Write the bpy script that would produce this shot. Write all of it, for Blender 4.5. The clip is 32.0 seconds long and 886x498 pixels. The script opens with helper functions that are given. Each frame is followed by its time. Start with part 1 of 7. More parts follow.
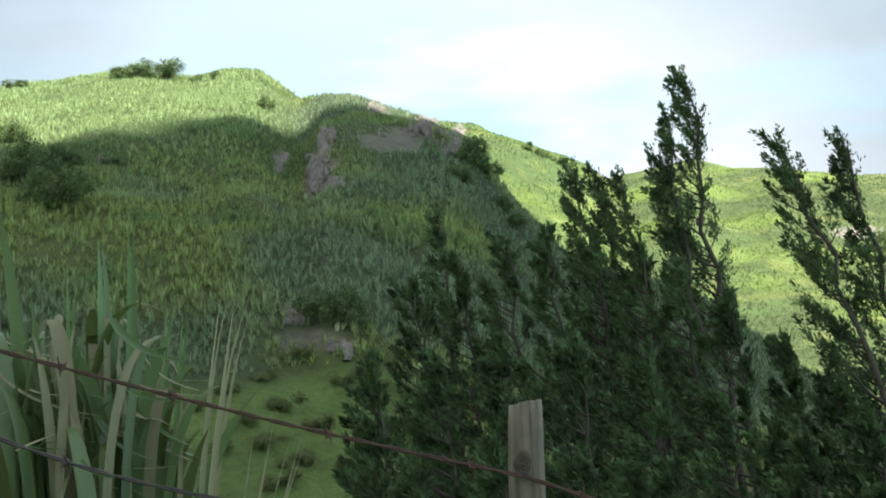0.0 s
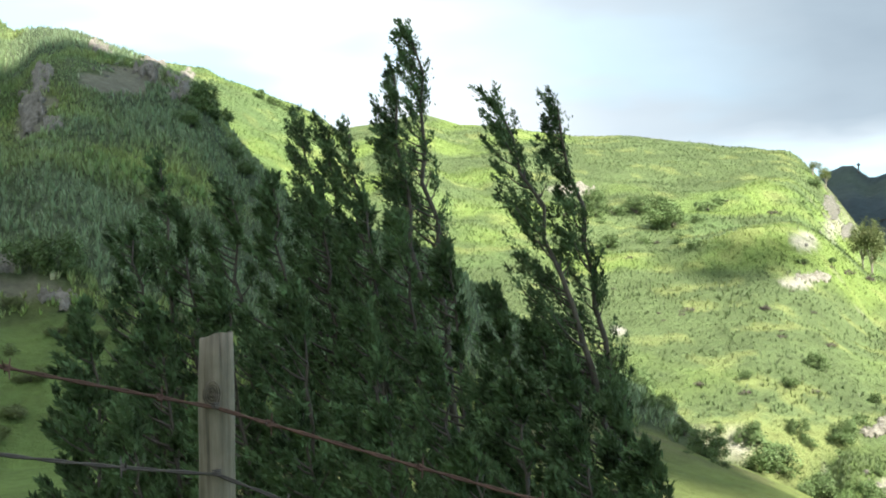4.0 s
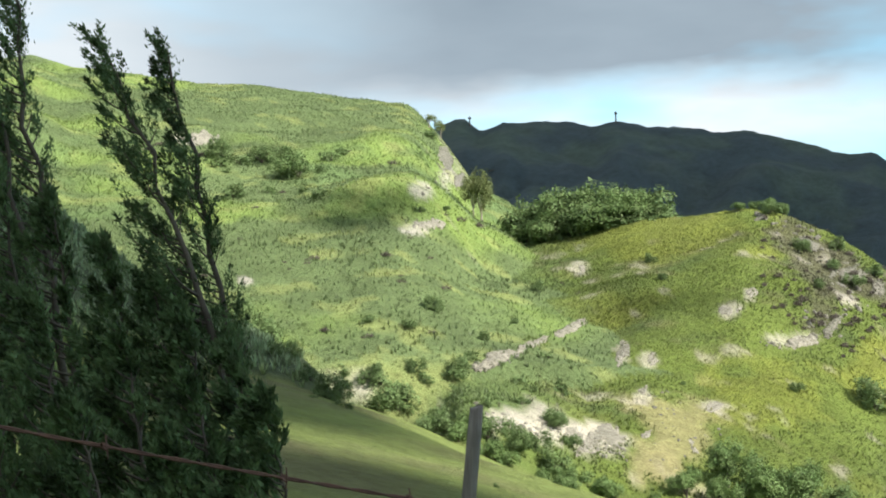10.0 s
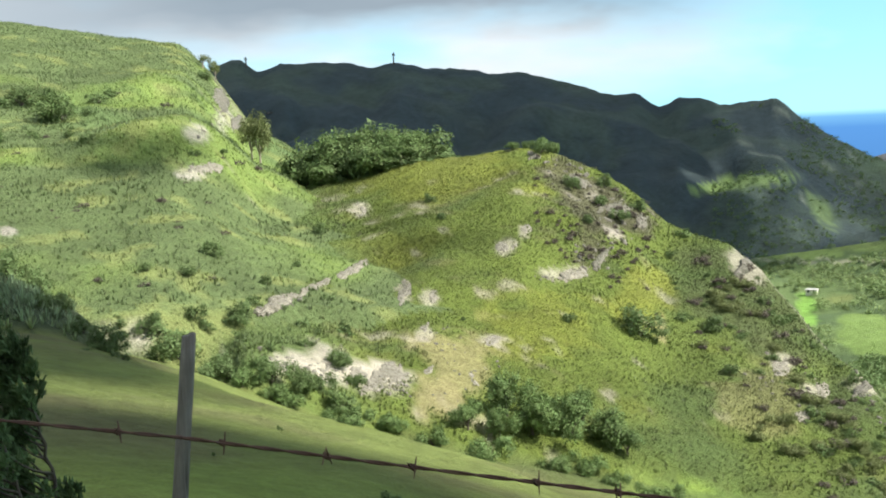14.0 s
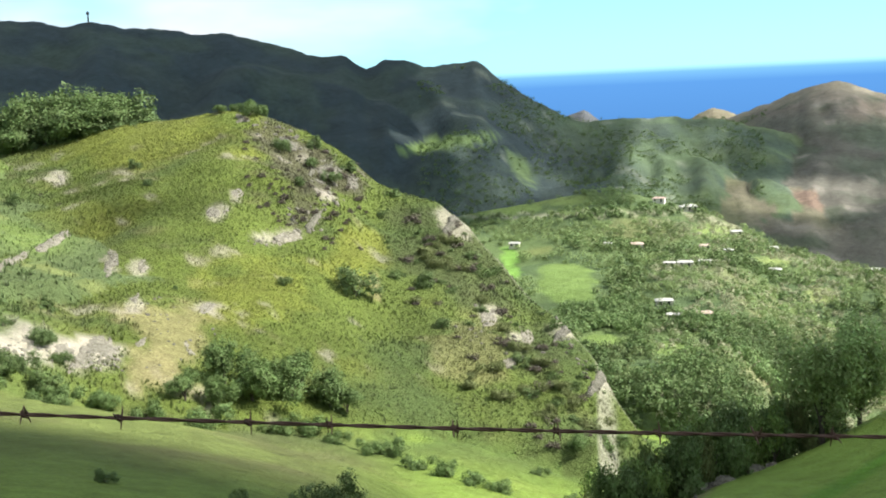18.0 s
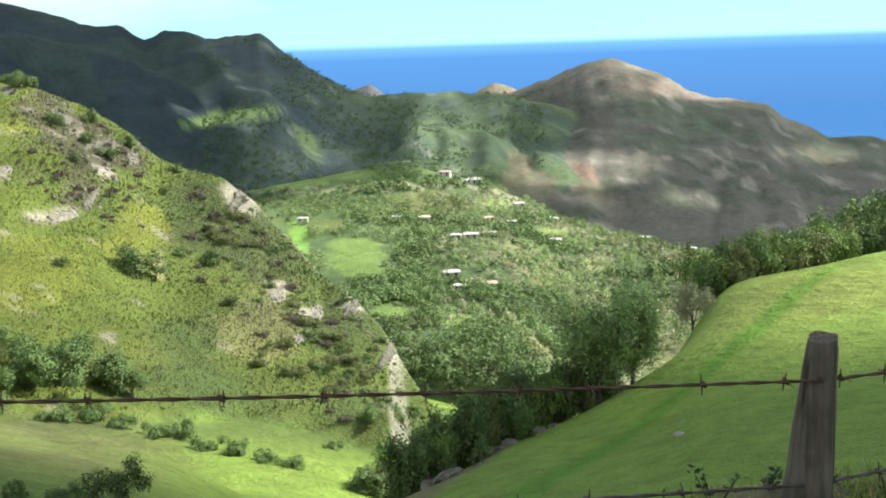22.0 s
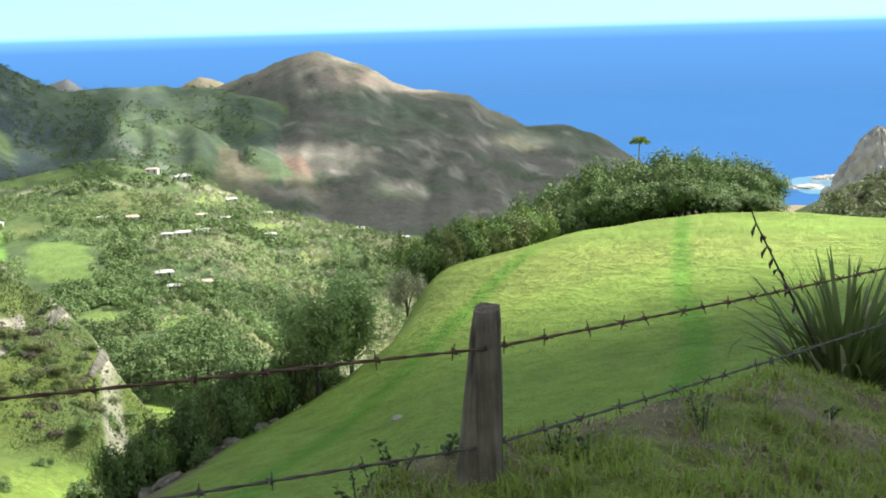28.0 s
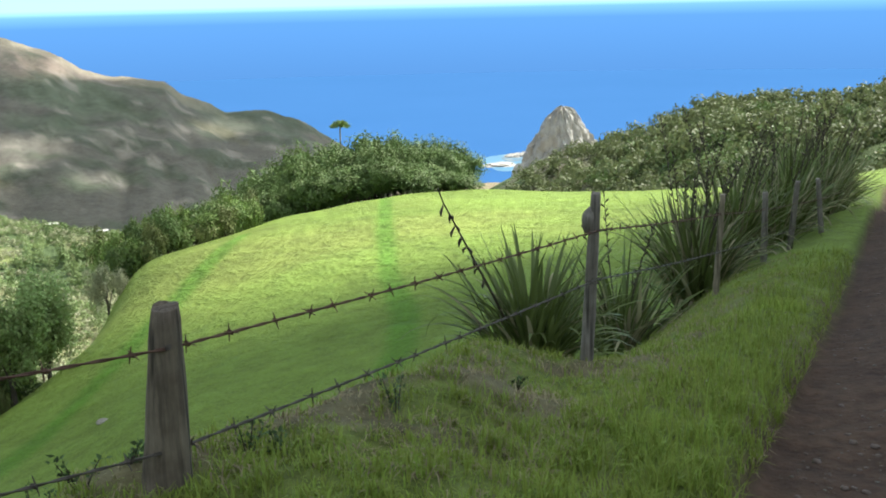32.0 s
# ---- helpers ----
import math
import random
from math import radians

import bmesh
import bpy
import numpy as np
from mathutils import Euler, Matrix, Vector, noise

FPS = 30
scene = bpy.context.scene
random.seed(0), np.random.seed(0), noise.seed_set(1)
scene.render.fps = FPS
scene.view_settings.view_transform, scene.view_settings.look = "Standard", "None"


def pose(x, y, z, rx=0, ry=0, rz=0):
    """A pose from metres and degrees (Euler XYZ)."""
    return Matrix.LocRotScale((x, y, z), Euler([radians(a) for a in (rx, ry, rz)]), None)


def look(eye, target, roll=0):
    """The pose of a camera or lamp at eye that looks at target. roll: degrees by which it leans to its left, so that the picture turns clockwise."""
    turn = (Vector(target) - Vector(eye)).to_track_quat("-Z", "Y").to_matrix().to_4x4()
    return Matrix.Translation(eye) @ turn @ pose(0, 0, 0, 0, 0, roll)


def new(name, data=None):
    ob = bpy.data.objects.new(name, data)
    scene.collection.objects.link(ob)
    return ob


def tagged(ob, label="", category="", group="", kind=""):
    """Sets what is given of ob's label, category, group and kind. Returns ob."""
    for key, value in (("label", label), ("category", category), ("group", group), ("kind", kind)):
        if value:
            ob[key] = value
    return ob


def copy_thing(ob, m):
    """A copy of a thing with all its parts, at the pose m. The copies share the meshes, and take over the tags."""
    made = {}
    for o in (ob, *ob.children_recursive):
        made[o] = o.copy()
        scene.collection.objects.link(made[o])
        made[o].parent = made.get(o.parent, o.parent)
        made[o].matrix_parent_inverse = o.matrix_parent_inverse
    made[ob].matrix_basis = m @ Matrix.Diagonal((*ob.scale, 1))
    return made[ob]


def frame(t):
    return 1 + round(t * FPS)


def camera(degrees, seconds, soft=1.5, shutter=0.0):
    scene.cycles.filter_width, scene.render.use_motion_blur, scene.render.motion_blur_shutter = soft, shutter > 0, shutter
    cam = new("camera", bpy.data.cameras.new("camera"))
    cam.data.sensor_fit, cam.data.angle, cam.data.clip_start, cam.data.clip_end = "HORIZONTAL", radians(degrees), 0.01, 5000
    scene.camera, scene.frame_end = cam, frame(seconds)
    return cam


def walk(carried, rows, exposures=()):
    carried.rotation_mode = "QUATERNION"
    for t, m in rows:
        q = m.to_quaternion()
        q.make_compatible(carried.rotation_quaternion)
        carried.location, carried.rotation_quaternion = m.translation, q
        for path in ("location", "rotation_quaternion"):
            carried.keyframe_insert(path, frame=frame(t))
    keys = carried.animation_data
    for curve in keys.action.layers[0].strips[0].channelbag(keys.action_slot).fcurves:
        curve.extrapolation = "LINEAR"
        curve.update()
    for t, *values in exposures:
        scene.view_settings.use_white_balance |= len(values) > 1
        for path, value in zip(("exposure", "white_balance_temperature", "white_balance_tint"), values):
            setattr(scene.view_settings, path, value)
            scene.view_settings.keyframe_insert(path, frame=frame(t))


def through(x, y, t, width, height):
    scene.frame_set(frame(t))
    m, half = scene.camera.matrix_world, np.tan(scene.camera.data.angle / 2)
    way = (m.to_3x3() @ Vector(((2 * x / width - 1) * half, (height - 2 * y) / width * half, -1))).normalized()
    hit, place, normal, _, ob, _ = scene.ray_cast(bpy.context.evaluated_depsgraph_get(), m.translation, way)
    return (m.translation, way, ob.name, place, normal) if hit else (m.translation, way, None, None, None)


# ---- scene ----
# camera: one slow pan by hand beside a fence, eye level is z = 0
cam = camera(44.42, 32.0, soft=1.9)
PATH = [
    (0, -0.196, 0.284, 0.172, 93.40, 2.04, -0.00), (0.5, -0.187, 0.274, 0.167, 93.32, 1.75, -1.71), (1, -0.173, 0.269, 0.159, 92.87, 1.60, -3.75),
    (1.5, -0.160, 0.265, 0.150, 92.26, 2.09, -5.50), (2, -0.152, 0.252, 0.144, 91.70, 2.08, -7.01), (2.5, -0.145, 0.231, 0.138, 91.18, 1.91, -8.79),
    (3, -0.134, 0.216, 0.133, 90.70, 1.78, -10.45), (3.5, -0.119, 0.213, 0.129, 90.48, 1.67, -12.43), (4, -0.103, 0.211, 0.123, 90.37, 1.45, -14.20),
    (4.5, -0.078, 0.192, 0.111, 90.05, 1.60, -16.18), (6.5, -0.049, 0.164, 0.098, 88.57, 2.19, -21.96), (7, -0.031, 0.151, 0.090, 88.26, 2.09, -23.15),
    (7.5, -0.027, 0.162, 0.089, 87.93, 1.99, -24.57), (8, -0.023, 0.177, 0.089, 87.86, 1.60, -26.12), (8.5, -0.004, 0.181, 0.092, 87.80, 1.93, -28.07),
    (9, 0.020, 0.171, 0.095, 87.68, 1.79, -29.73), (9.5, 0.037, 0.153, 0.093, 87.55, 1.81, -31.74), (10, 0.044, 0.140, 0.086, 87.16, 1.80, -33.73),
    (10.5, 0.048, 0.136, 0.077, 86.46, 1.78, -35.88), (11, 0.057, 0.134, 0.071, 85.78, 1.55, -37.51), (11.5, 0.084, 0.126, 0.068, 85.32, 1.79, -39.31),
    (12, 0.129, 0.112, 0.063, 85.06, 1.99, -40.94), (12.5, 0.178, 0.096, 0.051, 85.01, 1.92, -42.49), (13, 0.210, 0.080, 0.036, 84.81, 2.07, -43.33),
    (13.5, 0.219, 0.065, 0.026, 84.27, 2.16, -44.14), (14, 0.221, 0.044, 0.015, 83.70, 2.36, -45.27), (14.5, 0.225, 0.019, -0.002, 83.23, 2.60, -47.17),
    (15, 0.226, 0.003, -0.022, 82.77, 2.74, -49.25), (15.5, 0.217, 0.003, -0.036, 82.45, 2.59, -51.84), (17.5, 0.207, 0.008, -0.042, 81.07, 2.58, -59.03),
    (18, 0.208, 0.005, -0.046, 81.09, 2.56, -60.47), (18.5, 0.218, -0.003, -0.050, 81.10, 2.68, -61.84), (19, 0.230, -0.008, -0.056, 80.97, 2.81, -63.36),
    (19.5, 0.237, -0.011, -0.063, 80.79, 2.73, -65.14), (20, 0.242, -0.018, -0.069, 80.40, 2.43, -66.82), (20.5, 0.242, -0.029, -0.071, 79.94, 2.21, -68.53),
    (21, 0.237, -0.042, -0.070, 79.51, 2.00, -70.05), (21.5, 0.230, -0.052, -0.070, 79.32, 1.93, -71.10), (22, 0.224, -0.058, -0.070, 79.32, 1.77, -71.61),
    (22.5, 0.223, -0.063, -0.071, 79.23, 1.62, -71.90), (23, 0.222, -0.068, -0.072, 79.10, 1.55, -72.10), (23.5, 0.219, -0.072, -0.072, 78.97, 1.25, -72.10),
    (24, 0.211, -0.075, -0.072, 78.97, 1.42, -72.66), (24.5, 0.205, -0.083, -0.074, 78.86, 1.41, -74.48), (25, 0.203, -0.104, -0.077, 78.84, 1.48, -76.73),
    (25.5, 0.202, -0.138, -0.081, 78.91, 1.64, -79.09), (27.5, 0.200, -0.174, -0.086, 78.68, 1.88, -85.16), (28, 0.195, -0.197, -0.089, 78.53, 1.55, -86.75),
    (28.5, 0.185, -0.209, -0.088, 78.30, 1.40, -88.23), (29, 0.174, -0.225, -0.085, 78.20, 1.31, -89.38), (29.5, 0.177, -0.246, -0.081, 78.03, 1.25, -90.40),
    (30, 0.199, -0.262, -0.080, 77.66, 0.98, -92.52), (30.5, 0.229, -0.270, -0.083, 77.49, 1.19, -95.76), (31, 0.249, -0.275, -0.087, 77.54, 1.36, -98.49),
    (31.5, 0.252, -0.282, -0.088, 77.56, 1.32, -100.64), (32, 0.248, -0.288, -0.088, 77.36, 1.26, -102.38),
]
EXPOSURES = [(0.0, 1.44), (3.0, 1.65), (5.0, 1.6), (8.0, 1.42), (11.0, 1.12), (16.0, 1.14), (19.0, 1.24), (25.0, 1.28), (29.0, 1.36), (32.0, 1.4)]
walk(cam, [(t, pose(x, y, z, rx, ry, rz)) for t, x, y, z, rx, ry, rz in PATH], EXPOSURES)

# ---- light ----
SUN_AZ, SUN_EL = -62.0, 44.0
to_sun = Vector((math.cos(radians(SUN_AZ)) * math.cos(radians(SUN_EL)),
                 math.sin(radians(SUN_AZ)) * math.cos(radians(SUN_EL)), math.sin(radians(SUN_EL))))
sun = new("sun", bpy.data.lights.new("sun", "SUN"))
sun.data.energy, sun.data.angle, sun.data.color = 5.0, radians(0.6), (1.0, 0.96, 0.88)
sun.matrix_world = look(tuple(to_sun * 900), (0, 0, 0))


class Nodes:
    """Small helper to wire node trees."""

    def __init__(self, tree):
        self.tree = tree
        tree.nodes.clear()

    def add(self, kind, **inputs):
        n = self.tree.nodes.new(kind)
        for k, v in inputs.items():
            key = k.replace("_", " ")
            if k in n.inputs or key in n.inputs:
                self.put(n.inputs[k if k in n.inputs else key], v)
        return n

    def put(self, socket, v):
        if isinstance(v, bpy.types.NodeSocket):
            self.tree.links.new(v, socket)
        elif isinstance(v, bpy.types.Node):
            self.tree.links.new(v.outputs[0], socket)
        else:
            socket.default_value = v

    def math(self, op, a, b=0.0, clamp=False):
        n = self.tree.nodes.new("ShaderNodeMath")
        n.operation, n.use_clamp = op, clamp
        self.put(n.inputs[0], a), self.put(n.inputs[1], b)
        return n.outputs[0]

    def mix(self, fac, a, b, blend="MIX"):
        n = self.tree.nodes.new("ShaderNodeMix")
        n.data_type, n.blend_type = "RGBA", blend
        self.put(n.inputs[0], fac), self.put(n.inputs[6], a), self.put(n.inputs[7], b)
        return n.outputs[2]

    def ramp(self, fac, stops):
        n = self.tree.nodes.new("ShaderNodeValToRGB")
        while len(n.color_ramp.elements) < len(stops):
            n.color_ramp.elements.new(0.5)
        for e, (p, c) in zip(n.color_ramp.elements, stops):
            e.position, e.color = p, (c if len(c) == 4 else (*c, 1))
        self.put(n.inputs[0], fac)
        return n.outputs[0]

    def noise(self, vec, scale, detail=4, rough=0.55, out=0):
        n = self.tree.nodes.new("ShaderNodeTexNoise")
        n.inputs["Scale"].default_value, n.inputs["Detail"].default_value, n.inputs["Roughness"].default_value = scale, detail, rough
        if vec is not None:
            self.put(n.inputs["Vector"], vec)
        return n.outputs[out]


def make_world():
    world = bpy.data.worlds.new("world")
    world.use_nodes = True
    scene.world = world
    n = Nodes(world.node_tree)
    sky = n.add("ShaderNodeTexSky")
    sky.sky_type, sky.sun_disc = "NISHITA", False
    sky.sun_elevation, sky.sun_rotation = radians(SUN_EL), radians(90 - SUN_AZ)
    sky.altitude, sky.dust_density = 600.0, 0.6
    vec = n.add("ShaderNodeTexCoord").outputs["Generated"]
    sep = n.add("ShaderNodeSeparateXYZ", Vector=vec)
    up = sep.outputs[2]
    # cloud piles up over the hills inland and clears towards the sea
    puff = n.add("ShaderNodeMapping")
    n.put(puff.inputs["Vector"], vec)
    puff.inputs["Scale"].default_value = (1.0, 1.0, 3.2)
    big = n.noise(puff.outputs[0], 2.3, 5, 0.55)
    inland = n.math("SUBTRACT", n.math("MULTIPLY", sep.outputs[1], 0.75), n.math("MULTIPLY", sep.outputs[0], 0.42))
    low = n.ramp(up, [(0.22, (1, 1, 1)), (0.50, (0, 0, 0))])
    edge = n.math("ADD", n.math("ADD", n.math("MULTIPLY", big, 0.9), inland), n.math("MULTIPLY", up, 1.6))
    cover = n.math("MULTIPLY", n.ramp(edge, [(0.50, (0, 0, 0)), (0.74, (1, 1, 1))]), n.math("ADD", n.math("MULTIPLY", low, 0.65), 0.35))
    holes = n.ramp(n.noise(puff.outputs[0], 3.4, 3, 0.5), [(0.47, (0, 0, 0)), (0.60, (1, 1, 1))])
    # a grey underside inland, with a bright gap beneath it along the mountain
    span = n.ramp(sep.outputs[1], [(0.40, (0, 0, 0)), (0.55, (1, 1, 1)), (0.82, (1, 1, 1)), (0.91, (0.7, 0.7, 0.7)), (0.98, (0.08, 0.08, 0.08))])
    belly = n.math("MULTIPLY", span, n.ramp(n.math("ADD", up, n.math("MULTIPLY", big, 0.10)), [(0.122, (0, 0, 0)), (0.155, (1, 1, 1))]))
    white = n.mix(n.noise(puff.outputs[0], 5.0, 4), (0.60, 0.70, 0.78, 1), (0.94, 0.97, 0.98, 1))
    cloud = n.mix(belly, white, n.mix(big, (0.20, 0.26, 0.32, 1), (0.46, 0.55, 0.62, 1)))
    # far part of the sea, up to the horizon; haze painted as paler blue
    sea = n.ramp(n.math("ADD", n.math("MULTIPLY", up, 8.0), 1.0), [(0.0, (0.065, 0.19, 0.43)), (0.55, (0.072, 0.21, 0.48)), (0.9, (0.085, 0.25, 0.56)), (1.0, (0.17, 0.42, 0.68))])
    tint = n.ramp(up, [(0.0, (0.31, 0.70, 0.82)), (0.10, (0.24, 0.58, 0.80)), (0.30, (0.44, 0.56, 0.64)), (0.6, (0.44, 0.51, 0.55)), (1.0, (0.45, 0.51, 0.55))])
    clear = n.add("ShaderNodeBackground", Color=n.mix(0.82, n.mix(1.0, sky.outputs[0], (0.09, 0.09, 0.09, 1), "MULTIPLY"), tint), Strength=0.76)
    cloudy = n.add("ShaderNodeBackground", Color=cloud, Strength=0.53)
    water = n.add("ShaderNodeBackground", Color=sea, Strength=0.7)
    amount = n.math("MULTIPLY", cover, n.math("SUBTRACT", 1.0, n.math("MULTIPLY", n.math("MULTIPLY", holes, n.math("SUBTRACT", 1.0, belly)), 0.8)))
    overhead = n.add("ShaderNodeMixShader", Fac=amount)
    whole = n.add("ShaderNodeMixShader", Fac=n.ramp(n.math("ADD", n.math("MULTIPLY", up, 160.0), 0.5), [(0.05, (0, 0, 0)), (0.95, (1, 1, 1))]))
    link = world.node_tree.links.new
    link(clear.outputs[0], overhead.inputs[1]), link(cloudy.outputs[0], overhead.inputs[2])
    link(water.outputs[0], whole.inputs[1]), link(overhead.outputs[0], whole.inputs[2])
    out = n.add("ShaderNodeOutputWorld")
    link(whole.outputs[0], out.inputs[0])


make_world()

# ---- numeric noise for relief and cover ----
def lattice(ix, iy, seed):
    h = (ix.astype(np.int64) * 374761393 + iy.astype(np.int64) * 668265263 + seed * 974711) & 0xFFFFFFFF
    h = ((h ^ (h >> 13)) * 1274126177) & 0xFFFFFFFF
    return ((h ^ (h >> 16)) & 0xFFFF) / 65535.0


def vnoise(x, y, seed=0):
    x0, y0 = np.floor(x), np.floor(y)
    fx, fy = x - x0, y - y0
    fx, fy = fx * fx * (3 - 2 * fx), fy * fy * (3 - 2 * fy)
    a, b = lattice(x0, y0, seed), lattice(x0 + 1, y0, seed)
    c, d = lattice(x0, y0 + 1, seed), lattice(x0 + 1, y0 + 1, seed)
    return (a + (b - a) * fx) * (1 - fy) + (c + (d - c) * fx) * fy


def fbm(x, y, size, octaves=4, seed=0):
    total, amp, norm = 0, 1.0, 0
    for k in range(octaves):
        total = total + amp * vnoise(x / size * 2 ** k + 17 * k, y / size * 2 ** k - 9 * k, seed + k)
        norm += amp
        amp *= 0.5
    return total / norm * 2 - 1


def step(x, lo, hi):
    u = np.clip((x - lo) / (hi - lo), 0, 1)
    return u * u * (3 - 2 * u)


def curve(knots, x):
    """Smooth curve through (x, value) knots given in falling or rising x."""
    k = sorted(knots)
    xs, ys = np.array([p[0] for p in k], float), np.array([p[1] for p in k], float)
    return np.interp(x, xs, ys)


# ---- the land: a near slope, and ridges that rise out of it ----
# (bearing, elevation of the crest seen from the fence, both in degrees); bearing 90 is +y, 0 is +x
HILLS = {
    "flax_hill": dict(crest=[(150, 8), (125, 11), (112.4, 11.75), (109.3, 12.2), (106.7, 12.7), (102.6, 12.6), (100.9, 13.0), (99.4, 12.9), (97.1, 11.5),
                             (96.1, 11.75), (94.4, 11.6), (92.7, 10.9), (90.3, 10.2), (89.2, 9.7), (88, 8.9), (87.2, 7.4), (86.4, 6.2), (84.4, 4.1), (83.6, 2.9),
                             (75.9, 0.1), (72.5, -3.0), (68.2, -6.0), (63.6, -8.4), (61.9, -10.6), (58, -16)],
                      dist=[(150, 330), (110, 330), (98, 300), (96, 250), (88, 235), (84, 200), (76, 160), (66, 120), (58, 100)],
                      foot=[(150, -8), (95, -12), (70, -14), (58, -16)], foot_dist=[(150, 70), (95, 70), (70, 75), (58, 80)], back=0.35, power=0.9),
    "back_ridge": dict(crest=[(112, 4), (100, 9.5), (92, 10.3), (88, 10.0), (86.8, 9.3), (85.4, 8.9), (83.6, 8.2), (82.2, 7.5), (81, 6.6), (78, 3), (72, -2)],
                       dist=[(112, 420), (72, 420)], foot=[(112, -5), (72, -6)], foot_dist=[(112, 170), (72, 170)], back=0.3, power=0.9),
    "long_ridge": dict(crest=[(95, 4), (84, 6.5), (80.8, 6.8), (79, 7.1), (76.7, 7.5), (75.2, 7.0), (72.2, 6.7), (69.3, 6.2), (65.9, 6.0), (63.6, 5.6), (59.3, 5.05),
                              (57.9, 4.75), (57.1, 4.1), (56.5, 3.4), (55.4, 1.8), (54.5, 0.45), (52.8, -0.5), (51.5, -1.5), (49.7, -2.4), (46, -3.5), (40, -6)],
                       dist=[(95, 520), (60, 430), (54, 380), (40, 330)], foot=[(95, -8), (75, -9), (60, -8.6), (50, -9), (40, -10)],
                       foot_dist=[(95, 150), (75, 140), (60, 140), (40, 170)], back=0.25, power=1.0),
    "yellow_hill": dict(crest=[(66, -11), (60, -7.5), (56.9, -4.9), (52.1, -2.8), (49.2, -2.3), (46.3, -1.6), (43.3, -1.4), (40.9, -1.0), (39.3, -1.2), (36.7, -2.4), (34.7, -3.75),
                               (33.3, -5.2), (31.9, -5.8), (30.2, -6.4), (28.5, -7.8), (26.8, -9.8), (25.3, -11.8), (23.8, -12.8), (22.1, -14.7), (20.8, -17.1), (19.0, -19.5), (15, -26)],
                        dist=[(66, 150), (57, 290), (50, 280), (41, 260), (34, 245), (28, 215), (22, 160), (15, 130)],
                        foot=[(66, -11), (57, -11), (49, -15), (40, -17.5), (30, -18.6), (15, -20)], foot_dist=[(66, 112), (57, 115), (40, 122), (30, 132), (15, 125)], back=0.55, power=0.85),
    "dark_mountain": dict(crest=[(75, 3.13), (57, 3.13), (56.2, 3.63), (55, 3.98), (54.2, 3.48), (53, 3.93), (49, 3.48), (47.1, 3.73), (44.4, 3.18), (40.3, 2.83), (38.6, 2.23), (35.2, 1.43), (34.6, 1.53), (33.5, 0.88),
                                 (32.5, 1.18), (30.6, 0.83), (28.9, 0.98), (27.8, 0.88), (26.5, -0.17), (24.8, -1.27), (23.4, -1.97), (22.2, -2.37), (17.6, -2.42), (15.3, -2.57), (12, -3.47), (8, -5.87)],
                          dist=[(75, 1500), (30, 1350), (20, 1300), (8, 1300)], foot=[(75, -5), (33, -8.5), (8, -11)], foot_dist=[(75, 700), (33, 800), (8, 850)], relief=0.16, rib=(3.2, 30.0), back=0.7, power=0.95),
    "red_peak": dict(crest=[(24, -4.40), (18, -3.10), (15.5, -2.65), (14.6, -2.40), (12.8, -1.80), (10.4, -0.95), (9.6, -1.05), (7.4, -1.65), (6, -2.50), (4.2, -3.10), (2, -3.35), (1.1, -4.20), (-0.9, -5.00),
                            (-3.7, -5.20), (-5.2, -5.95), (-6.7, -6.70), (-9.5, -8.50), (-13, -10.90)],
                     dist=[(24, 1650), (10, 1500), (2, 1500), (-13, 1500)], foot=[(24, -11), (5, -11.5), (-13, -13)], foot_dist=[(24, 850), (5, 800), (-13, 800)], relief=0.07, rib=(2.2, 17.0), back=0.7, power=1.05),
    "far_knoll": dict(crest=[(24.5, -3.0), (23.2, -2.15), (22.2, -1.85), (21.4, -2.5), (19, -4), (17.6, -3.2), (16.6, -2.35), (15.8, -2.0), (15.1, -2.15), (14.2, -2.6), (12.5, -4)],
                      dist=[(24.5, 1700), (12.5, 1700)], foot=[(24.5, -6), (12.5, -6)], foot_dist=[(24.5, 1450), (12.5, 1450)], relief=0.05, rib=(3.0, 3.0), back=0.7, power=1.0),
    "village_hill": dict(crest=[(36, -9), (31, -7.6), (29, -7.05), (26.4, -6.8), (22.3, -6.15), (20.5, -6.15), (18.5, -6.6), (16.1, -7.35), (14.1, -8.3), (12.6, -9.2), (8.8, -10.25), (5.9, -10.95), (2, -11.5), (-6, -13)],
                         dist=[(36, 700), (20, 700), (5, 560), (-6, 500)], foot=[(36, -15), (20, -17.3), (5, -18), (-6, -18)], foot_dist=[(36, 330), (20, 300), (5, 260), (-6, 250)], back=0.35, power=0.9),
    "forest_hill": dict(crest=[(-8, -12), (-14.4, -9.6), (-16.8, -8.4), (-20.3, -7.5), (-22.9, -6.65), (-25.8, -5.35), (-30, -5.1), (-32.8, -5.0), (-34.4, -4.4), (-40, -2), (-60, 4), (-80, 8)],
                        dist=[(-8, 420), (-80, 380)], foot=[(-8, -13), (-30, -13), (-80, -9)], foot_dist=[(-8, 170), (-30, 160), (-80, 90)], back=0.4, power=0.9),
    "red_spur": dict(crest=[(18.5, -6.4), (16, -5.7), (14, -5.75), (12.6, -6.05), (11, -6.35), (9.9, -6.95), (8.8, -7.6), (7.8, -8.2), (6.4, -9.2), (5.2, -10.1), (3.4, -11.2), (1.5, -12.4)],
                     dist=[(18.5, 1120), (1.5, 960)], foot=[(18.5, -9.5), (10, -11.5), (1.5, -13.2)], foot_dist=[(18.5, 860), (1.5, 760)], relief=0.06, rib=(1.6, 7.0), back=0.25, power=0.9),
}
SECTIONS = {}


def section(bearing, *profile):
    """The near slope along one bearing: pairs of distance and height."""
    SECTIONS[bearing] = profile


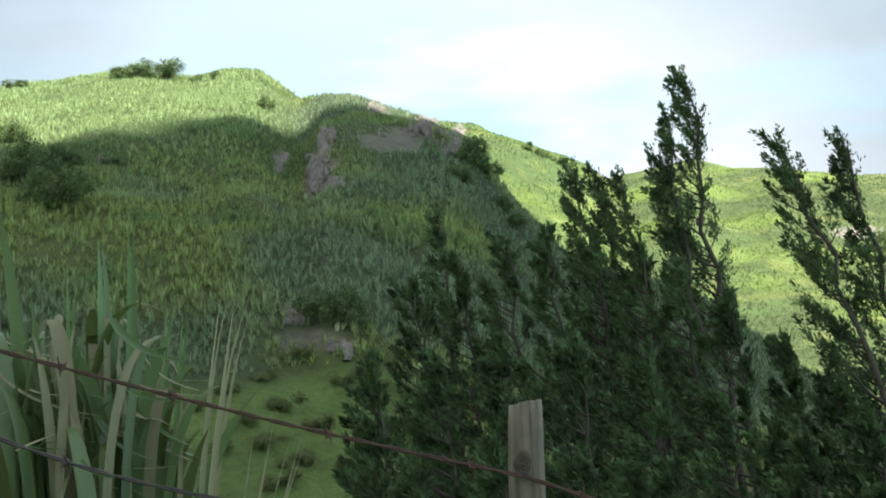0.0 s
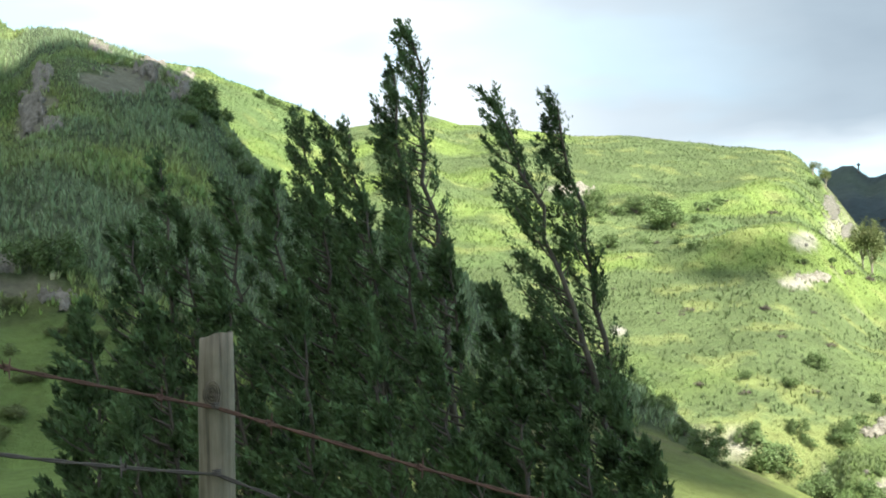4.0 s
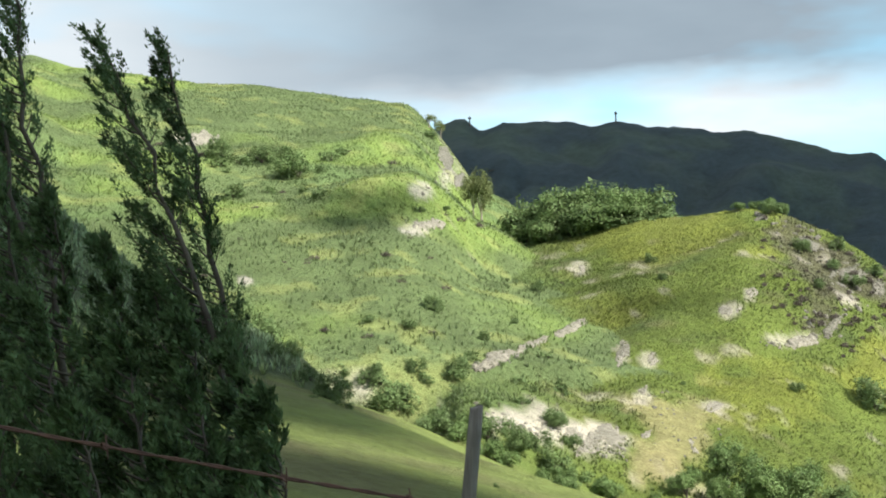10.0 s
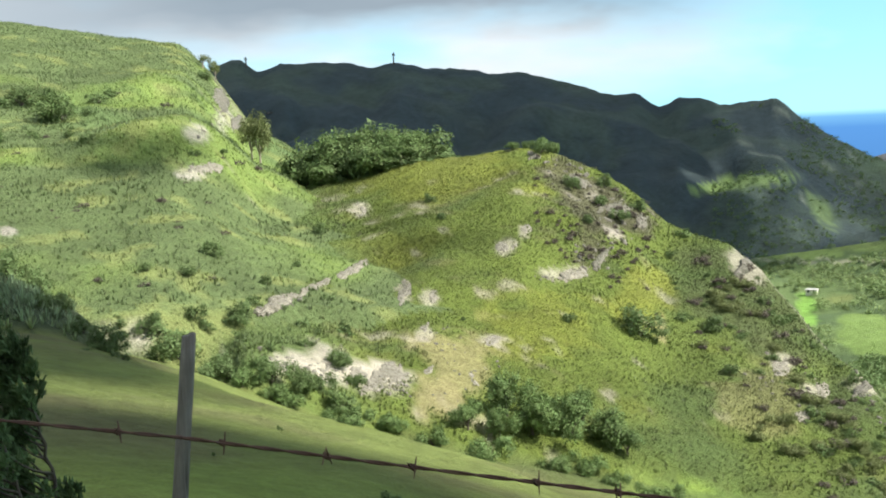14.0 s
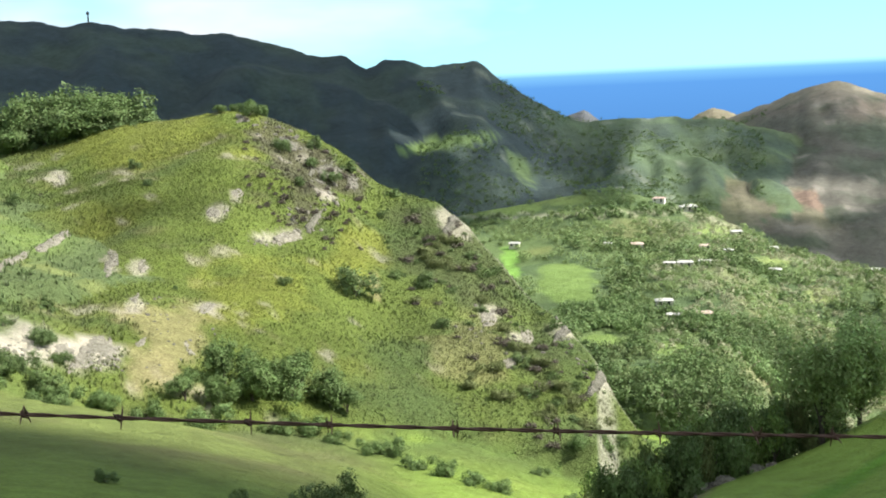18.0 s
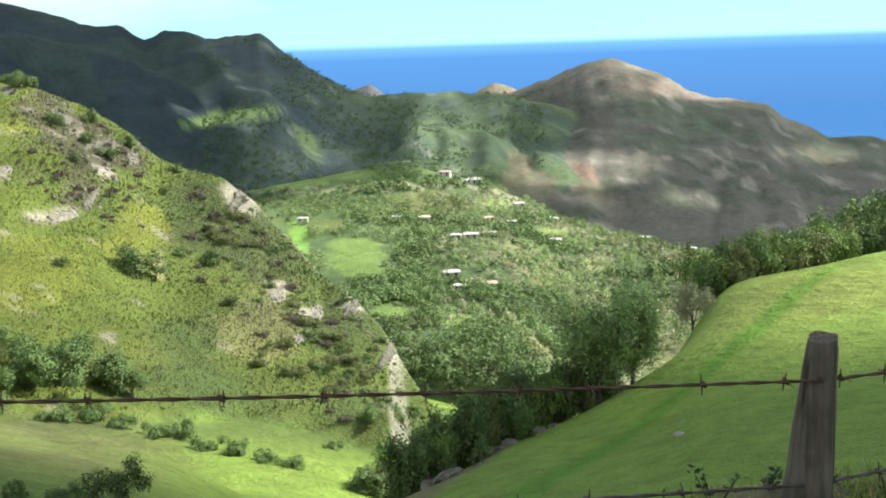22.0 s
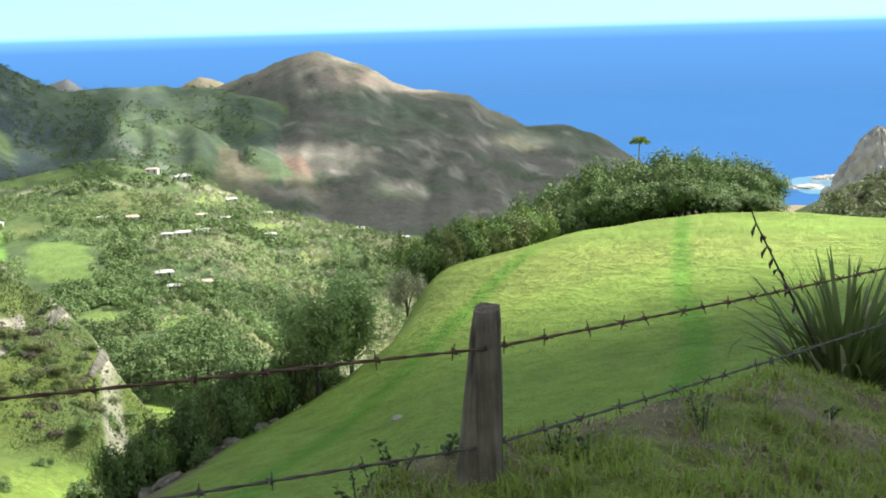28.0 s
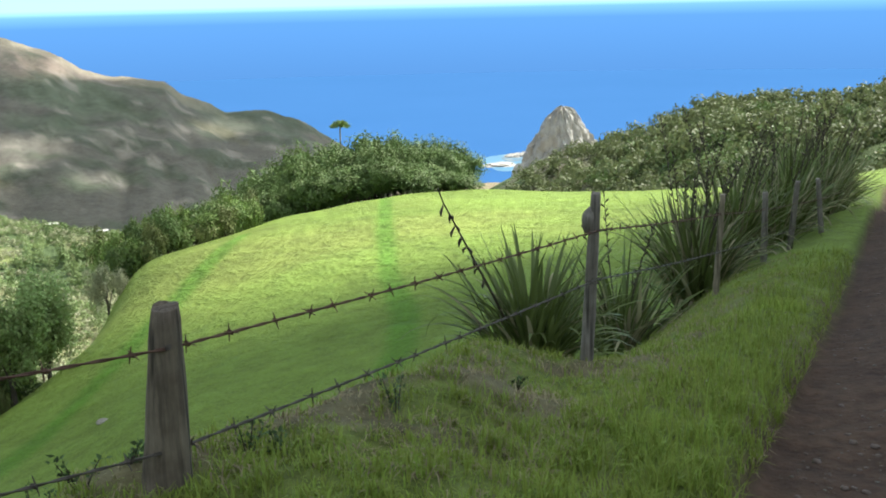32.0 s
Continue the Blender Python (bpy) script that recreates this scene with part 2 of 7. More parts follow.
section(-180, (0, -1.6), (4, -0.9), (12, 3), (40, 14), (120, 40), (400, 90), (900, 60), (2000, -280), (2400, -330))
section(-90, (0, -1.6), (4, -1.2), (12, 1.0), (40, 8), (120, 25), (400, 60), (900, 0), (2000, -280), (2400, -330))
section(-50, (0, -1.62), (2.5, -1.7), (5, -1.8), (12, -1.6), (25, -1.0), (60, 1), (110, -2), (180, -20), (400, -60), (900, -120), (2000, -300), (2400, -330))
section(-36, (0, -1.62), (2.5, -1.74), (5, -2.0), (8, -2.3), (14, -3.0), (25, -4.3), (45, -7), (110, -15), (180, -30), (400, -80), (900, -150), (2000, -300), (2400, -330))
section(-28, (0, -1.62), (2.5, -1.72), (5, -2.0), (8, -2.5), (14, -3.4), (25, -5.2), (45, -8.2), (70, -11.5), (110, -17.6), (150, -30), (400, -95), (900, -200), (2000, -305), (2400, -330))
section(-20, (0, -1.62), (2.5, -1.62), (5, -1.95), (7, -2.33), (9, -3.0), (14, -5.2), (25, -7.8), (45, -10.6), (70, -13), (110, -17.9), (150, -32), (400, -110), (900, -220), (2000, -305), (2400, -330))
section(-10, (0, -1.62), (2, -1.55), (4.4, -1.56), (5.3, -1.83), (6.0, -2.4), (14, -6.2), (25, -9.5), (45, -11.6), (70, -13.4), (105, -17.4), (125, -22), (180, -48), (400, -125), (900, -230), (2000, -310), (2400, -330))
section(-15, (0, -1.62), (2, -1.57), (5.6, -1.70), (6.8, -2.05), (8, -2.8), (14, -5.7), (25, -8.7), (45, -11.1), (70, -13.2), (108, -17.7), (135, -26), (180, -46), (400, -118), (900, -225), (2000, -308), (2400, -330))
section(-3, (0, -1.62), (2, -1.54), (3.9, -1.52), (4.5, -1.72), (4.95, -2.3), (6, -3.2), (14, -7.8), (25, -10.4), (45, -12.8), (70, -14.6), (95, -17.4), (115, -23), (180, -55), (400, -130), (900, -230), (2000, -320), (2400, -335))
section(4.6, (0, -1.62), (2, -1.56), (3.8, -1.60), (4.3, -1.85), (4.7, -2.3), (6, -3.4), (14, -8.2), (25, -11), (45, -14), (65, -15.4), (78, -17.2), (95, -23), (180, -62), (400, -130), (900, -230), (2000, -320), (2400, -335))
section(7.3, (0, -1.62), (2, -1.58), (3.6, -1.75), (4.6, -2.3), (6, -3.5), (14, -8.3), (25, -11.3), (40, -14.4), (52, -15.6), (60, -19.0), (75, -26), (110, -44), (180, -65), (400, -130), (900, -230), (2000, -325), (2400, -335))
section(10, (0, -1.62), (2, -1.6), (3.4, -1.9), (6, -3.6), (14, -8.4), (25, -11.5), (42, -15.4), (51, -16.9), (58, -20.5), (72, -27), (110, -45), (180, -66), (400, -130), (900, -230), (2000, -330), (2400, -335))
section(16, (0, -1.62), (2, -1.6), (3.2, -1.85), (6, -3.6), (14, -8.3), (25, -11.6), (40, -15.6), (48, -18.4), (58, -25), (80, -37), (110, -46), (180, -66), (400, -125), (900, -230), (2000, -330), (2400, -335))
section(21, (0, -1.62), (2, -1.55), (3.2, -1.8), (6, -3.5), (14, -8.1), (25, -12), (36, -15.6), (42, -18.2), (52, -25), (75, -37), (110, -45), (180, -62), (400, -120), (900, -200), (2000, -330), (2400, -335))
section(28, (0, -1.62), (2, -1.5), (3.2, -1.7), (6, -3.3), (14, -7.6), (25, -12), (40, -18.4), (52, -23), (62, -27.5), (85, -35.5), (104, -40.8), (132, -45), (180, -58), (400, -110), (900, -170), (2000, -330), (2400, -335))
section(34, (0, -1.62), (2, -1.45), (3.2, -1.65), (6, -3.1), (14, -7), (25, -11.5), (40, -15.6), (56, -20.4), (66, -25), (85, -35), (104, -39), (132, -44), (180, -56), (400, -90), (900, -150), (2000, -330), (2400, -335))
section(42, (0, -1.62), (2, -1.4), (3.2, -1.6), (6, -2.9), (14, -6.4), (25, -10.3), (40, -13.6), (60, -18.6), (68, -22), (90, -33), (120, -38), (180, -50), (400, -80), (900, -130), (2000, -330), (2400, -335))
section(50, (0, -1.62), (2, -1.35), (3.2, -1.5), (6, -2.7), (14, -5.8), (25, -9.2), (40, -12), (66, -17.4), (76, -22), (95, -29), (115, -32), (180, -45), (400, -60), (900, -100), (2000, -330), (2400, -335))
section(58, (0, -1.62), (2, -1.3), (3.2, -1.45), (6, -2.5), (14, -5.2), (25, -8.3), (45, -11.6), (78, -16.4), (90, -20), (115, -24), (180, -40), (400, -60), (900, -90), (2000, -330), (2400, -335))
section(66, (0, -1.62), (2, -1.25), (3.2, -1.35), (6, -2.3), (14, -4.7), (25, -7.6), (45, -10), (85, -14), (110, -17), (180, -30), (400, -50), (900, -80), (2000, -330), (2400, -335))
section(90, (0, -1.62), (2, -1.2), (3.4, -1.2), (6, -2.3), (14, -4.6), (25, -7), (45, -9.5), (90, -14), (180, -20), (400, -30), (900, -60), (2000, -330), (2400, -335))
section(120, (0, -1.62), (2, -1.0), (4, -0.9), (8, -2), (25, -6.2), (60, -12), (110, -14), (400, 0), (900, -40), (2000, -330), (2400, -335))
section(180, (0, -1.6), (4, -0.9), (12, 3), (40, 14), (120, 40), (400, 90), (900, 60), (2000, -280), (2400, -330))


def smear(z, az, r):
    """Rounds the creases between the sections: a blur along the bearing, then along the distance."""
    if z.ndim < 2 or z.shape[0] < 50:
        return z
    for axis, reach in ((0, 13), (1, 6)):
        kernel = np.hanning(2 * reach + 1)
        kernel /= kernel.sum()
        pad = [(0, 0), (0, 0)]
        pad[axis] = (reach, reach)
        p = np.pad(z, pad, mode="edge")
        z = sum(kernel[k] * np.take(p, range(k, k + z.shape[axis]), axis) for k in range(2 * reach + 1))
    return z


def land(az, r):
    """Height of the land at a bearing (degrees) and a distance (arrays of one shape), and the index of the ridge that forms it (-1: near slope)."""
    keys = sorted(SECTIONS)
    lr = np.log1p(r)
    table = [np.interp(lr, np.log1p([p[0] for p in SECTIONS[k]]), [p[1] for p in SECTIONS[k]]) for k in keys]
    z = np.zeros_like(r)
    for i in range(len(keys) - 1):
        u = (az - keys[i]) / (keys[i + 1] - keys[i])
        m = (u >= 0) & (u <= 1)
        w = np.clip(u, 0, 1)
        z = np.where(m, table[i] * (1 - w) + table[i + 1] * w, z)
    x, y = r * np.cos(np.radians(az)), r * np.sin(np.radians(az))
    z = smear(z, az, r) + fbm(x, y, 26.0, 4, 5) * step(r, 15, 120)
    owner = np.full(r.shape, -1)
    for i, (name, h) in enumerate(HILLS.items()):
        a0, a1 = min(p[0] for p in h["crest"]), max(p[0] for p in h["crest"])
        rc, rf = curve(h["dist"], az), curve(h["foot_dist"], az)
        rough = 0.30 * fbm(az * 1.0, az * 0 + 3.0, 1.3, 4, 58) if name in ("dark_mountain", "red_peak", "red_spur") else 0.0
        zc = rc * np.tan(np.radians(curve(h["crest"], az) + rough))
        zf = np.minimum(rf * np.tan(np.radians(curve(h["foot"], az))), zc - 2)
        u = np.clip((r - rf) / (rc - rf), 0, 1)
        front = zf + (zc - zf) * (u ** h["power"]) - np.maximum(rf - r, 0) * 0.8
        wide = 70.0 if rc.mean() < 600 else 240.0
        gully = (np.abs(fbm(x, y, wide, 4, 20 + i)) - 0.3) * wide * h.get("relief", 0.16) * np.sin(np.pi * u)
        if "rib" in h:
            turn, deep = h["rib"]
            spur = np.abs(fbm(az + 1.1 * turn * fbm(x, y, 200.0, 3, 55 + i), r * 0.006, turn, 3, 50 + i)) - 0.25
            gully = gully + spur * deep * np.sin(np.pi * np.clip(u * 1.05, 0, 1)) ** 0.8
        hz = np.where(r <= rc, front + gully, zc - (r - rc) * h["back"] - (r - rc) ** 2 * 0.0004)
        hz = hz + fbm(x, y, 14.0 if rc.mean() < 600 else 70.0, 5, 40 + i) * np.minimum(rc * 0.004, 7) * (0.25 + u * (1 - 0.7 * u))
        hz = np.where((az < a0) | (az > a1), -500, hz)
        top = hz > z
        z, owner = np.where(top, hz, z), np.where(top, i, owner)
    return z, owner



PATH_LINE = [(-14, 11), (-6, 3.9), (-1.5, -0.05), (1.0, -1.4), (3.2, -3.02), (5.0, -4.32), (10, -7.9), (15.1, -11.5), (26.1, -19.3), (45, -32.5)]


def along(x, y, points):
    """Distance to a line of bends on the plan."""
    best = np.full(np.shape(x), 1e9)
    for (ax, ay), (bx, by) in zip(points, points[1:]):
        dx, dy = bx - ax, by - ay
        u = np.clip(((x - ax) * dx + (y - ay) * dy) / (dx * dx + dy * dy), 0, 1)
        best = np.minimum(best, np.hypot(x - ax - u * dx, y - ay - u * dy))
    return best


AZS = np.concatenate([np.arange(-42.0, 122.01, 0.25), np.arange(124.0, 316.1, 4.0)])
RS = np.concatenate([[0.0], np.geomspace(0.6, 140, 250), np.geomspace(142, 520, 190), np.geomspace(527, 2400, 110)])
AZ, RR = np.meshgrid(AZS, RS, indexing="ij")
TURN = np.where(AZ > 180, AZ - 360, AZ)
ZZ, OWNER = land(TURN, RR)
XX, YY = RR * np.cos(np.radians(AZ)), RR * np.sin(np.radians(AZ))
# worn path: a shallow cut with a grassy lip
PATH_D = along(XX, YY, PATH_LINE)
ZZ = ZZ - step(-PATH_D, -1.18, -0.98) * 0.19 * step(-RR, -60, -40) + step(-np.abs(PATH_D - 1.6), -0.7, 0) * 0.07 * step(-RR, -60, -40)
ZZ = ZZ + fbm(XX, YY, 0.8, 3, 90) * 0.08 * step(-RR, -30, -8) * step(PATH_D, 0.9, 1.6) + fbm(XX, YY, 0.25, 2, 91) * 0.03 * step(-RR, -14, -6)


def ground_z(az, r):
    """Height of the ground sheet at bearings and distances (arrays), read between its corners."""
    a = np.mod(np.asarray(az, float) + 42.0, 360.0) - 42.0
    i = np.clip(np.searchsorted(AZS, a, side="right") - 1, 0, len(AZS) - 2)
    j = np.clip(np.searchsorted(RS, r, side="right") - 1, 0, len(RS) - 2)
    u, v = (a - AZS[i]) / (AZS[i + 1] - AZS[i]), (r - RS[j]) / (RS[j + 1] - RS[j])
    return (ZZ[i, j] * (1 - v) + ZZ[i, j + 1] * v) * (1 - u) + (ZZ[i + 1, j] * (1 - v) + ZZ[i + 1, j + 1] * v) * u


def height(x, y):
    return float(ground_z(math.degrees(math.atan2(y, x)), math.hypot(x, y)))


def spot(az, r, lift=0.0):
    x, y = r * math.cos(radians(az)), r * math.sin(radians(az))
    return Vector((x, y, float(ground_z(az, r)) + lift))


def meet(az, el, start=12.0):
    """Where the sight line at a bearing and an elevation first meets the land beyond a distance."""
    r = np.geomspace(start, 2300, 1500)
    hit = np.nonzero(ground_z(np.full(r.shape, az), r) >= r * math.tan(radians(el)))[0]
    return spot(az, float(r[hit[0]]) if len(hit) else 300.0)


# ---- materials ----
def material(name):
    m = bpy.data.materials.new(name)
    m.use_nodes = True
    return m, Nodes(m.node_tree)


def finish(n, color, rough=0.8, bump=None, strength=0.4, distance=0.02, **more):
    b = n.add("ShaderNodeBsdfPrincipled", Roughness=rough)
    n.put(b.inputs["Base Color"], color)
    for k, v in more.items():
        n.put(b.inputs[k.replace("_", " ")], v)
    if bump is not None:
        bn = n.add("ShaderNodeBump", Strength=strength, Distance=distance)
        n.put(bn.inputs["Height"], bump)
        n.put(b.inputs["Normal"], bn.outputs[0])
    out = n.add("ShaderNodeOutputMaterial")
    n.tree.links.new(b.outputs[0], out.inputs[0])
    return b


def plain(name, color, vary=0.25, scale=6.0, rough=0.8, bump=0.3, dist=0.01, object_vary=0.15, **more):
    """Noise-varied material in object space, with a shift of tone from object to object."""
    m, n = material(name)
    tex = n.add("ShaderNodeTexCoord").outputs["Object"]
    a = n.noise(tex, scale, 5)
    b = n.noise(tex, scale * 0.17, 2)
    tone = n.math("ADD", n.math("MULTIPLY", a, vary * 1.6), n.math("MULTIPLY", b, vary))
    rnd = n.add("ShaderNodeObjectInfo").outputs["Random"]
    tone = n.math("ADD", n.math("ADD", tone, 1.0 - vary * 1.3 - object_vary * 0.5), n.math("MULTIPLY", rnd, object_vary))
    hsv = n.add("ShaderNodeHueSaturation", Color=(*color, 1))
    n.put(hsv.inputs["Value"], tone)
    n.put(hsv.inputs["Hue"], n.math("ADD", 0.49, n.math("MULTIPLY", b, 0.02)))
    finish(n, hsv.outputs[0], rough, a, bump, dist, **more)
    return m


def leafy(name, color, vary=0.5, through=0.25, rough=0.55, shine=0.15, clump=0.0, swing=4.0):
    """Leaves: tone differs from clump to clump and from tree to tree, and some light comes through."""
    m, n = material(name)
    geo = n.add("ShaderNodeNewGeometry")
    isl = geo.outputs["Random Per Island"]
    pos = n.add("ShaderNodeTexCoord").outputs["Object"]
    big = n.noise(pos, 0.8, 3)
    rnd = n.add("ShaderNodeObjectInfo").outputs["Random"]
    if clump:
        big = n.math("ADD", n.math("MULTIPLY", n.math("SUBTRACT", n.noise(pos, clump, 2), 0.5), swing), big)
    tone = n.math("ADD", n.math("MULTIPLY", isl, vary), n.math("MULTIPLY", big, 0.7))
    tone = n.math("ADD", tone, n.math("MULTIPLY", rnd, 0.25))
    tone = n.math("MAXIMUM", n.math("ADD", tone, 0.52 - vary * 0.5), 0.25)
    hsv = n.add("ShaderNodeHueSaturation", Color=(*color, 1))
    n.put(hsv.inputs["Value"], tone)
    n.put(hsv.inputs["Hue"], n.math("ADD", 0.485, n.math("MULTIPLY", isl, 0.03)))
    b = n.add("ShaderNodeBsdfPrincipled", Roughness=rough, Specular_IOR_Level=shine)
    n.put(b.inputs["Base Color"], hsv.outputs[0])
    tr = n.add("ShaderNodeBsdfTranslucent")
    n.put(tr.inputs["Color"], hsv.outputs[0])
    mix = n.add("ShaderNodeMixShader", Fac=through)
    n.tree.links.new(b.outputs[0], mix.inputs[1])
    n.tree.links.new(tr.outputs[0], mix.inputs[2])
    out = n.add("ShaderNodeOutputMaterial")
    n.tree.links.new(mix.outputs[0], out.inputs[0])
    return m


def ground_material():
    m, n = material("land_cover")
    cover = n.add("ShaderNodeAttribute")
    cover.attribute_name = "cover"
    detail = n.add("ShaderNodeAttribute")
    detail.attribute_name = "detail"
    far = detail.outputs["Fac"]
    pos = n.add("ShaderNodeTexCoord").outputs["Object"]
    fine = n.noise(pos, 9.0, 5, 0.65)
    mid = n.noise(pos, 0.9, 6, 0.68)
    wide = n.noise(pos, 0.16, 5, 0.6)
    near_tone = n.math("ADD", n.math("MULTIPLY", fine, 0.7), n.math("MULTIPLY", mid, 0.5))
    broad = n.noise(pos, 0.03, 7, 0.66)
    far_tone = n.math("ADD", n.math("ADD", n.math("MULTIPLY", mid, 0.55), n.math("MULTIPLY", wide, 0.45)), n.math("MULTIPLY", broad, 0.5))
    blend = n.add("ShaderNodeMix")
    n.put(blend.inputs[0], far), n.put(blend.inputs[2], near_tone), n.put(blend.inputs[3], far_tone)
    tone = n.math("ADD", n.math("MULTIPLY", n.math("SUBTRACT", blend.outputs[0], 0.66), 2.4), 1.0)
    hsv = n.add("ShaderNodeHueSaturation")
    n.put(hsv.inputs["Color"], cover.outputs["Color"])
    n.put(hsv.inputs["Value"], tone)
    n.put(hsv.inputs["Hue"], n.math("ADD", 0.485, n.math("MULTIPLY", mid, 0.03)))
    bump_h = n.math("ADD", n.math("MULTIPLY", mid, n.math("ADD", n.math("MULTIPLY", far, 1.1), 0.05)), n.math("MULTIPLY", fine, 0.05))
    bump_h = n.math("ADD", bump_h, n.math("MULTIPLY", n.math("MULTIPLY", broad, far), 4.0))
    finish(n, hsv.outputs[0], 0.92, bump_h, 0.9, 1.0, Specular_IOR_Level=0.15)
    return m


GROUND = ground_material()

# ---- ground sheet ----
PASTURE, DRY, FLAX, FLAX_LIGHT = (0.150, 0.218, 0.041), (0.208, 0.234, 0.060), (0.058, 0.076, 0.040), (0.076, 0.104, 0.040)
YELLOW, BRUSH, ROCK, EARTH = (0.080, 0.106, 0.022), (0.042, 0.066, 0.022), (0.33, 0.30, 0.26), (0.080, 0.050, 0.036)
SCRUB, RED, HAZY_FOREST = (0.090, 0.086, 0.072), (0.145, 0.095, 0.076), (0.034, 0.048, 0.052)


def lay(base, color, mask):
    return base * (1 - mask[..., None]) + np.array(color) * mask[..., None]


def polar(az, r):
    return (r * math.cos(radians(az)), r * math.sin(radians(az)))


TRACK_A = [tuple(meet(a, e).xy) for a, e in ((16, -24.5), (13.4, -22.8), (8.9, -20.5), (4.8, -17.2), (1.7, -14.4), (-1.7, -11.5))]
TRACK_B = [tuple(meet(a, e).xy) for a, e in ((-9.2, -9.7), (-9.2, -11.5), (-9.4, -13.8), (-10.3, -16), (-10.1, -17.8), (-8.5, -20))]


PATCH_COLORS = {"rock": (0.30, 0.275, 0.22), "earth": (0.20, 0.18, 0.085), "dark": (0.062, 0.06, 0.035), "scrub": (0.055, 0.07, 0.025), "gold": (0.145, 0.16, 0.028)}
# bearing, elevation, half width, half height in degrees; what shows there; how strongly
YELLOW_PATCHES = [(44.5, -12.3, 2.2, 2.6, "earth", 0.75), (45.2, -14.0, 1.6, 1.0, "earth", 0.7), (28.5, -13.9, 2.0, 2.2, "earth", 0.4), (33.6, -10.5, 0.4, 0.8, "earth", 0.9), (34.6, -9.2, 1.8, 1.6, "gold", 0.7), (40.0, -10.5, 3.5, 1.6, "gold", 0.5),
                  (36.9, -4.3, 1.9, 1.5, "dark", 0.9), (35.0, -5.0, 1.5, 1.0, "dark", 0.9), (38.3, -2.6, 1.5, 0.9, "dark", 0.8), (37.0, -6.4, 1.1, 1.1, "dark", 0.8), (30.4, -9.2, 2.2, 1.8, "scrub", 0.8), (28.1, -10.8, 2.0, 1.8, "scrub", 0.8), (31.6, -7.2, 1.6, 0.9, "scrub", 0.8), (25.0, -14.0, 1.6, 1.6, "scrub", 0.5),
                  (48.4, -12.8, 1.5, 0.9, "rock", 0.95), (52.7, -11.8, 2.0, 0.55, "rock", 0.9), (50.6, -12.5, 1.2, 0.5, "rock", 0.8), (53.6, -8.5, 1.6, 0.4, "rock", 0.9), (50.0, -7.3, 0.9, 0.35, "rock", 0.8)]
YELLOW_PATCHES += [(a, e, w, h, "rock", 0.62) for a, e, w, h in ((47.2, -8.5, 0.4, 0.7), (45.7, -8.9, 0.5, 0.6), (49.2, -4.0, 0.5, 0.45), (41.6, -6.3, 0.6, 0.5), (40.6, -5.5, 0.35, 0.35), (38.6, -7.75, 1.3, 0.35), (46.0, -10.6, 0.5, 0.4), (42.6, -11.1, 0.7, 0.3),
                   (29.2, -7.4, 0.9, 1.0), (23.5, -13.4, 1.2, 0.7), (21.4, -16.0, 0.6, 1.0), (27.6, -12.5, 0.7, 0.5), (26.1, -14.0, 0.6, 0.5), (35.9, -5.9, 0.5, 0.3))]


# pastures on the village hill: bearing, elevation, half width, half height in degrees, colour
VILLAGE_FIELDS = [(26.6, -7.0, 2.6, 0.32, (0.16, 0.22, 0.06)), (23.6, -6.6, 1.6, 0.3, (0.15, 0.20, 0.06)), (26.4, -9.8, 0.55, 1.1, (0.14, 0.26, 0.05)), (23.4, -11.0, 1.7, 0.95, (0.125, 0.185, 0.05)), (24.9, -9.2, 1.0, 0.4, (0.135, 0.16, 0.055)),
                  (15.6, -8.3, 1.3, 0.4, (0.17, 0.22, 0.07)), (12.6, -9.9, 1.2, 0.3, (0.17, 0.21, 0.07)), (21.6, -13.9, 1.3, 0.5, (0.13, 0.19, 0.05)), (18.0, -14.4, 1.0, 0.4, (0.125, 0.18, 0.05)), (10.5, -11.6, 1.0, 0.4, (0.16, 0.19, 0.07))]


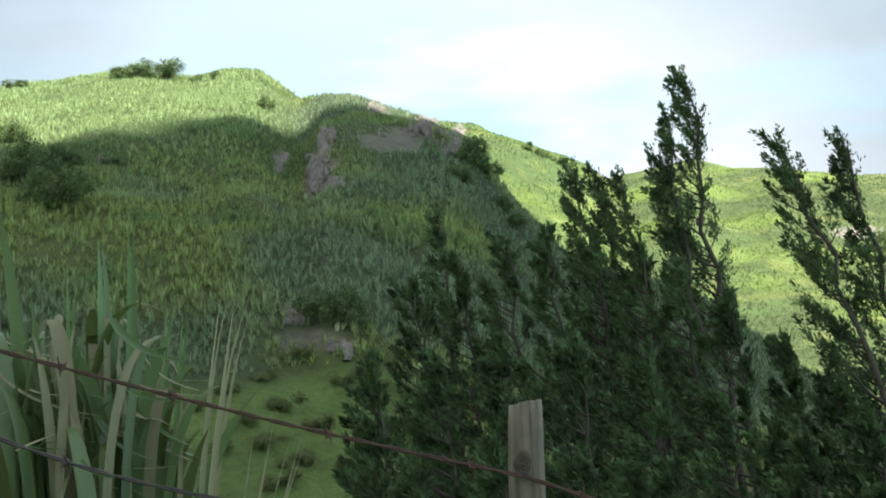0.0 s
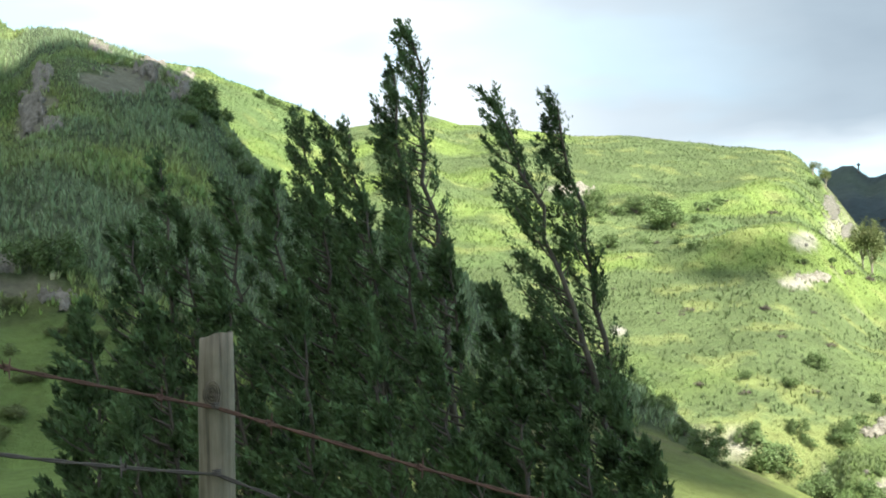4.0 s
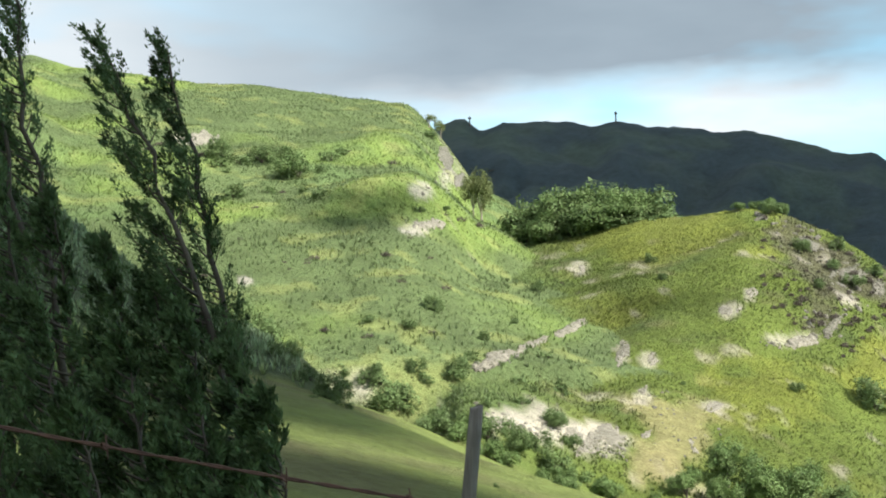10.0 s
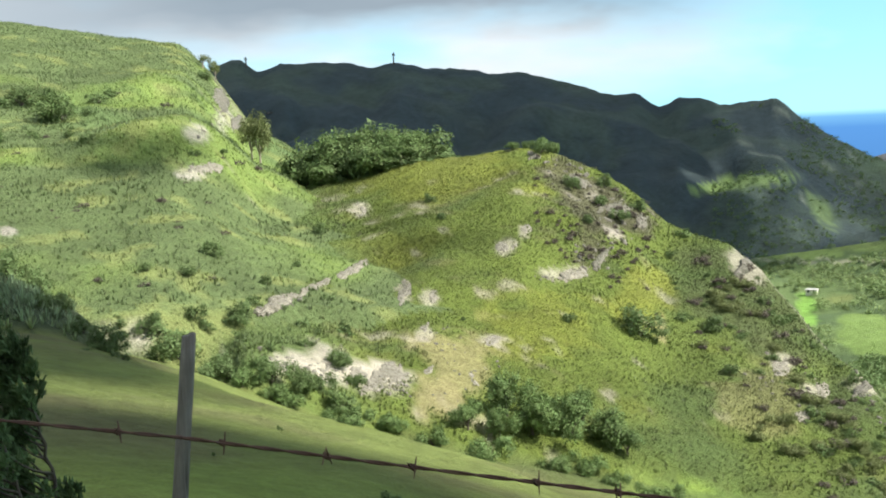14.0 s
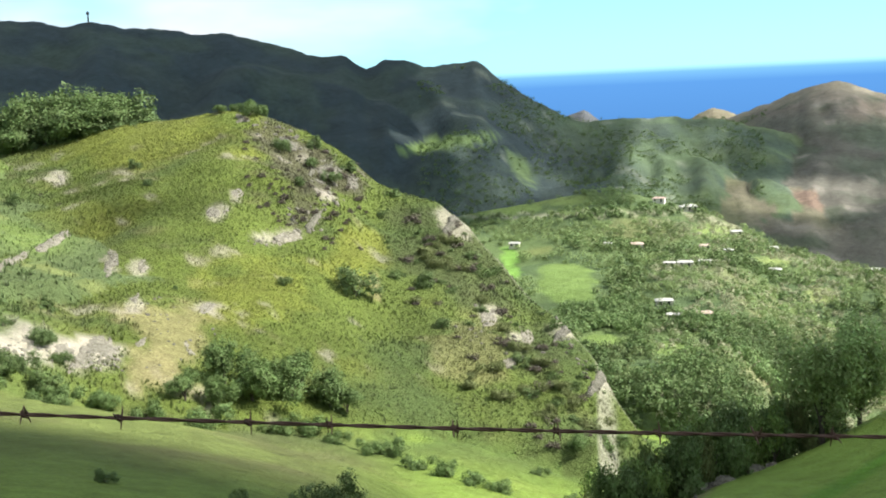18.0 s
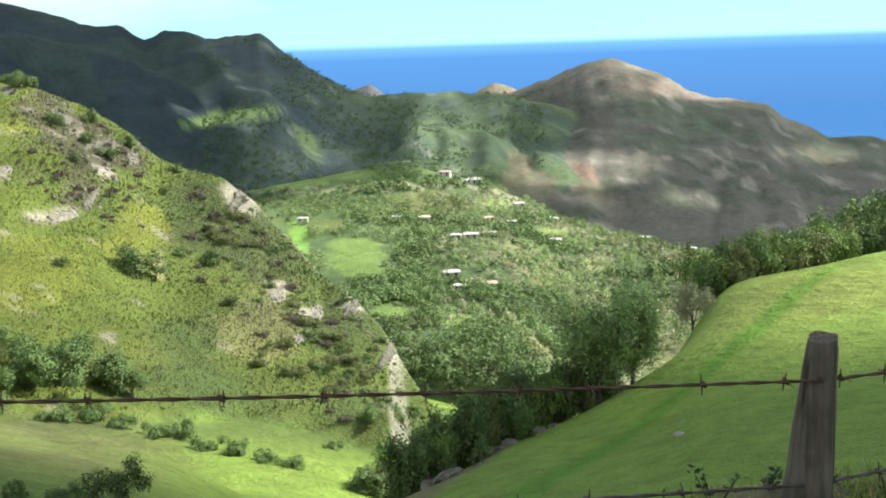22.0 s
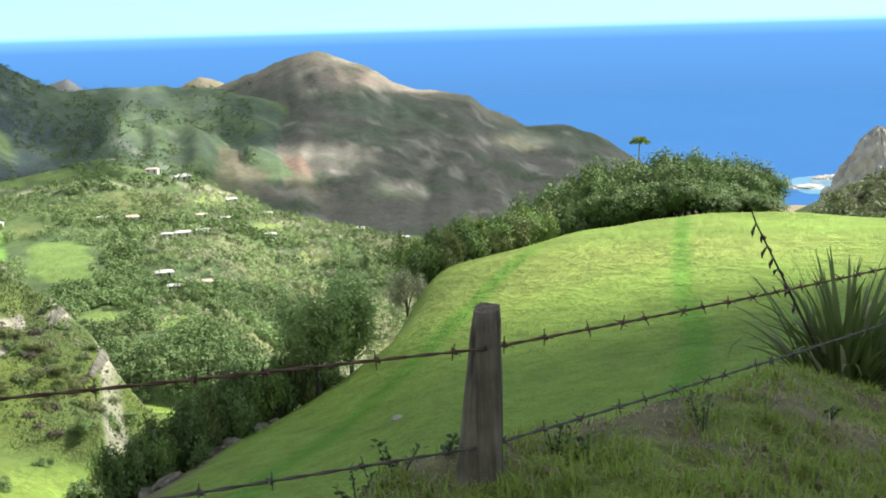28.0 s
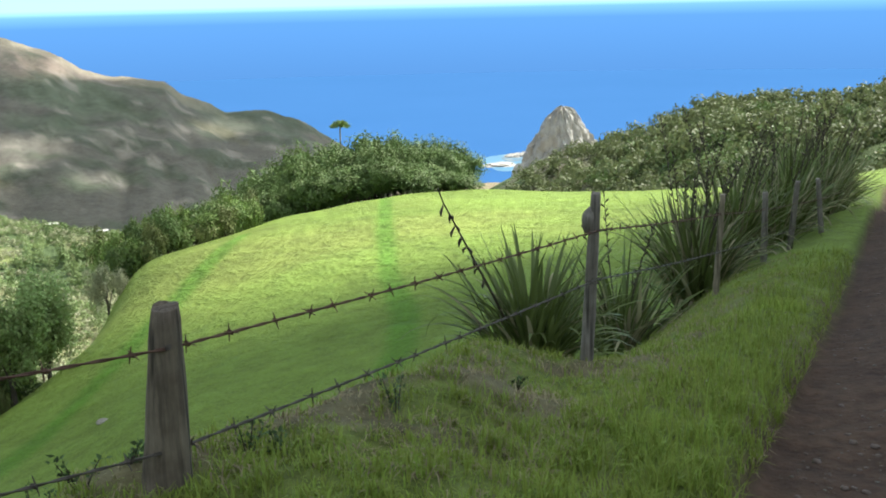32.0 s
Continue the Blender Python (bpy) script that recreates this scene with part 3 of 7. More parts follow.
def cover_of(az, r, x, y, z, owner, slope):
    shape = r.shape
    n1, n2, n3 = fbm(x, y, 30, 4, 61), fbm(x, y, 9, 4, 62), fbm(x, y, 90, 4, 63)
    c = np.ones(shape + (3,)) * np.array(PASTURE)
    c = lay(c, DRY, step(n1 + 0.4 * n2, 0.05, 0.6) * 0.55)
    # near pasture: straw-dry where it faces the valley, its colour darkened for shade
    dry_dim_side = step(az, 30, 38) * step(r, 25, 40)
    c = lay(c, (0.100, 0.102, 0.043), dry_dim_side * (0.6 + 0.4 * step(n1 + n2, -0.3, 0.4)))
    track = np.maximum(step(-along(x, y, TRACK_A) + 0.15 * n2, -0.8, -0.25), step(-along(x, y, TRACK_B) + 0.15 * n2, -0.75, -0.2))
    c = lay(c, (0.085, 0.19, 0.02), track * 0.8)
    verge = step(-r, -16, -9) * step(-az, -40, -10)
    m1 = fbm(x, y, 0.55, 3, 33)
    c = lay(c, (0.13, 0.165, 0.04), verge)
    c = lay(c, (0.14, 0.115, 0.07), verge * step(-m1, -0.05, 0.3) * 0.85)
    path = step(-along(x, y, PATH_LINE) + 0.08 * n2, -1.16, -1.0)
    c = lay(c, EARTH, path)
    valley = (owner == -1) * step(r, 105, 125)
    c = lay(c, BRUSH, valley * step(n2 + n1, -0.5, 0.1) * 0.7)
    bank = (owner == -1) * step(slope, 0.55, 0.75) * step(r, 28, 40) * (az < 26) * (az > 8.5)
    c = lay(c, (0.14, 0.12, 0.07), bank * step(n2, -0.4, 0.3))
    dip_ = np.degrees(np.arctan2(z, r + 0.1))
    meadow = step(az, 91, 94) * step(-dip_ + 0.9 * n1 + 0.5 * n2, 2.6, 3.6) * step(r, 30, 45) * step(-r, -150, -120)
    c = lay(c, (0.115, 0.165, 0.045), meadow)
    brow = np.interp(az, [7.6, 9.1, 10.3, 13.4, 16.3, 20.4, 24], [-16.6, -17.5, -18.7, -19.6, -21.6, -23.8, -25.5])
    c = lay(c, (0.16, 0.135, 0.085), (owner == -1) * step(az, 8, 11) * step(-az, -26, -22) * step(dip_ - brow + 0.5 * n2, -0.3, 0.25) * step(r, 25, 32) * step(-r, -75, -60) * 0.8)
    steep = step(slope + 0.25 * n2, 1.0, 1.4)
    # ridges
    for i, name in enumerate(HILLS):
        m = (owner == i).astype(float)
        if name == "flax_hill":
            k = lay(np.ones(shape + (3,)) * np.array(FLAX), (0.10, 0.115, 0.026), step(n1 - 0.3 * n3, 0.0, 0.5) * 0.6)
            k = lay(k, (0.075, 0.10, 0.04), step(az, 96, 100) * step(z, 18, 40))
            n6 = fbm(x, y, 5, 3, 66)
            crag = step(-np.hypot((az - 91.8) / 2.6, (z / (r + 0.1) - 0.163) / 0.013) + 0.9 * n6, -0.95, -0.7) + step(-np.hypot((az - 96.2) / 1.0, (z / (r + 0.1) - 0.128) / 0.024) + 0.9 * n6, -0.95, -0.7)
            crag = crag + step(-np.hypot((az - 97.0) / 1.8, (z / (r + 0.1) + 0.018) / 0.01) + 0.6 * n2, -1.05, -0.7)
            k = lay(k, (0.26, 0.22, 0.19), np.clip(crag, 0, 1) * 0.4)
            k = lay(k, BRUSH, step(n2 + n1, 0.45, 0.7) * 0.7)
        elif name in ("back_ridge", "long_ridge"):
            k = lay(np.ones(shape + (3,)) * np.array(FLAX_LIGHT), (0.122, 0.170, 0.043), step(n1 + 0.5 * n3, -0.1, 0.4))
            e = np.degrees(np.arctan2(z, r + 0.1))
            for a0, e0, wa, we in ((69.0, 3.2, 1.2, 0.35), (57.6, -1.7, 0.9, 0.3), (57.4, 0.3, 0.6, 0.5), (55.9, 1.0, 0.5, 0.7), (66.8, -4.1, 0.3, 0.2), (61.5, -10.0, 1.5, 0.5)):
                k = lay(k, ROCK, step(-np.hypot((az - a0) / wa, (e - e0) / we) + 0.8 * n2, -1.1, -0.6) * 0.75)
            k = lay(k, (0.075, 0.115, 0.04), step(n3 + 0.5 * n2, 0.0, 0.4) * 0.7)
            k = lay(k, (0.19, 0.21, 0.07), step(fbm(x, y, 7, 3, 67), 0.2, 0.5) * 0.5)
            k = lay(k, BRUSH, step(n2 + 0.6 * n1, 0.55, 0.8) * 0.6)
            k = lay(k, (0.20, 0.19, 0.13), step(steep + n2 * 0.5, 0.8, 1.1) * 0.5)
        elif name == "yellow_hill":
            e = np.degrees(np.arctan2(z, r + 0.1))
            n4, n5 = fbm(x, y, 5, 4, 64), fbm(x, y, 16, 4, 65)
            k = lay(np.ones(shape + (3,)) * np.array(YELLOW), (0.048, 0.070, 0.022), step(n5 + 0.5 * n1, -0.05, 0.4) * 0.7)
            k = lay(k, (0.128, 0.142, 0.026), step(n1 + 0.6 * n2 - 0.4 * n3, 0.0, 0.45) * 0.7)
            k = lay(k, (0.11, 0.10, 0.045), step(n4 + 0.4 * n5, 0.25, 0.55) * 0.4)
            k = lay(k, (0.080, 0.115, 0.040), step(az + 4 * n2 + 1.5 * n1, 48, 55) * 0.8)
            k = lay(k, (0.052, 0.076, 0.024), step(-az + 2.5 * n1 + 1.5 * n5, -37, -31) * (0.35 + 0.45 * step(n5 + 0.5 * n2, -0.3, 0.3)))
            for a0, e0, wa, we, col, amount in YELLOW_PATCHES:
                mask = step(-np.hypot((az - a0) / wa, (e - e0) / we) + 0.8 * n4 + 0.35 * n2, -1.15, -0.65) * amount
                k = lay(k, PATCH_COLORS[col], mask)
            crag = step(n4 + 0.4 * n2, 0.42, 0.6) * step(-np.abs(az - 41 + 6 * n3), -13, -9)
            k = lay(k, ROCK, crag * 0.35)
        elif name == "dark_mountain":
            # blue cast of distance haze is put into the forest colour
            k = lay(np.ones(shape + (3,)) * np.array(HAZY_FOREST), (0.048, 0.064, 0.055), step(fbm(x, y, 120, 4, 71), 0, 0.5))
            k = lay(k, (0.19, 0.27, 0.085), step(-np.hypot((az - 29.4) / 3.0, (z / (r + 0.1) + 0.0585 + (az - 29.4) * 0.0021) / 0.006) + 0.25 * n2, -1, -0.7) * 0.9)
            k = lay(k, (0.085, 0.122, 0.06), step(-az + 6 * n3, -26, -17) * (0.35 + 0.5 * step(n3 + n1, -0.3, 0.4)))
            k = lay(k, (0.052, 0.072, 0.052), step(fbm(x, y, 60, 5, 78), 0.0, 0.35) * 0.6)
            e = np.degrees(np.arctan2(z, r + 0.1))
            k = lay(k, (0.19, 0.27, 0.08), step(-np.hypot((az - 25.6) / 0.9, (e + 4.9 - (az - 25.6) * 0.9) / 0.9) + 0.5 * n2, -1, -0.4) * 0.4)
            k = lay(k, (0.095, 0.125, 0.055), step(-az + 3 * n3, -19, -15) * step(fbm(x, y, 45, 4, 93), -0.15, 0.3) * 0.7)
            k = lay(k, (0.20, 0.22, 0.17), step(fbm(x, y, 30, 4, 94), 0.42, 0.6) * step(-az, -36, -26) * 0.5)
        elif name in ("red_peak", "red_spur"):
            e = np.degrees(np.arctan2(z, r + 0.1))
            k = lay(np.ones(shape + (3,)) * np.array(SCRUB), (0.075, 0.095, 0.062), step(fbm(x, y, 150, 5, 72), -0.1, 0.3) * 0.8)
            k = lay(k, (0.125, 0.098, 0.084), step(fbm(x, y, 180, 5, 73), 0.0, 0.35) * 0.7)
            k = lay(k, (0.052, 0.066, 0.042), step(fbm(x, y, 34, 5, 74), 0.0, 0.3) * 0.75)
            k = lay(k, (0.19, 0.175, 0.15), step(fbm(x, y, 26, 4, 77), 0.25, 0.45) * 0.7)
            k = lay(k, (0.085, 0.112, 0.048), step(az + 3 * n3, 12.6, 15.5) * (0.45 + 0.5 * step(n1, -0.3, 0.3)))
            ragged = 0.55 * fbm(x, y, 40, 4, 79)
            if name == "red_spur":
                # sunlit crest of the spur put into the colour as tan
                k = lay(k, (0.15, 0.135, 0.085), step(az, 5, 9) * step(e - 0.9 * ragged, -8.6, -7.4) * 0.6)
                k = lay(k, RED, step(-np.hypot((az - 10.6) / 1.5, (e + 6.9 - (az - 10.6) * 0.3) / 0.55) + ragged, -1, -0.5) * 0.75)
            else:
                # sunlit summit, crest rim and low streak painted as paler ground
                k = lay(k, (0.135, 0.12, 0.098), step(-np.hypot((az - 9.6) / 2.6, (e + 1.5) / 0.75) + ragged, -1, -0.4) * 0.75)
                k = lay(k, (0.15, 0.115, 0.095), step(-np.hypot((az - 8.3) / 2.0, (e + 2.5) / 0.8) + ragged, -1, -0.4) * 0.55)
                k = lay(k, (0.17, 0.155, 0.115), step(-np.abs(e - curve(HILLS[name]["crest"], az)) + 0.25 * ragged, -0.5, -0.25) * step(az, -2, 1) * 0.75)
                k = lay(k, (0.115, 0.11, 0.07), step(-np.hypot((az + 0.6) / 1.8, (e + 6.1 - 0.45 * (az + 0.6)) / 0.4) + ragged, -1, -0.4) * 0.7)
                k = lay(k, (0.17, 0.165, 0.145), step(-np.hypot((az - 14.0) / 0.55, (e + 4.35) / 0.5) + ragged, -1, -0.6) * 0.9)
        elif name == "far_knoll":
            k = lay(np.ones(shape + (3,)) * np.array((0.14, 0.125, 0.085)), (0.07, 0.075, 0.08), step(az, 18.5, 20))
            k = lay(k, (0.11, 0.125, 0.07), step(fbm(x, y, 40, 4, 80), 0, 0.3) * 0.6)
        elif name == "village_hill":
            e = np.degrees(np.arctan2(z, r + 0.1))
            k = lay(np.ones(shape + (3,)) * np.array((0.085, 0.122, 0.046)), (0.06, 0.09, 0.038), step(n1 + 0.6 * n2, -0.05, 0.3))
            k = lay(k, (0.17, 0.165, 0.085), step(fbm(x, y, 45, 4, 76), -0.2, 0.3) * step(-az, -18, -13) * 0.75)
            k = lay(k, (0.125, 0.135, 0.055), step(np.abs(fbm(x + 0.4 * y, y, 30, 2, 95)), 0.1, 0.3) * step(-np.hypot((az - 19.8) / 3.2, (e + 8.4) / 1.0), -1, -0.6) * 0.7)
            for a0, e0, wa, we, col in VILLAGE_FIELDS:
                k = lay(k, col, step(-np.hypot((az - a0) / wa, (e - e0) / we) + 0.55 * n2 + 0.35 * n1, -1.0, -0.7) * 0.85)
            k = lay(k, (0.33, 0.30, 0.23), step(-np.abs(e - np.interp(az, [8, 11, 13, 15, 17.5], [-10.6, -10.1, -9.3, -8.0, -7.3]) - 0.12 * np.sin(az * 4)), -0.12, -0.05) * 0.5)
        else:
            k = lay(np.ones(shape + (3,)) * np.array((0.05, 0.075, 0.025)), (0.085, 0.08, 0.055), step(-az + 4 * n2, 14, 17) * step(az, -23, -18))
        if name not in ("flax_hill", "long_ridge", "back_ridge", "dark_mountain", "red_peak", "village_hill", "far_knoll", "red_spur"):
            k = lay(k, ROCK, steep * 0.4)
        if name == "flax_hill":
            k = lay(k, (0.115, 0.165, 0.045), meadow * 0.8)
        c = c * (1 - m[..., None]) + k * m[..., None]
    # dry shore and bare rock near the sea
    c = lay(c, (0.20, 0.15, 0.11), step(-z, 190, 240) * 0.8)
    return c


COVER = []


def build_ground():
    az, r, wrapped, x, y, z, owner = AZ, RR, TURN, XX, YY, ZZ, OWNER
    gr, ga = np.gradient(z, axis=1) / np.maximum(np.gradient(r, axis=1), 0.05), np.gradient(z, axis=0) / np.maximum(np.radians(0.25) * np.maximum(r, 1), 0.01)
    slope = np.hypot(gr, np.clip(ga, -2, 2))
    c = cover_of(wrapped, r, x, y, z, owner, slope)
    COVER.append(c)
    na, nr = az.shape
    verts = np.stack([x, y, z], -1).reshape(-1, 3)
    i, j = np.meshgrid(np.arange(na), np.arange(nr - 1), indexing="ij")
    i2 = (i + 1) % na
    faces = np.stack([i * nr + j, i * nr + j + 1, i2 * nr + j + 1, i2 * nr + j], -1).reshape(-1, 4)
    me = bpy.data.meshes.new("ground")
    me.vertices.add(len(verts))
    me.vertices.foreach_set("co", verts.ravel())
    me.loops.add(faces.size)
    me.loops.foreach_set("vertex_index", faces.ravel())
    me.polygons.add(len(faces))
    me.polygons.foreach_set("loop_start", np.arange(len(faces)) * 4)
    me.polygons.foreach_set("use_smooth", np.ones(len(faces), bool))
    me.update(calc_edges=True)
    me.validate()
    col = me.attributes.new("cover", "FLOAT_COLOR", "POINT")
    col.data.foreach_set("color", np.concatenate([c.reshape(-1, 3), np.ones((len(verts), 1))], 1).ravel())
    det = me.attributes.new("detail", "FLOAT", "POINT")
    det.data.foreach_set("value", step(r, 12, 70).ravel())
    me.materials.append(GROUND)
    return tagged(new("ground", me), "hilly grass, flax and scrub land with a dirt path", "ground", kind="structure")


build_ground()


def build_sea():
    m, n = material("sea_water")
    pos = n.add("ShaderNodeTexCoord").outputs["Object"]
    wave = n.noise(pos, 0.02, 6, 0.6)
    col = n.mix(n.noise(pos, 0.0016, 3), (0.031, 0.098, 0.235, 1), (0.036, 0.108, 0.255, 1))
    finish(n, col, 1.0, wave, 0.1, 2.0, Specular_IOR_Level=0.0)
    bm = bmesh.new()
    bmesh.ops.create_circle(bm, cap_ends=True, radius=4980, segments=160)
    me = bpy.data.meshes.new("water")
    bm.to_mesh(me)
    me.materials.append(m)
    ob = tagged(new("water", me), "deep blue sea under light haze", "sea", kind="structure")
    ob.location.z = -300
    return ob


build_sea()


# ---- mesh helpers ----
def part(name, bm, mat, parent=None, label="", smooth=False):
    """Links a bmesh as one mesh object under a thing or a part."""
    me = bpy.data.meshes.new(name)
    if smooth:
        for f in bm.faces:
            f.smooth = True
    bm.to_mesh(me)
    bm.free()
    me.materials.append(mat)
    ob = new(name, me)
    ob.parent = parent
    if label:
        ob["label"] = label
    return ob


def raw_mesh(name, verts, faces, mat, smooth=False):
    """A mesh from arrays of corners and of equal-sized faces."""
    verts, faces = np.asarray(verts, float), np.asarray(faces, int)
    me = bpy.data.meshes.new(name)
    me.vertices.add(len(verts))
    me.vertices.foreach_set("co", verts.ravel())
    me.loops.add(faces.size)
    me.loops.foreach_set("vertex_index", faces.ravel())
    me.polygons.add(len(faces))
    me.polygons.foreach_set("loop_start", np.arange(len(faces)) * faces.shape[1])
    if smooth:
        me.polygons.foreach_set("use_smooth", np.ones(len(faces), bool))
    me.update(calc_edges=True)
    me.materials.append(mat)
    return me


def empty(name, place=(0, 0, 0)):
    ob = new(name)
    ob.location = place
    return ob


def tube(bm, points, radii, sides=7, twist=0.0, wobble=0.0, cap=True):
    """A tapered tube along points."""
    rings = []
    for k, (p, rad) in enumerate(zip(points, radii)):
        p = Vector(p)
        a, b = Vector(points[max(k - 1, 0)]), Vector(points[min(k + 1, len(points) - 1)])
        d = (b - a).normalized()
        u = d.cross(Vector((0.31, 0.95, 0.05))).normalized()
        v = d.cross(u)
        ring = []
        for s in range(sides):
            t = 2 * math.pi * s / sides + twist * k
            q = rad * (1 + wobble * (random.random() - 0.5))
            ring.append(bm.verts.new(p + u * math.cos(t) * q + v * math.sin(t) * q))
        rings.append(ring)
    for r0, r1 in zip(rings, rings[1:]):
        for s in range(sides):
            bm.faces.new((r0[s], r0[(s + 1) % sides], r1[(s + 1) % sides], r1[s]))
    if cap:
        bm.faces.new(rings[0][::-1])
        bm.faces.new(rings[-1])
    return rings


def bend(a, b, steps, sag=0.0, side=(0, 0, 0)):
    a, b, side = Vector(a), Vector(b), Vector(side)
    return [a.lerp(b, k / steps) + (side + Vector((0, 0, -sag))) * math.sin(math.pi * k / steps) for k in range(steps + 1)]


def leaf_mesh(name, centers, outward, count, size, spread, mat, rng, long=1.8, outness=0.6, facing=0.0):
    """Clumps of small leaves round the centres: each leaf a folded pair of triangles that points outward, or turns its face outward."""
    c = np.repeat(np.asarray(centers, float), count, 0)
    o = np.repeat(np.asarray(outward, float), count, 0)
    n = len(c)
    d = rng.normal(size=(n, 3))
    d /= np.linalg.norm(d, axis=1, keepdims=True)
    d = d * (1 - outness) + o * outness
    d /= np.linalg.norm(d, axis=1, keepdims=True) + 1e-9
    off = rng.normal(size=(n, 3)) * spread
    if facing:
        face = o * facing + rng.normal(size=(n, 3)) * 0.42 + np.array([0, 0, 0.22])
        d = np.cross(face, rng.normal(size=(n, 3)))
        d /= np.linalg.norm(d, axis=1, keepdims=True) + 1e-9
        w = np.cross(face, d)
    else:
        w = np.cross(d, rng.normal(size=(n, 3)))
    w /= np.linalg.norm(w, axis=1, keepdims=True) + 1e-9
    up = np.cross(d, w)
    s = size * (0.6 + 0.8 * rng.random((n, 1)))
    root = c + off
    tip, a, b = root + d * s * long, root + d * s * 0.8 + w * s * 0.5 + up * s * 0.15, root + d * s * 0.8 - w * s * 0.5 + up * s * 0.15
    verts = np.stack([root, a, tip, b], 1).reshape(-1, 3)
    k = np.arange(n) * 4
    faces = np.concatenate([np.stack([k, k + 1, k + 2], 1), np.stack([k, k + 2, k + 3], 1)])
    return raw_mesh(name, verts, faces, mat)


LEAF_DARK = leafy("cypress_leaf", (0.100, 0.152, 0.066), 0.6, 0.4, clump=3.2)
LEAF_MID = leafy("bush_leaf", (0.115, 0.172, 0.058), 0.6, 0.2)
LEAF_LIGHT = leafy("light_leaf", (0.16, 0.235, 0.065), 0.6, 0.25)
LEAF_EDGE = leafy("edge_tree_leaf", (0.26, 0.345, 0.13), 0.6, 0.3)
LEAF_PALE = leafy("pale_leaf", (0.34, 0.35, 0.22), 0.5, 0.2)
LEAF_BUSH = leafy("dark_bush_leaf", (0.11, 0.16, 0.058), 0.6, 0.2)
LEAF_OLIVE = leafy("olive_leaf", (0.135, 0.158, 0.06), 0.6, 0.2)
FLAX_LEAF = leafy("flax_blade", (0.155, 0.225, 0.095), 1.0, 0.35, 0.3, 0.5)
FLAX_DARK = leafy("old_flax_blade", (0.115, 0.15, 0.045), 1.0, 0.3, 0.45, 0.3)
FLAX_DRY = leafy("dry_blade", (0.33, 0.31, 0.19), 0.5, 0.3, 0.6)
GRASS_LEAF = leafy("grass_blade", (0.222, 0.285, 0.056), 0.6, 0.35, 0.6)
GRASS_DRY = leafy("straw_blade", (0.30, 0.25, 0.16), 0.5, 0.3, 0.7)
BARK = plain("bark", (0.085, 0.070, 0.055), 0.5, 9.0, 0.9, 0.7, 0.03)
PALE_BARK = plain("pale_bark", (0.30, 0.26, 0.21), 0.4, 5.0, 0.85, 0.5, 0.02)
RUST = plain("rusty_wire", (0.085, 0.043, 0.030), 0.7, 40.0, 0.85, 0.6, 0.002, 0.3)
ZINC = plain("dull_zinc_wire", (0.09, 0.078, 0.07), 0.5, 30.0, 0.6, 0.5, 0.002, 0.3, Metallic=0.5)
STONE = plain("pale_stone", (0.31, 0.285, 0.24), 0.8, 0.9, 0.9, 1.0, 0.3)
OUTCROP = plain("grey_outcrop", (0.125, 0.116, 0.095), 0.8, 0.9, 0.95, 1.0, 0.3)
CRAG = plain("grey_crag", (0.36, 0.345, 0.31), 0.75, 0.06, 0.95, 1.0, 3.0)
STALK = plain("dark_flower_stalk", (0.045, 0.034, 0.026), 0.4, 30.0, 0.8)


def post_wood(name, color, tint):
    m, n = material(name)
    tex = n.add("ShaderNodeTexCoord").outputs["Object"]
    st = n.add("ShaderNodeMapping")
    n.put(st.inputs["Vector"], tex)
    st.inputs["Scale"].default_value = (60, 60, 3.0)
    grain = n.noise(st.outputs[0], 1.0, 6, 0.7)
    blot = n.noise(tex, 5.0, 4, 0.6)
    st2 = n.add("ShaderNodeMapping")
    n.put(st2.inputs["Vector"], tex)
    st2.inputs["Scale"].default_value = (26, 26, 1.2)
    crack = n.ramp(n.noise(st2.outputs[0], 1.0, 3, 0.5), [(0.34, (0.12, 0.12, 0.12)), (0.44, (1, 1, 1))])
    col = n.mix(n.ramp(blot, [(0.38, (0, 0, 0)), (0.66, (1, 1, 1))]), (*color, 1), (*tint, 1))
    col = n.mix(1.0, col, n.ramp(grain, [(0.25, (0.45, 0.44, 0.42)), (0.7, (1.25, 1.22, 1.18))]), "MULTIPLY")
    col = n.mix(0.8, col, crack, "MULTIPLY")
    finish(n, col, 0.9, n.math("ADD", grain, n.math("MULTIPLY", crack, 0.8)), 0.8, 0.006)
    return m


WOOD = post_wood("weathered_wood", (0.27, 0.23, 0.18), (0.17, 0.15, 0.11))
WOOD_DARK = post_wood("old_dark_wood", (0.185, 0.155, 0.125), (0.095, 0.075, 0.058))
WOOD_GREY = post_wood("grey_stake_wood", (0.23, 0.215, 0.20), (0.14, 0.125, 0.11))


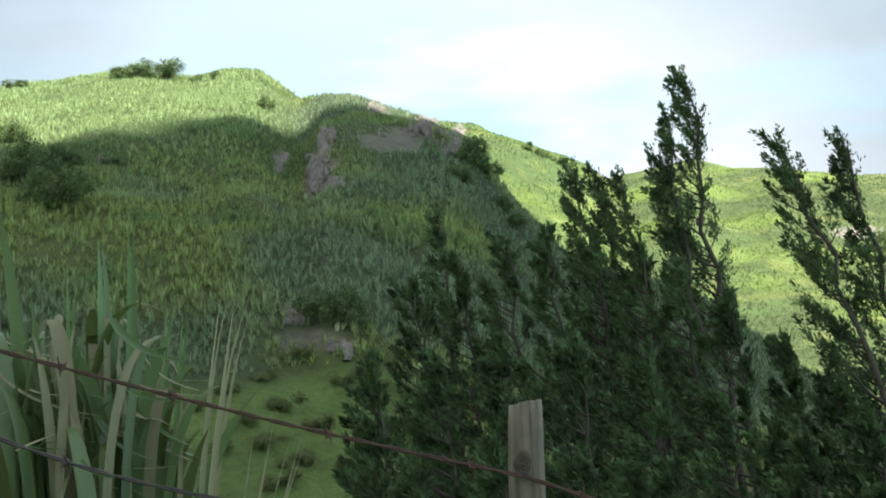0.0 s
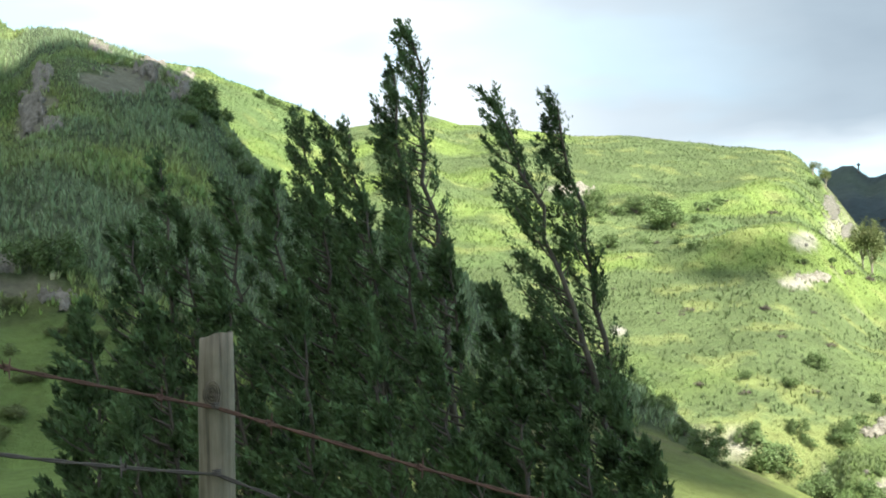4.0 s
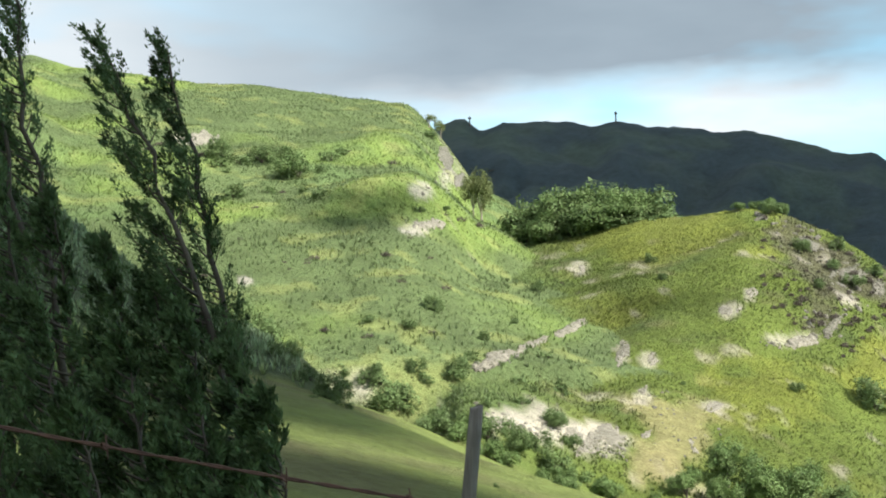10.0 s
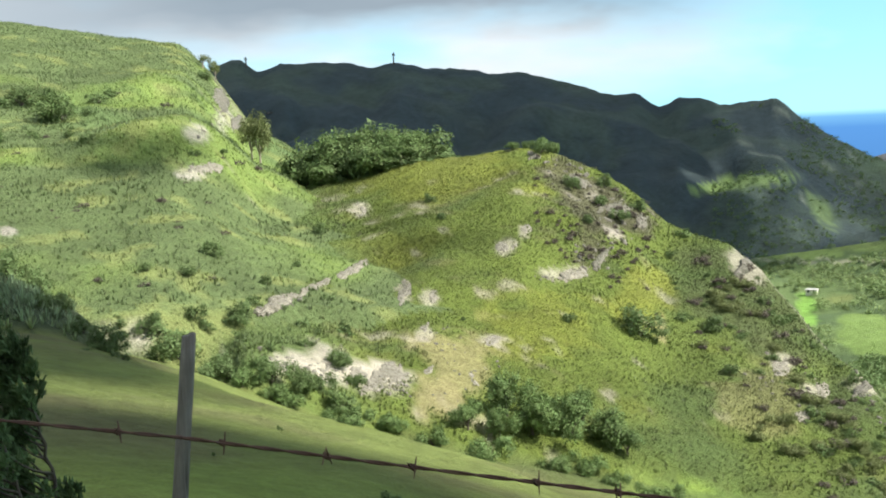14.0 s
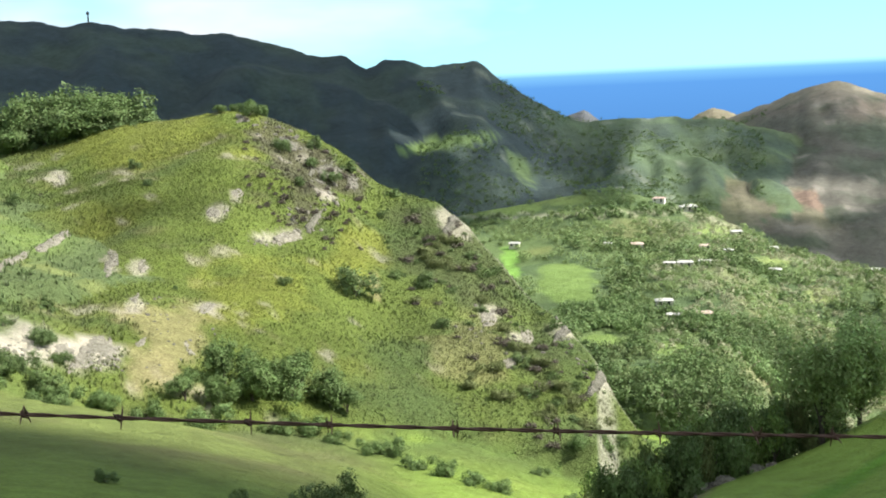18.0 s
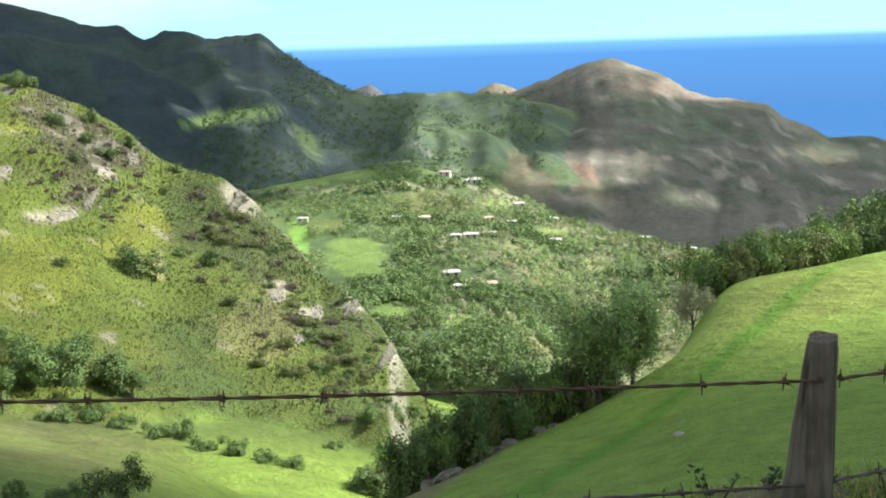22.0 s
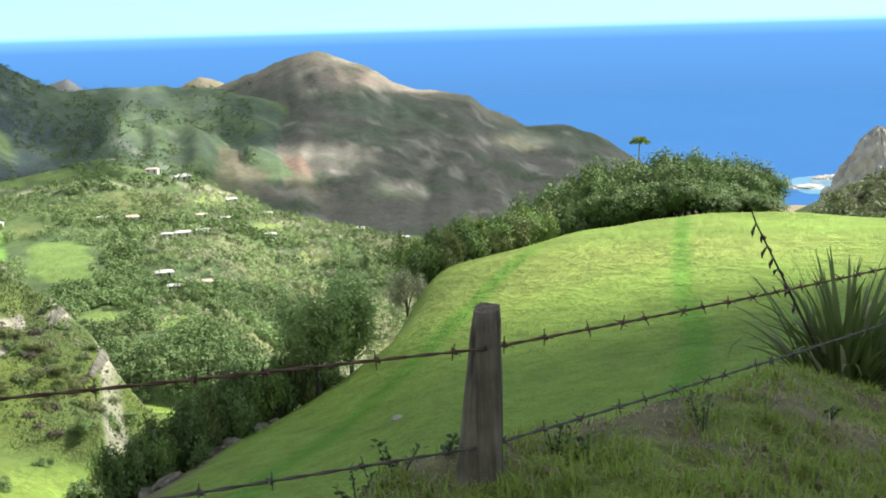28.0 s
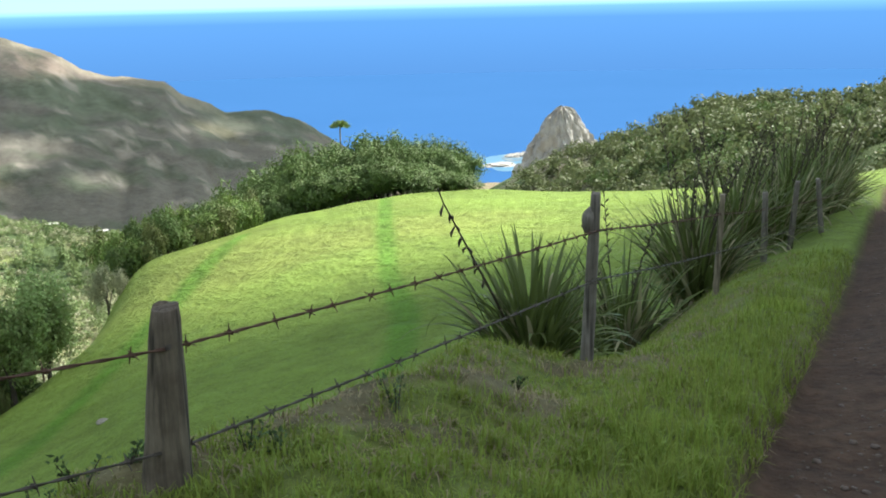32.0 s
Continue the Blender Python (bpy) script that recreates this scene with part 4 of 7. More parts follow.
# ---- fence ----
def fence_post(name_label, top, foot, width_top, width_foot, mat, square=0.0, knot=False):
    """A weathered post from foot to top: uneven rings, a worn slanting top, a foot sunk in the ground."""
    top, foot = Vector(top), Vector(foot)
    foot.z = height(foot.x, foot.y) - 0.12
    root = empty("fence_post", foot)
    bm = bmesh.new()
    steps = 14
    pts = [Vector((0, 0, 0)).lerp(top - foot, k / steps) for k in range(steps + 1)]
    rings = []
    for k, p in enumerate(pts):
        rad = (width_foot * (1 - k / steps) + width_top * k / steps) / 2
        ring = []
        for s in range(14):
            t = 2 * math.pi * s / 14
            sq = 1 + square * (abs(math.cos(2 * t)) * -0.18 + 0.1)
            q = rad * sq * (1 + 0.07 * noise.noise(Vector((math.cos(t) * 2, math.sin(t) * 2, k * 0.35 + top.x))))
            if k == steps:
                q *= 0.93
            slant = 0.10 * width_top * math.cos(t + 0.6) + 0.05 * width_top * math.sin(3 * t) if k >= steps - 1 else 0
            ring.append(bm.verts.new(p + Vector((math.cos(t) * q, math.sin(t) * q, slant))))
        rings.append(ring)
    for r0, r1 in zip(rings, rings[1:]):
        for s in range(14):
            bm.faces.new((r0[s], r0[(s + 1) % 14], r1[(s + 1) % 14], r1[s]))
    bm.faces.new(rings[-1])
    for f in bm.faces:
        f.smooth = len(f.verts) == 4
    part("post", bm, mat, root)
    return tagged(root, name_label, "fence post", "posts of the barbed wire fence")


POSTS = {
    "a": ((0.02, 3.27, -0.08), (0.0, 3.28, -1.2)),
    "b": ((1.848, 2.70, -0.532), (1.728, 2.75, -1.5)),
    "c": ((3.62, -0.12, -0.983), (3.62, -0.08, -1.9)),
    "d": ((6.42, -2.57, -1.22), (6.44, -2.52, -2.25)),
    "e": ((11.21, -5.83, -2.20), (11.25, -5.80, -3.3)),
    "f": ((13.80, -7.78, -2.71), (13.80, -7.80, -3.7)),
    "g": ((15.32, -9.16, -2.86), (15.38, -9.10, -4.0)),
    "h": ((16.88, -10.46, -3.12), (16.80, -10.54, -4.3)),
}
P0_TOP = (-2.6, 2.3, 0.28)
corner = fence_post("pale weathered round wooden fence post with cracked flat top", POSTS["a"][0], POSTS["a"][1], 0.098, 0.108, WOOD)
bm = bmesh.new()
for k in range(4):
    q = 0.007 + 0.007 * k
    tube(bm, [(math.cos(t) * q * 0.8, 0.004 * math.sin(t * 3 + k) - 0.0012 * k * k, math.sin(t) * q * 1.25 + 0.002 * math.sin(2 * t)) for t in np.arange(0, 6.5, 0.35)], [0.0022] * 19, 5)
knot = part("knot", bm, WOOD_DARK, corner.children[0], "dark swirling knot in the wood", True)
knot.location = Vector((0.002, 3.222, -0.235)) - corner.location
fence_post("thin grey wooden stake leaning in the wire fence", POSTS["b"][0], POSTS["b"][1], 0.042, 0.05, WOOD_GREY, 0.6)
tapered = fence_post("dark tapered hardwood fence post holding two barbed wires", POSTS["c"][0], POSTS["c"][1], 0.096, 0.185, WOOD_DARK, 0.5)
gnarled = fence_post("grey gnarled wooden fence post beside a flax bush", POSTS["d"][0], POSTS["d"][1], 0.064, 0.09, WOOD_GREY)
bm = bmesh.new()
bmesh.ops.create_icosphere(bm, subdivisions=3, radius=0.05)
for v in bm.verts:
    v.co = Vector((v.co.x * 0.8, v.co.y * 0.8, v.co.z * 1.7)) * (1 + 0.35 * noise.noise(v.co * 25))
knob = part("burl", bm, WOOD_GREY, gnarled.children[0], "weathered burl near the post's top", True)
knob.location = Vector(POSTS["d"][0]) - gnarled.location + Vector((0.012, 0.036, -0.17))
fence_post("thin crooked pale fence stake in the grass verge", POSTS["e"][0], POSTS["e"][1], 0.06, 0.075, WOOD)
for key in "fgh":
    fence_post("grey wooden fence post among flax plants", POSTS[key][0], POSTS[key][1], 0.08, 0.10, WOOD_GREY)


def staple(parent, place, mat):
    bm = bmesh.new()
    for k in range(3):
        ring = [Vector(place) + Vector((math.cos(t) * 0.012, math.sin(t) * 0.012, 0.006 * k)) for t in (0, 1.6, 3.1, 4.7, 6.2)]
        tube(bm, ring, [0.002] * 5, 4)
    return part("staple", bm, mat, parent)


def hold(post, points):
    """Wire staples driven into a post where the wires pass."""
    for p in points:
        staple(post, Vector(p) - post.location, ZINC)


def barbed_wire(label, stops, gaps, mat, sag=0.02):
    """Two strands wound round each other along the stops, with four-pointed barbs."""
    root = empty("barbed_wire", stops[0])
    origin = Vector(stops[0])
    for (a, b), gap in zip(zip(stops, stops[1:]), gaps):
        a, b = Vector(a), Vector(b)
        length = (b - a).length
        steps = max(int(length / 0.03), 8) if length < 8 else int(length / 0.12)
        line = bend(a - origin, b - origin, steps, sag * (1.2 if 1.7 < a.x < 1.9 else 1.0))
        for strand in (0, math.pi):
            bm = bmesh.new()
            pts = []
            for k, p in enumerate(line):
                t = k * 0.9 + strand
                pts.append(p + Vector((math.cos(t), math.sin(t) * 0.4, math.sin(t))) * 0.0028)
            tube(bm, pts, [0.0034] * len(pts), 5)
            strand_ob = part("strand", bm, mat, root, smooth=True)
        n = int(length / gap)
        d = (b - a).normalized()
        for k in range(n):
            u = (k + 0.35 + 0.3 * random.random()) / n
            p = line[min(int(u * steps), steps)]
            bm = bmesh.new()
            ring = [p + d * (0.004 * (j / 9 - 0.5) * 3) + Vector((math.cos(j * 1.57), math.sin(j * 1.57) * 0.6, math.sin(j * 1.57))) * 0.0075 for j in range(10)]
            tube(bm, ring, [0.0036] * 10, 4)
            turn = random.random() * 3.1
            for s in range(4):
                t = turn + s * 1.57
                q = p + d * 0.006 * (-1 if s % 2 else 1)
                tip = q + (Vector((-d.y, d.x, 0)) * math.cos(t) + Vector((0, 0, 1)) * math.sin(t)) * 0.032 + d * 0.006 * (random.random() - 0.5)
                tube(bm, [q, tip], [0.0034, 0.0014], 4)
            part("barb", bm, mat, strand_ob)
    return tagged(root, label, "barbed wire", "wires of the fence")


fence_post("weathered wooden fence post at the bend of the fence", P0_TOP, (-2.6, 2.35, -0.9), 0.10, 0.11, WOOD)
UPPER = [(-2.6, 2.30, 0.13), (-1.38, 3.15, 0.12), (0.01, 3.20, -0.27), (1.785, 2.67, -0.812), (3.57, -0.12, -1.105), (6.40, -2.58, -1.45), (11.2, -5.82, -2.42), (13.8, -7.8, -2.95), (15.3, -9.15, -3.2), (16.9, -10.5, -3.5), (22, -14.5, -4.3)]
LOWER = [(-2.6, 2.30, 0.0), (-1.35, 3.07, -0.10), (-0.86, 3.12, -0.27), (0.01, 3.20, -0.45), (1.76, 2.68, -1.15), (3.57, -0.11, -1.44), (6.40, -2.57, -1.76), (11.2, -5.82, -2.85), (13.8, -7.8, -3.35), (15.3, -9.15, -3.6), (16.9, -10.5, -3.9)]
barbed_wire("rusty twisted barbed wire strung between the fence posts", UPPER, [0.3, 0.3, 0.34, 0.26, 0.2, 0.25, 0.3, 0.3, 0.3, 0.4], RUST, 0.012)
barbed_wire("grey lower strand of barbed wire on the fence", LOWER, [0.3, 0.3, 0.3, 0.34, 0.26, 0.2, 0.25, 0.3, 0.3, 0.3], ZINC, 0.012)

hold(corner, (UPPER[2], LOWER[3]))
hold(tapered, (UPPER[4], LOWER[5]))
hold(gnarled, (UPPER[5], LOWER[6]))


# ---- flax, grass and weeds by the path ----
def blade(rng, length, lean, turn, width, droop, segs=9, fold=0.35):
    """One strap leaf that rises, arches over and tapers to a point; returns corners and faces (quads)."""
    side = np.array([-math.sin(turn), math.cos(turn), 0.0])
    out = np.array([math.cos(turn), math.sin(turn), 0.0])
    p, pts, ang = np.zeros(3), [], lean
    for k in range(segs + 1):
        pts.append(p.copy())
        ang = lean + droop * (k / segs) ** 2
        p = p + (out * math.sin(ang) + np.array([0, 0, 1.0]) * math.cos(ang)) * length / segs
    v, f = [], []
    for k, q in enumerate(pts):
        u = k / segs
        w = width * (0.55 + 0.9 * u - 1.42 * u ** 2.2) * 0.5 if k < segs else 0.0015
        up = np.array([0, 0, 1.0]) * math.sin(lean + droop * u) * fold + -out * math.cos(lean) * fold
        v += [q - side * w + up * w, q, q + side * w + up * w]
        if k:
            a = (k - 1) * 3
            f += [(a, a + 1, a + 4, a + 3), (a + 1, a + 2, a + 5, a + 4)]
    return np.array(v), np.array(f)


def blades(name, specs, mat, rng):
    vs, fs, base = [], [], 0
    for place, args in specs:
        v, f = blade(rng, *args)
        vs.append(v + np.asarray(place))
        fs.append(f + base)
        base += len(v)
    return raw_mesh(name, np.concatenate(vs), np.concatenate(fs), mat, True)


def flax_plant(place, size, count, label, seed, stalks=0, mat=None, dry=0.15, upright=0.5, width=0.075, single=False, stalk_tall=1.25):
    rng = np.random.default_rng(seed)
    root = empty("flax_plant", place)
    for name, m, share in (("foliage", mat or FLAX_LEAF, 1 - dry), ("dry_foliage", FLAX_DRY, dry)):
        specs = []
        for k in range(max(int(count * share), 3)):
            u = rng.random()
            turn = rng.random() * 6.283
            lean = (0.08 + 0.75 * u ** 1.2) * (1.25 - upright)
            length = size * (0.65 + 0.5 * rng.random()) * (1 if name == "foliage" else 0.85)
            spot_ = np.array([math.cos(turn), math.sin(turn), 0]) * size * 0.09 * rng.random() + np.array([rng.normal() * 0.05, rng.normal() * 0.05, -0.05]) * size
            specs.append((spot_, (length, lean, turn, width * (0.7 + 0.5 * rng.random()), (0.2 + 2.5 * rng.random() ** 1.5 * (0.25 + 0.75 * u)) * (1.35 - upright) * (1 if name == "foliage" else 1.6))))
        for group in ([[q] for q in specs] if single else [specs]):
            ob = new("leaf" if single else name, blades(name, group, m, rng))
            ob.parent = root
    for s in range(stalks):
        bm = bmesh.new()
        turn = rng.random() * 6.283
        tip = Vector((math.cos(turn) * size * (0.2 + 0.5 * rng.random()), math.sin(turn) * size * 0.4, size * (stalk_tall + 0.3 * rng.random())))
        line = bend((0, 0, 0), tip, 10, -0.08 * size, (0.04, 0.03, 0))
        tube(bm, line, [0.011 - 0.0008 * k for k in range(11)], 5)
        for k in range(16):
            j = 5 + int(k * 5 / 16)
            p = line[j].lerp(line[min(j + 1, 10)], (k % 3) / 3)
            t = k * 2.4
            q = p + Vector((math.cos(t) * 0.05, math.sin(t) * 0.05, 0.05))
            tube(bm, [p, p.lerp(q, 0.6), q], [0.004, 0.011, 0.003], 5)
        part("flower_stalk", bm, STALK, root, "dark stalk with dry seed pods")
    return tagged(root, label, "flax plant", "flax plants along the fence")


def strap(root, tip, width, rng, bow=0.15, split=0.0, face=0.3):
    """One broad strap leaf from its root to its tip, folded along its middle, with a split end if wished."""
    root, tip = np.asarray(root, float), np.asarray(tip, float)
    rise = tip - root
    ln = np.linalg.norm(rise)
    flat = np.array([rise[0], rise[1], 0.0])
    ctrl = root + np.array([0, 0, 1.0]) * rise[2] * (0.5 + bow) + flat * (0.5 - bow)
    look_ = np.array([root[0], root[1], 0.0]) / np.hypot(root[0], root[1])
    side = np.array([-look_[1], look_[0], 0.0]) * math.cos(face) + look_ * math.sin(face)
    v, f, segs = [], [], 14
    ends = (0.0,) if split == 0 else (-1.0, 1.0)
    for end in ends:
        base = len(v)
        for k in range(segs + 1):
            u = k / segs
            p = root * (1 - u) ** 2 + ctrl * 2 * u * (1 - u) + tip * u * u
            w = width * 0.36 * (0.6 + 1.1 * u - 0.7 * u * u if u < 0.55 else 1.0 - 0.99 * ((u - 0.55) / 0.45) ** 1.7)
            if end:
                w *= 0.52
                p = p + side * end * (w * 0.96 + split * ln * max(u - 0.72, 0) ** 1.5 * 2.2)
            fold = -look_ * w * 0.45
            v += [p - side * w + fold, p, p + side * w + fold]
            if k:
                a = base + (k - 1) * 3
                f += [(a, a + 1, a + 4, a + 3), (a + 1, a + 2, a + 5, a + 4)]
    return np.array(v), np.array(f)


def fence_flax():
    """The tall flax plant behind the wire where the fence bends: upright straps, folded old ones, dry split ones."""
    rng = np.random.default_rng(11)
    # bearings are taken from the standing point, in front of the bend of the fence
    off, reach = np.array([-0.20, 0.27, 0.17]), 3.45
    home = Vector((off[0] + reach * math.cos(radians(107)), off[1] + reach * math.sin(radians(107)), 0))
    home.z = height(home.x, home.y)
    root = empty("flax_plant", home)

    def put(name, mat, az0, az1, el1, r1, width, bow=0.15, split=0.0, start=None):
        r0 = reach + 0.16 * rng.normal()
        foot = (off[0] + r0 * math.cos(radians(az0)), off[1] + r0 * math.sin(radians(az0)))
        foot = np.array([foot[0], foot[1], height(*foot) - 0.05]) if start is None else np.array([foot[0], foot[1], off[2] + r0 * math.tan(radians(start))])
        r1 = r1 - 3.72 + reach
        tip = off + np.array([r1 * math.cos(radians(az1)), r1 * math.sin(radians(az1)), r1 * math.tan(radians(el1))])
        v, f = strap(foot, tip, width, rng, bow, split, rng.normal() * 0.45)
        ob = new(name, raw_mesh(name, v - np.array(home), f, mat, True))
        ob.parent = root
        return ob

    for az0, az1, el1, w, split in ((110.4, 112.2, 6.4, 0.066, 0), (108.9, 108.7, 2.7, 0.05, 0.03), (106.9, 107.3, 4.3, 0.072, 0.012), (105.9, 105.8, 5.2, 0.05, 0.012), (104.9, 103.9, 1.0, 0.05, 0.04), (104.2, 103.1, 0.8, 0.04, 0.02),
                                    (109.8, 110.6, 1.6, 0.05, 0), (107.6, 106.4, 0.4, 0.042, 0), (110.9, 113.5, 4.0, 0.06, 0), (112.0, 114.8, 5.0, 0.07, 0.02), (111.6, 116.0, 2.4, 0.06, 0), (113.0, 117.5, 4.4, 0.07, 0), (113.6, 119.5, 3.0, 0.06, 0)):
        put("leaf", FLAX_LEAF, az0, az1, el1, 3.72, w, 0.3, split)
    for az0, az1, el1, w, split in ((103.4, 101.2, 1.4, 0.03, 0.03), (103.2, 100.3, 1.3, 0.028, 0.05), (103.0, 100.1, 0.0, 0.02, 0), (103.9, 103.4, -2.6, 0.022, 0)):
        put("dry_leaf", FLAX_DRY, az0, az1, el1, 3.65, w, 0.22, split)
    for az0, az1, el1, w, split in ((102.2, 99.9, -5.6, 0.016, 0), (102.1, 98.9, -5.3, 0.02, 0), (102.1, 97.4, -6.2, 0.022, 0.03), (102.0, 97.9, -7.6, 0.015, 0), (102.3, 98.0, -5.9, 0.012, 0)):
        put("dry_leaf", FLAX_DRY, az0, az1, el1, 3.55, w, 0.05, split)
    # old leaves that have folded over
    for az0, st, az1, el1, w, dry in ((112.6, -1.2, 107.0, -4.5, 0.022, 1), (110.9, -5.6, 105.9, -6.1, 0.035, 0), (109.0, -7.6, 106.6, -3.6, 0.04, 0), (105.4, -6.0, 103.2, -3.9, 0.045, 0), (112.4, -3.0, 107.8, -2.2, 0.018, 1), (112.5, 0.2, 108.4, -1.6, 0.018, 1), (113.0, -4.5, 108.0, -5.4, 0.02, 1)):
        put("dry_leaf" if dry else "leaf", FLAX_DRY if dry else FLAX_LEAF, az0, az1, el1, 3.5, w, 0.3, 0, st)
    for k in range(180):
        az0 = 104.6 + 8.5 * rng.random()
        lift = rng.random() ** 0.8 * (1.0 if az0 > 106 else 0.6)
        dry = rng.random() < 0.25
        az1 = az0 + (az0 - 108.2) * 0.55 + rng.normal() * 2.6
        put("dry_leaf" if dry else "leaf", FLAX_DRY if dry else (FLAX_LEAF if rng.random() < 0.65 else FLAX_DARK), az0, az1, -8.0 + 8.5 * lift, 3.5 + 0.5 * rng.random(), 0.028 + 0.04 * rng.random(), 0.25 + 0.55 * rng.random(), 0)
    for k in range(34):
        az0 = 104.5 + 9 * rng.random()
        st = -7.5 + 8 * rng.random()
        dry = rng.random() < 0.4
        put("dry_leaf" if dry else "leaf", FLAX_DRY if dry else FLAX_LEAF, az0, az0 - 1.0 - 3.5 * rng.random(), st - 3.5 * rng.random() + 0.8, 3.4 + 0.2 * rng.random(), 0.02 + 0.03 * rng.random(), 0.3, 0, st)
    return tagged(root, "tall flax plant with broad pale green blades and dry split tips", "flax plant", "flax plants along the fence")


fence_flax()
bush_at = (7.55, -2.5)
flax_plant((*bush_at, height(*bush_at)), 1.05, 190, "dark green flax bush with arching leaves behind the wire", 21, 0, FLAX_DARK, 0.12, 0.12, 0.06, True)
flax_plant((7.75, -2.75, height(7.75, -2.75)), 0.75, 110, "dark green flax bush with arching leaves behind the wire", 23, 0, FLAX_DARK, 0.12, 0.0, 0.04, True)
for k in range(18):
    u = k / 17
    fx, fy = 11.9 + 15.5 * u + 0.3 * math.sin(k * 2.1), -5.35 - 12.0 * u + 0.4 * math.cos(k * 3.7)
    flax_plant((fx, fy, height(fx, fy) - 0.05), 1.5 + 0.25 * math.sin(k * 1.7) + 0.75 * u, 150, "tall flax bush with dark seed stalks behind the fence", 30 + k, 3 + k % 3, FLAX_DARK, 0.34, 0.25, 0.07, stalk_tall=1.12)


def seed_stalk():
    """A single dark flower stalk that leans out of the flax bush, its end bent over, with dry pods."""
    foot = Vector((*bush_at, height(*bush_at)))
    root = empty("flower_stalk", foot)
    tip = Vector((7.10, -1.73, -1.28)) - foot
    line = bend((0, 0, 0), tip, 16, -0.05, (0.0, 0.02, 0.0))
    line[-1] = line[-1] + Vector((0, 0.0, 0.03))
    bm = bmesh.new()
    tube(bm, line, [0.011 - 0.0004 * k for k in range(17)], 6)
    part("stem", bm, STALK, root)
    for k in range(15):
        p = line[8 + k // 2]
        t = k * 2.4
        bm = bmesh.new()
        q = p + Vector((math.cos(t) * 0.03, math.sin(t) * 0.03, -0.015 - 0.02 * (k % 3)))
        tube(bm, [p, p.lerp(q, 0.5), q, q + Vector((0, 0, -0.03))], [0.003, 0.008, 0.011, 0.002], 5)
        part("seed_pod", bm, STALK, root)
    return tagged(root, "dark leaning flower stalk with dry seed pods above the flax bush", "flower stalk")


seed_stalk()


def grass_stuff():
    """Tufts of grass over the verge between the path and the fence, longer by the path's edge, thin on matted straw."""
    rng = np.random.default_rng(4)
    for name, mat, count in (("verge_grass", GRASS_LEAF, 165000), ("verge_straw", GRASS_DRY, 75000)):
        az = np.concatenate([rng.uniform(-42, 4, int(count * 0.85)), rng.uniform(4, 60, int(count * 0.15))])
        n0 = len(az)
        r = 1.6 + 13 * rng.random(n0) ** 1.35
        x, y = r * np.cos(np.radians(az)), r * np.sin(np.radians(az))
        cell = 0.17
        ix, iy = np.round(x / cell), np.round(y / cell)
        h = lattice(ix, iy, 3)
        tuft = rng.random(n0) < 0.7
        x = np.where(tuft, ix * cell + (h - 0.5) * 0.2 + rng.normal(size=n0) * 0.04, x)
        y = np.where(tuft, iy * cell + (lattice(ix, iy, 8) - 0.5) * 0.2 + rng.normal(size=n0) * 0.04, y)
        d = along(x, y, PATH_LINE)
        patch = fbm(x, y, 0.55, 3, 33) + 0.5 * fbm(x, y, 0.16, 2, 34)
        lush = np.exp(-((d - 1.35) / 0.38) ** 2)
        keep = d > 1.04
        keep &= (patch + 0.9 * lush > 0.02 - 0.55 * rng.random(n0)) if name == "verge_grass" else (patch < 0.2 + 0.3 * rng.random(n0)) & (lush < 0.6)
        x, y, d, h, lush, patch = x[keep], y[keep], d[keep], h[keep], lush[keep], patch[keep]
        z = ground_z(np.degrees(np.arctan2(y, x)), np.hypot(x, y)) - 0.01
        n = len(x)
        ln = (0.025 + 0.06 * rng.random(n)) * (0.35 + 1.1 * h) * (1 + 1.2 * lush) * (1 if name == "verge_grass" else 0.9)
        turn = rng.random(n) * 6.283
        lean = (0.15 + 1.1 * rng.random(n)) if name == "verge_grass" else (0.7 + 0.9 * rng.random(n))
        w = 0.0022 + 0.0018 * rng.random(n)
        out = np.stack([np.cos(turn), np.sin(turn), np.zeros(n)], 1)
        sd = np.stack([-np.sin(turn), np.cos(turn), np.zeros(n)], 1) * w[:, None]
        base = np.stack([x, y, z], 1)
        mid = base + (out * np.sin(lean * 0.5)[:, None] + np.array([0, 0, 1]) * np.cos(lean * 0.5)[:, None]) * (ln * 0.55)[:, None]
        tip = mid + (out * np.sin(lean * 1.5)[:, None] + np.array([0, 0, 1]) * np.cos(lean * 1.5)[:, None]) * (ln * 0.5)[:, None]
        verts = np.stack([base - sd, base + sd, mid + sd * 0.8, mid - sd * 0.8, tip], 1).reshape(-1, 3)
        k = np.arange(n) * 5
        faces = np.concatenate([np.stack([k, k + 1, k + 2], 1), np.stack([k, k + 2, k + 3], 1), np.stack([k + 3, k + 2, k + 4], 1)])
        tagged(new(name, raw_mesh(name, verts, faces, mat)), "uneven tufts of grass on the path's verge" if name == "verge_grass" else "dry matted straw between green grass", "grass", kind="stuff")


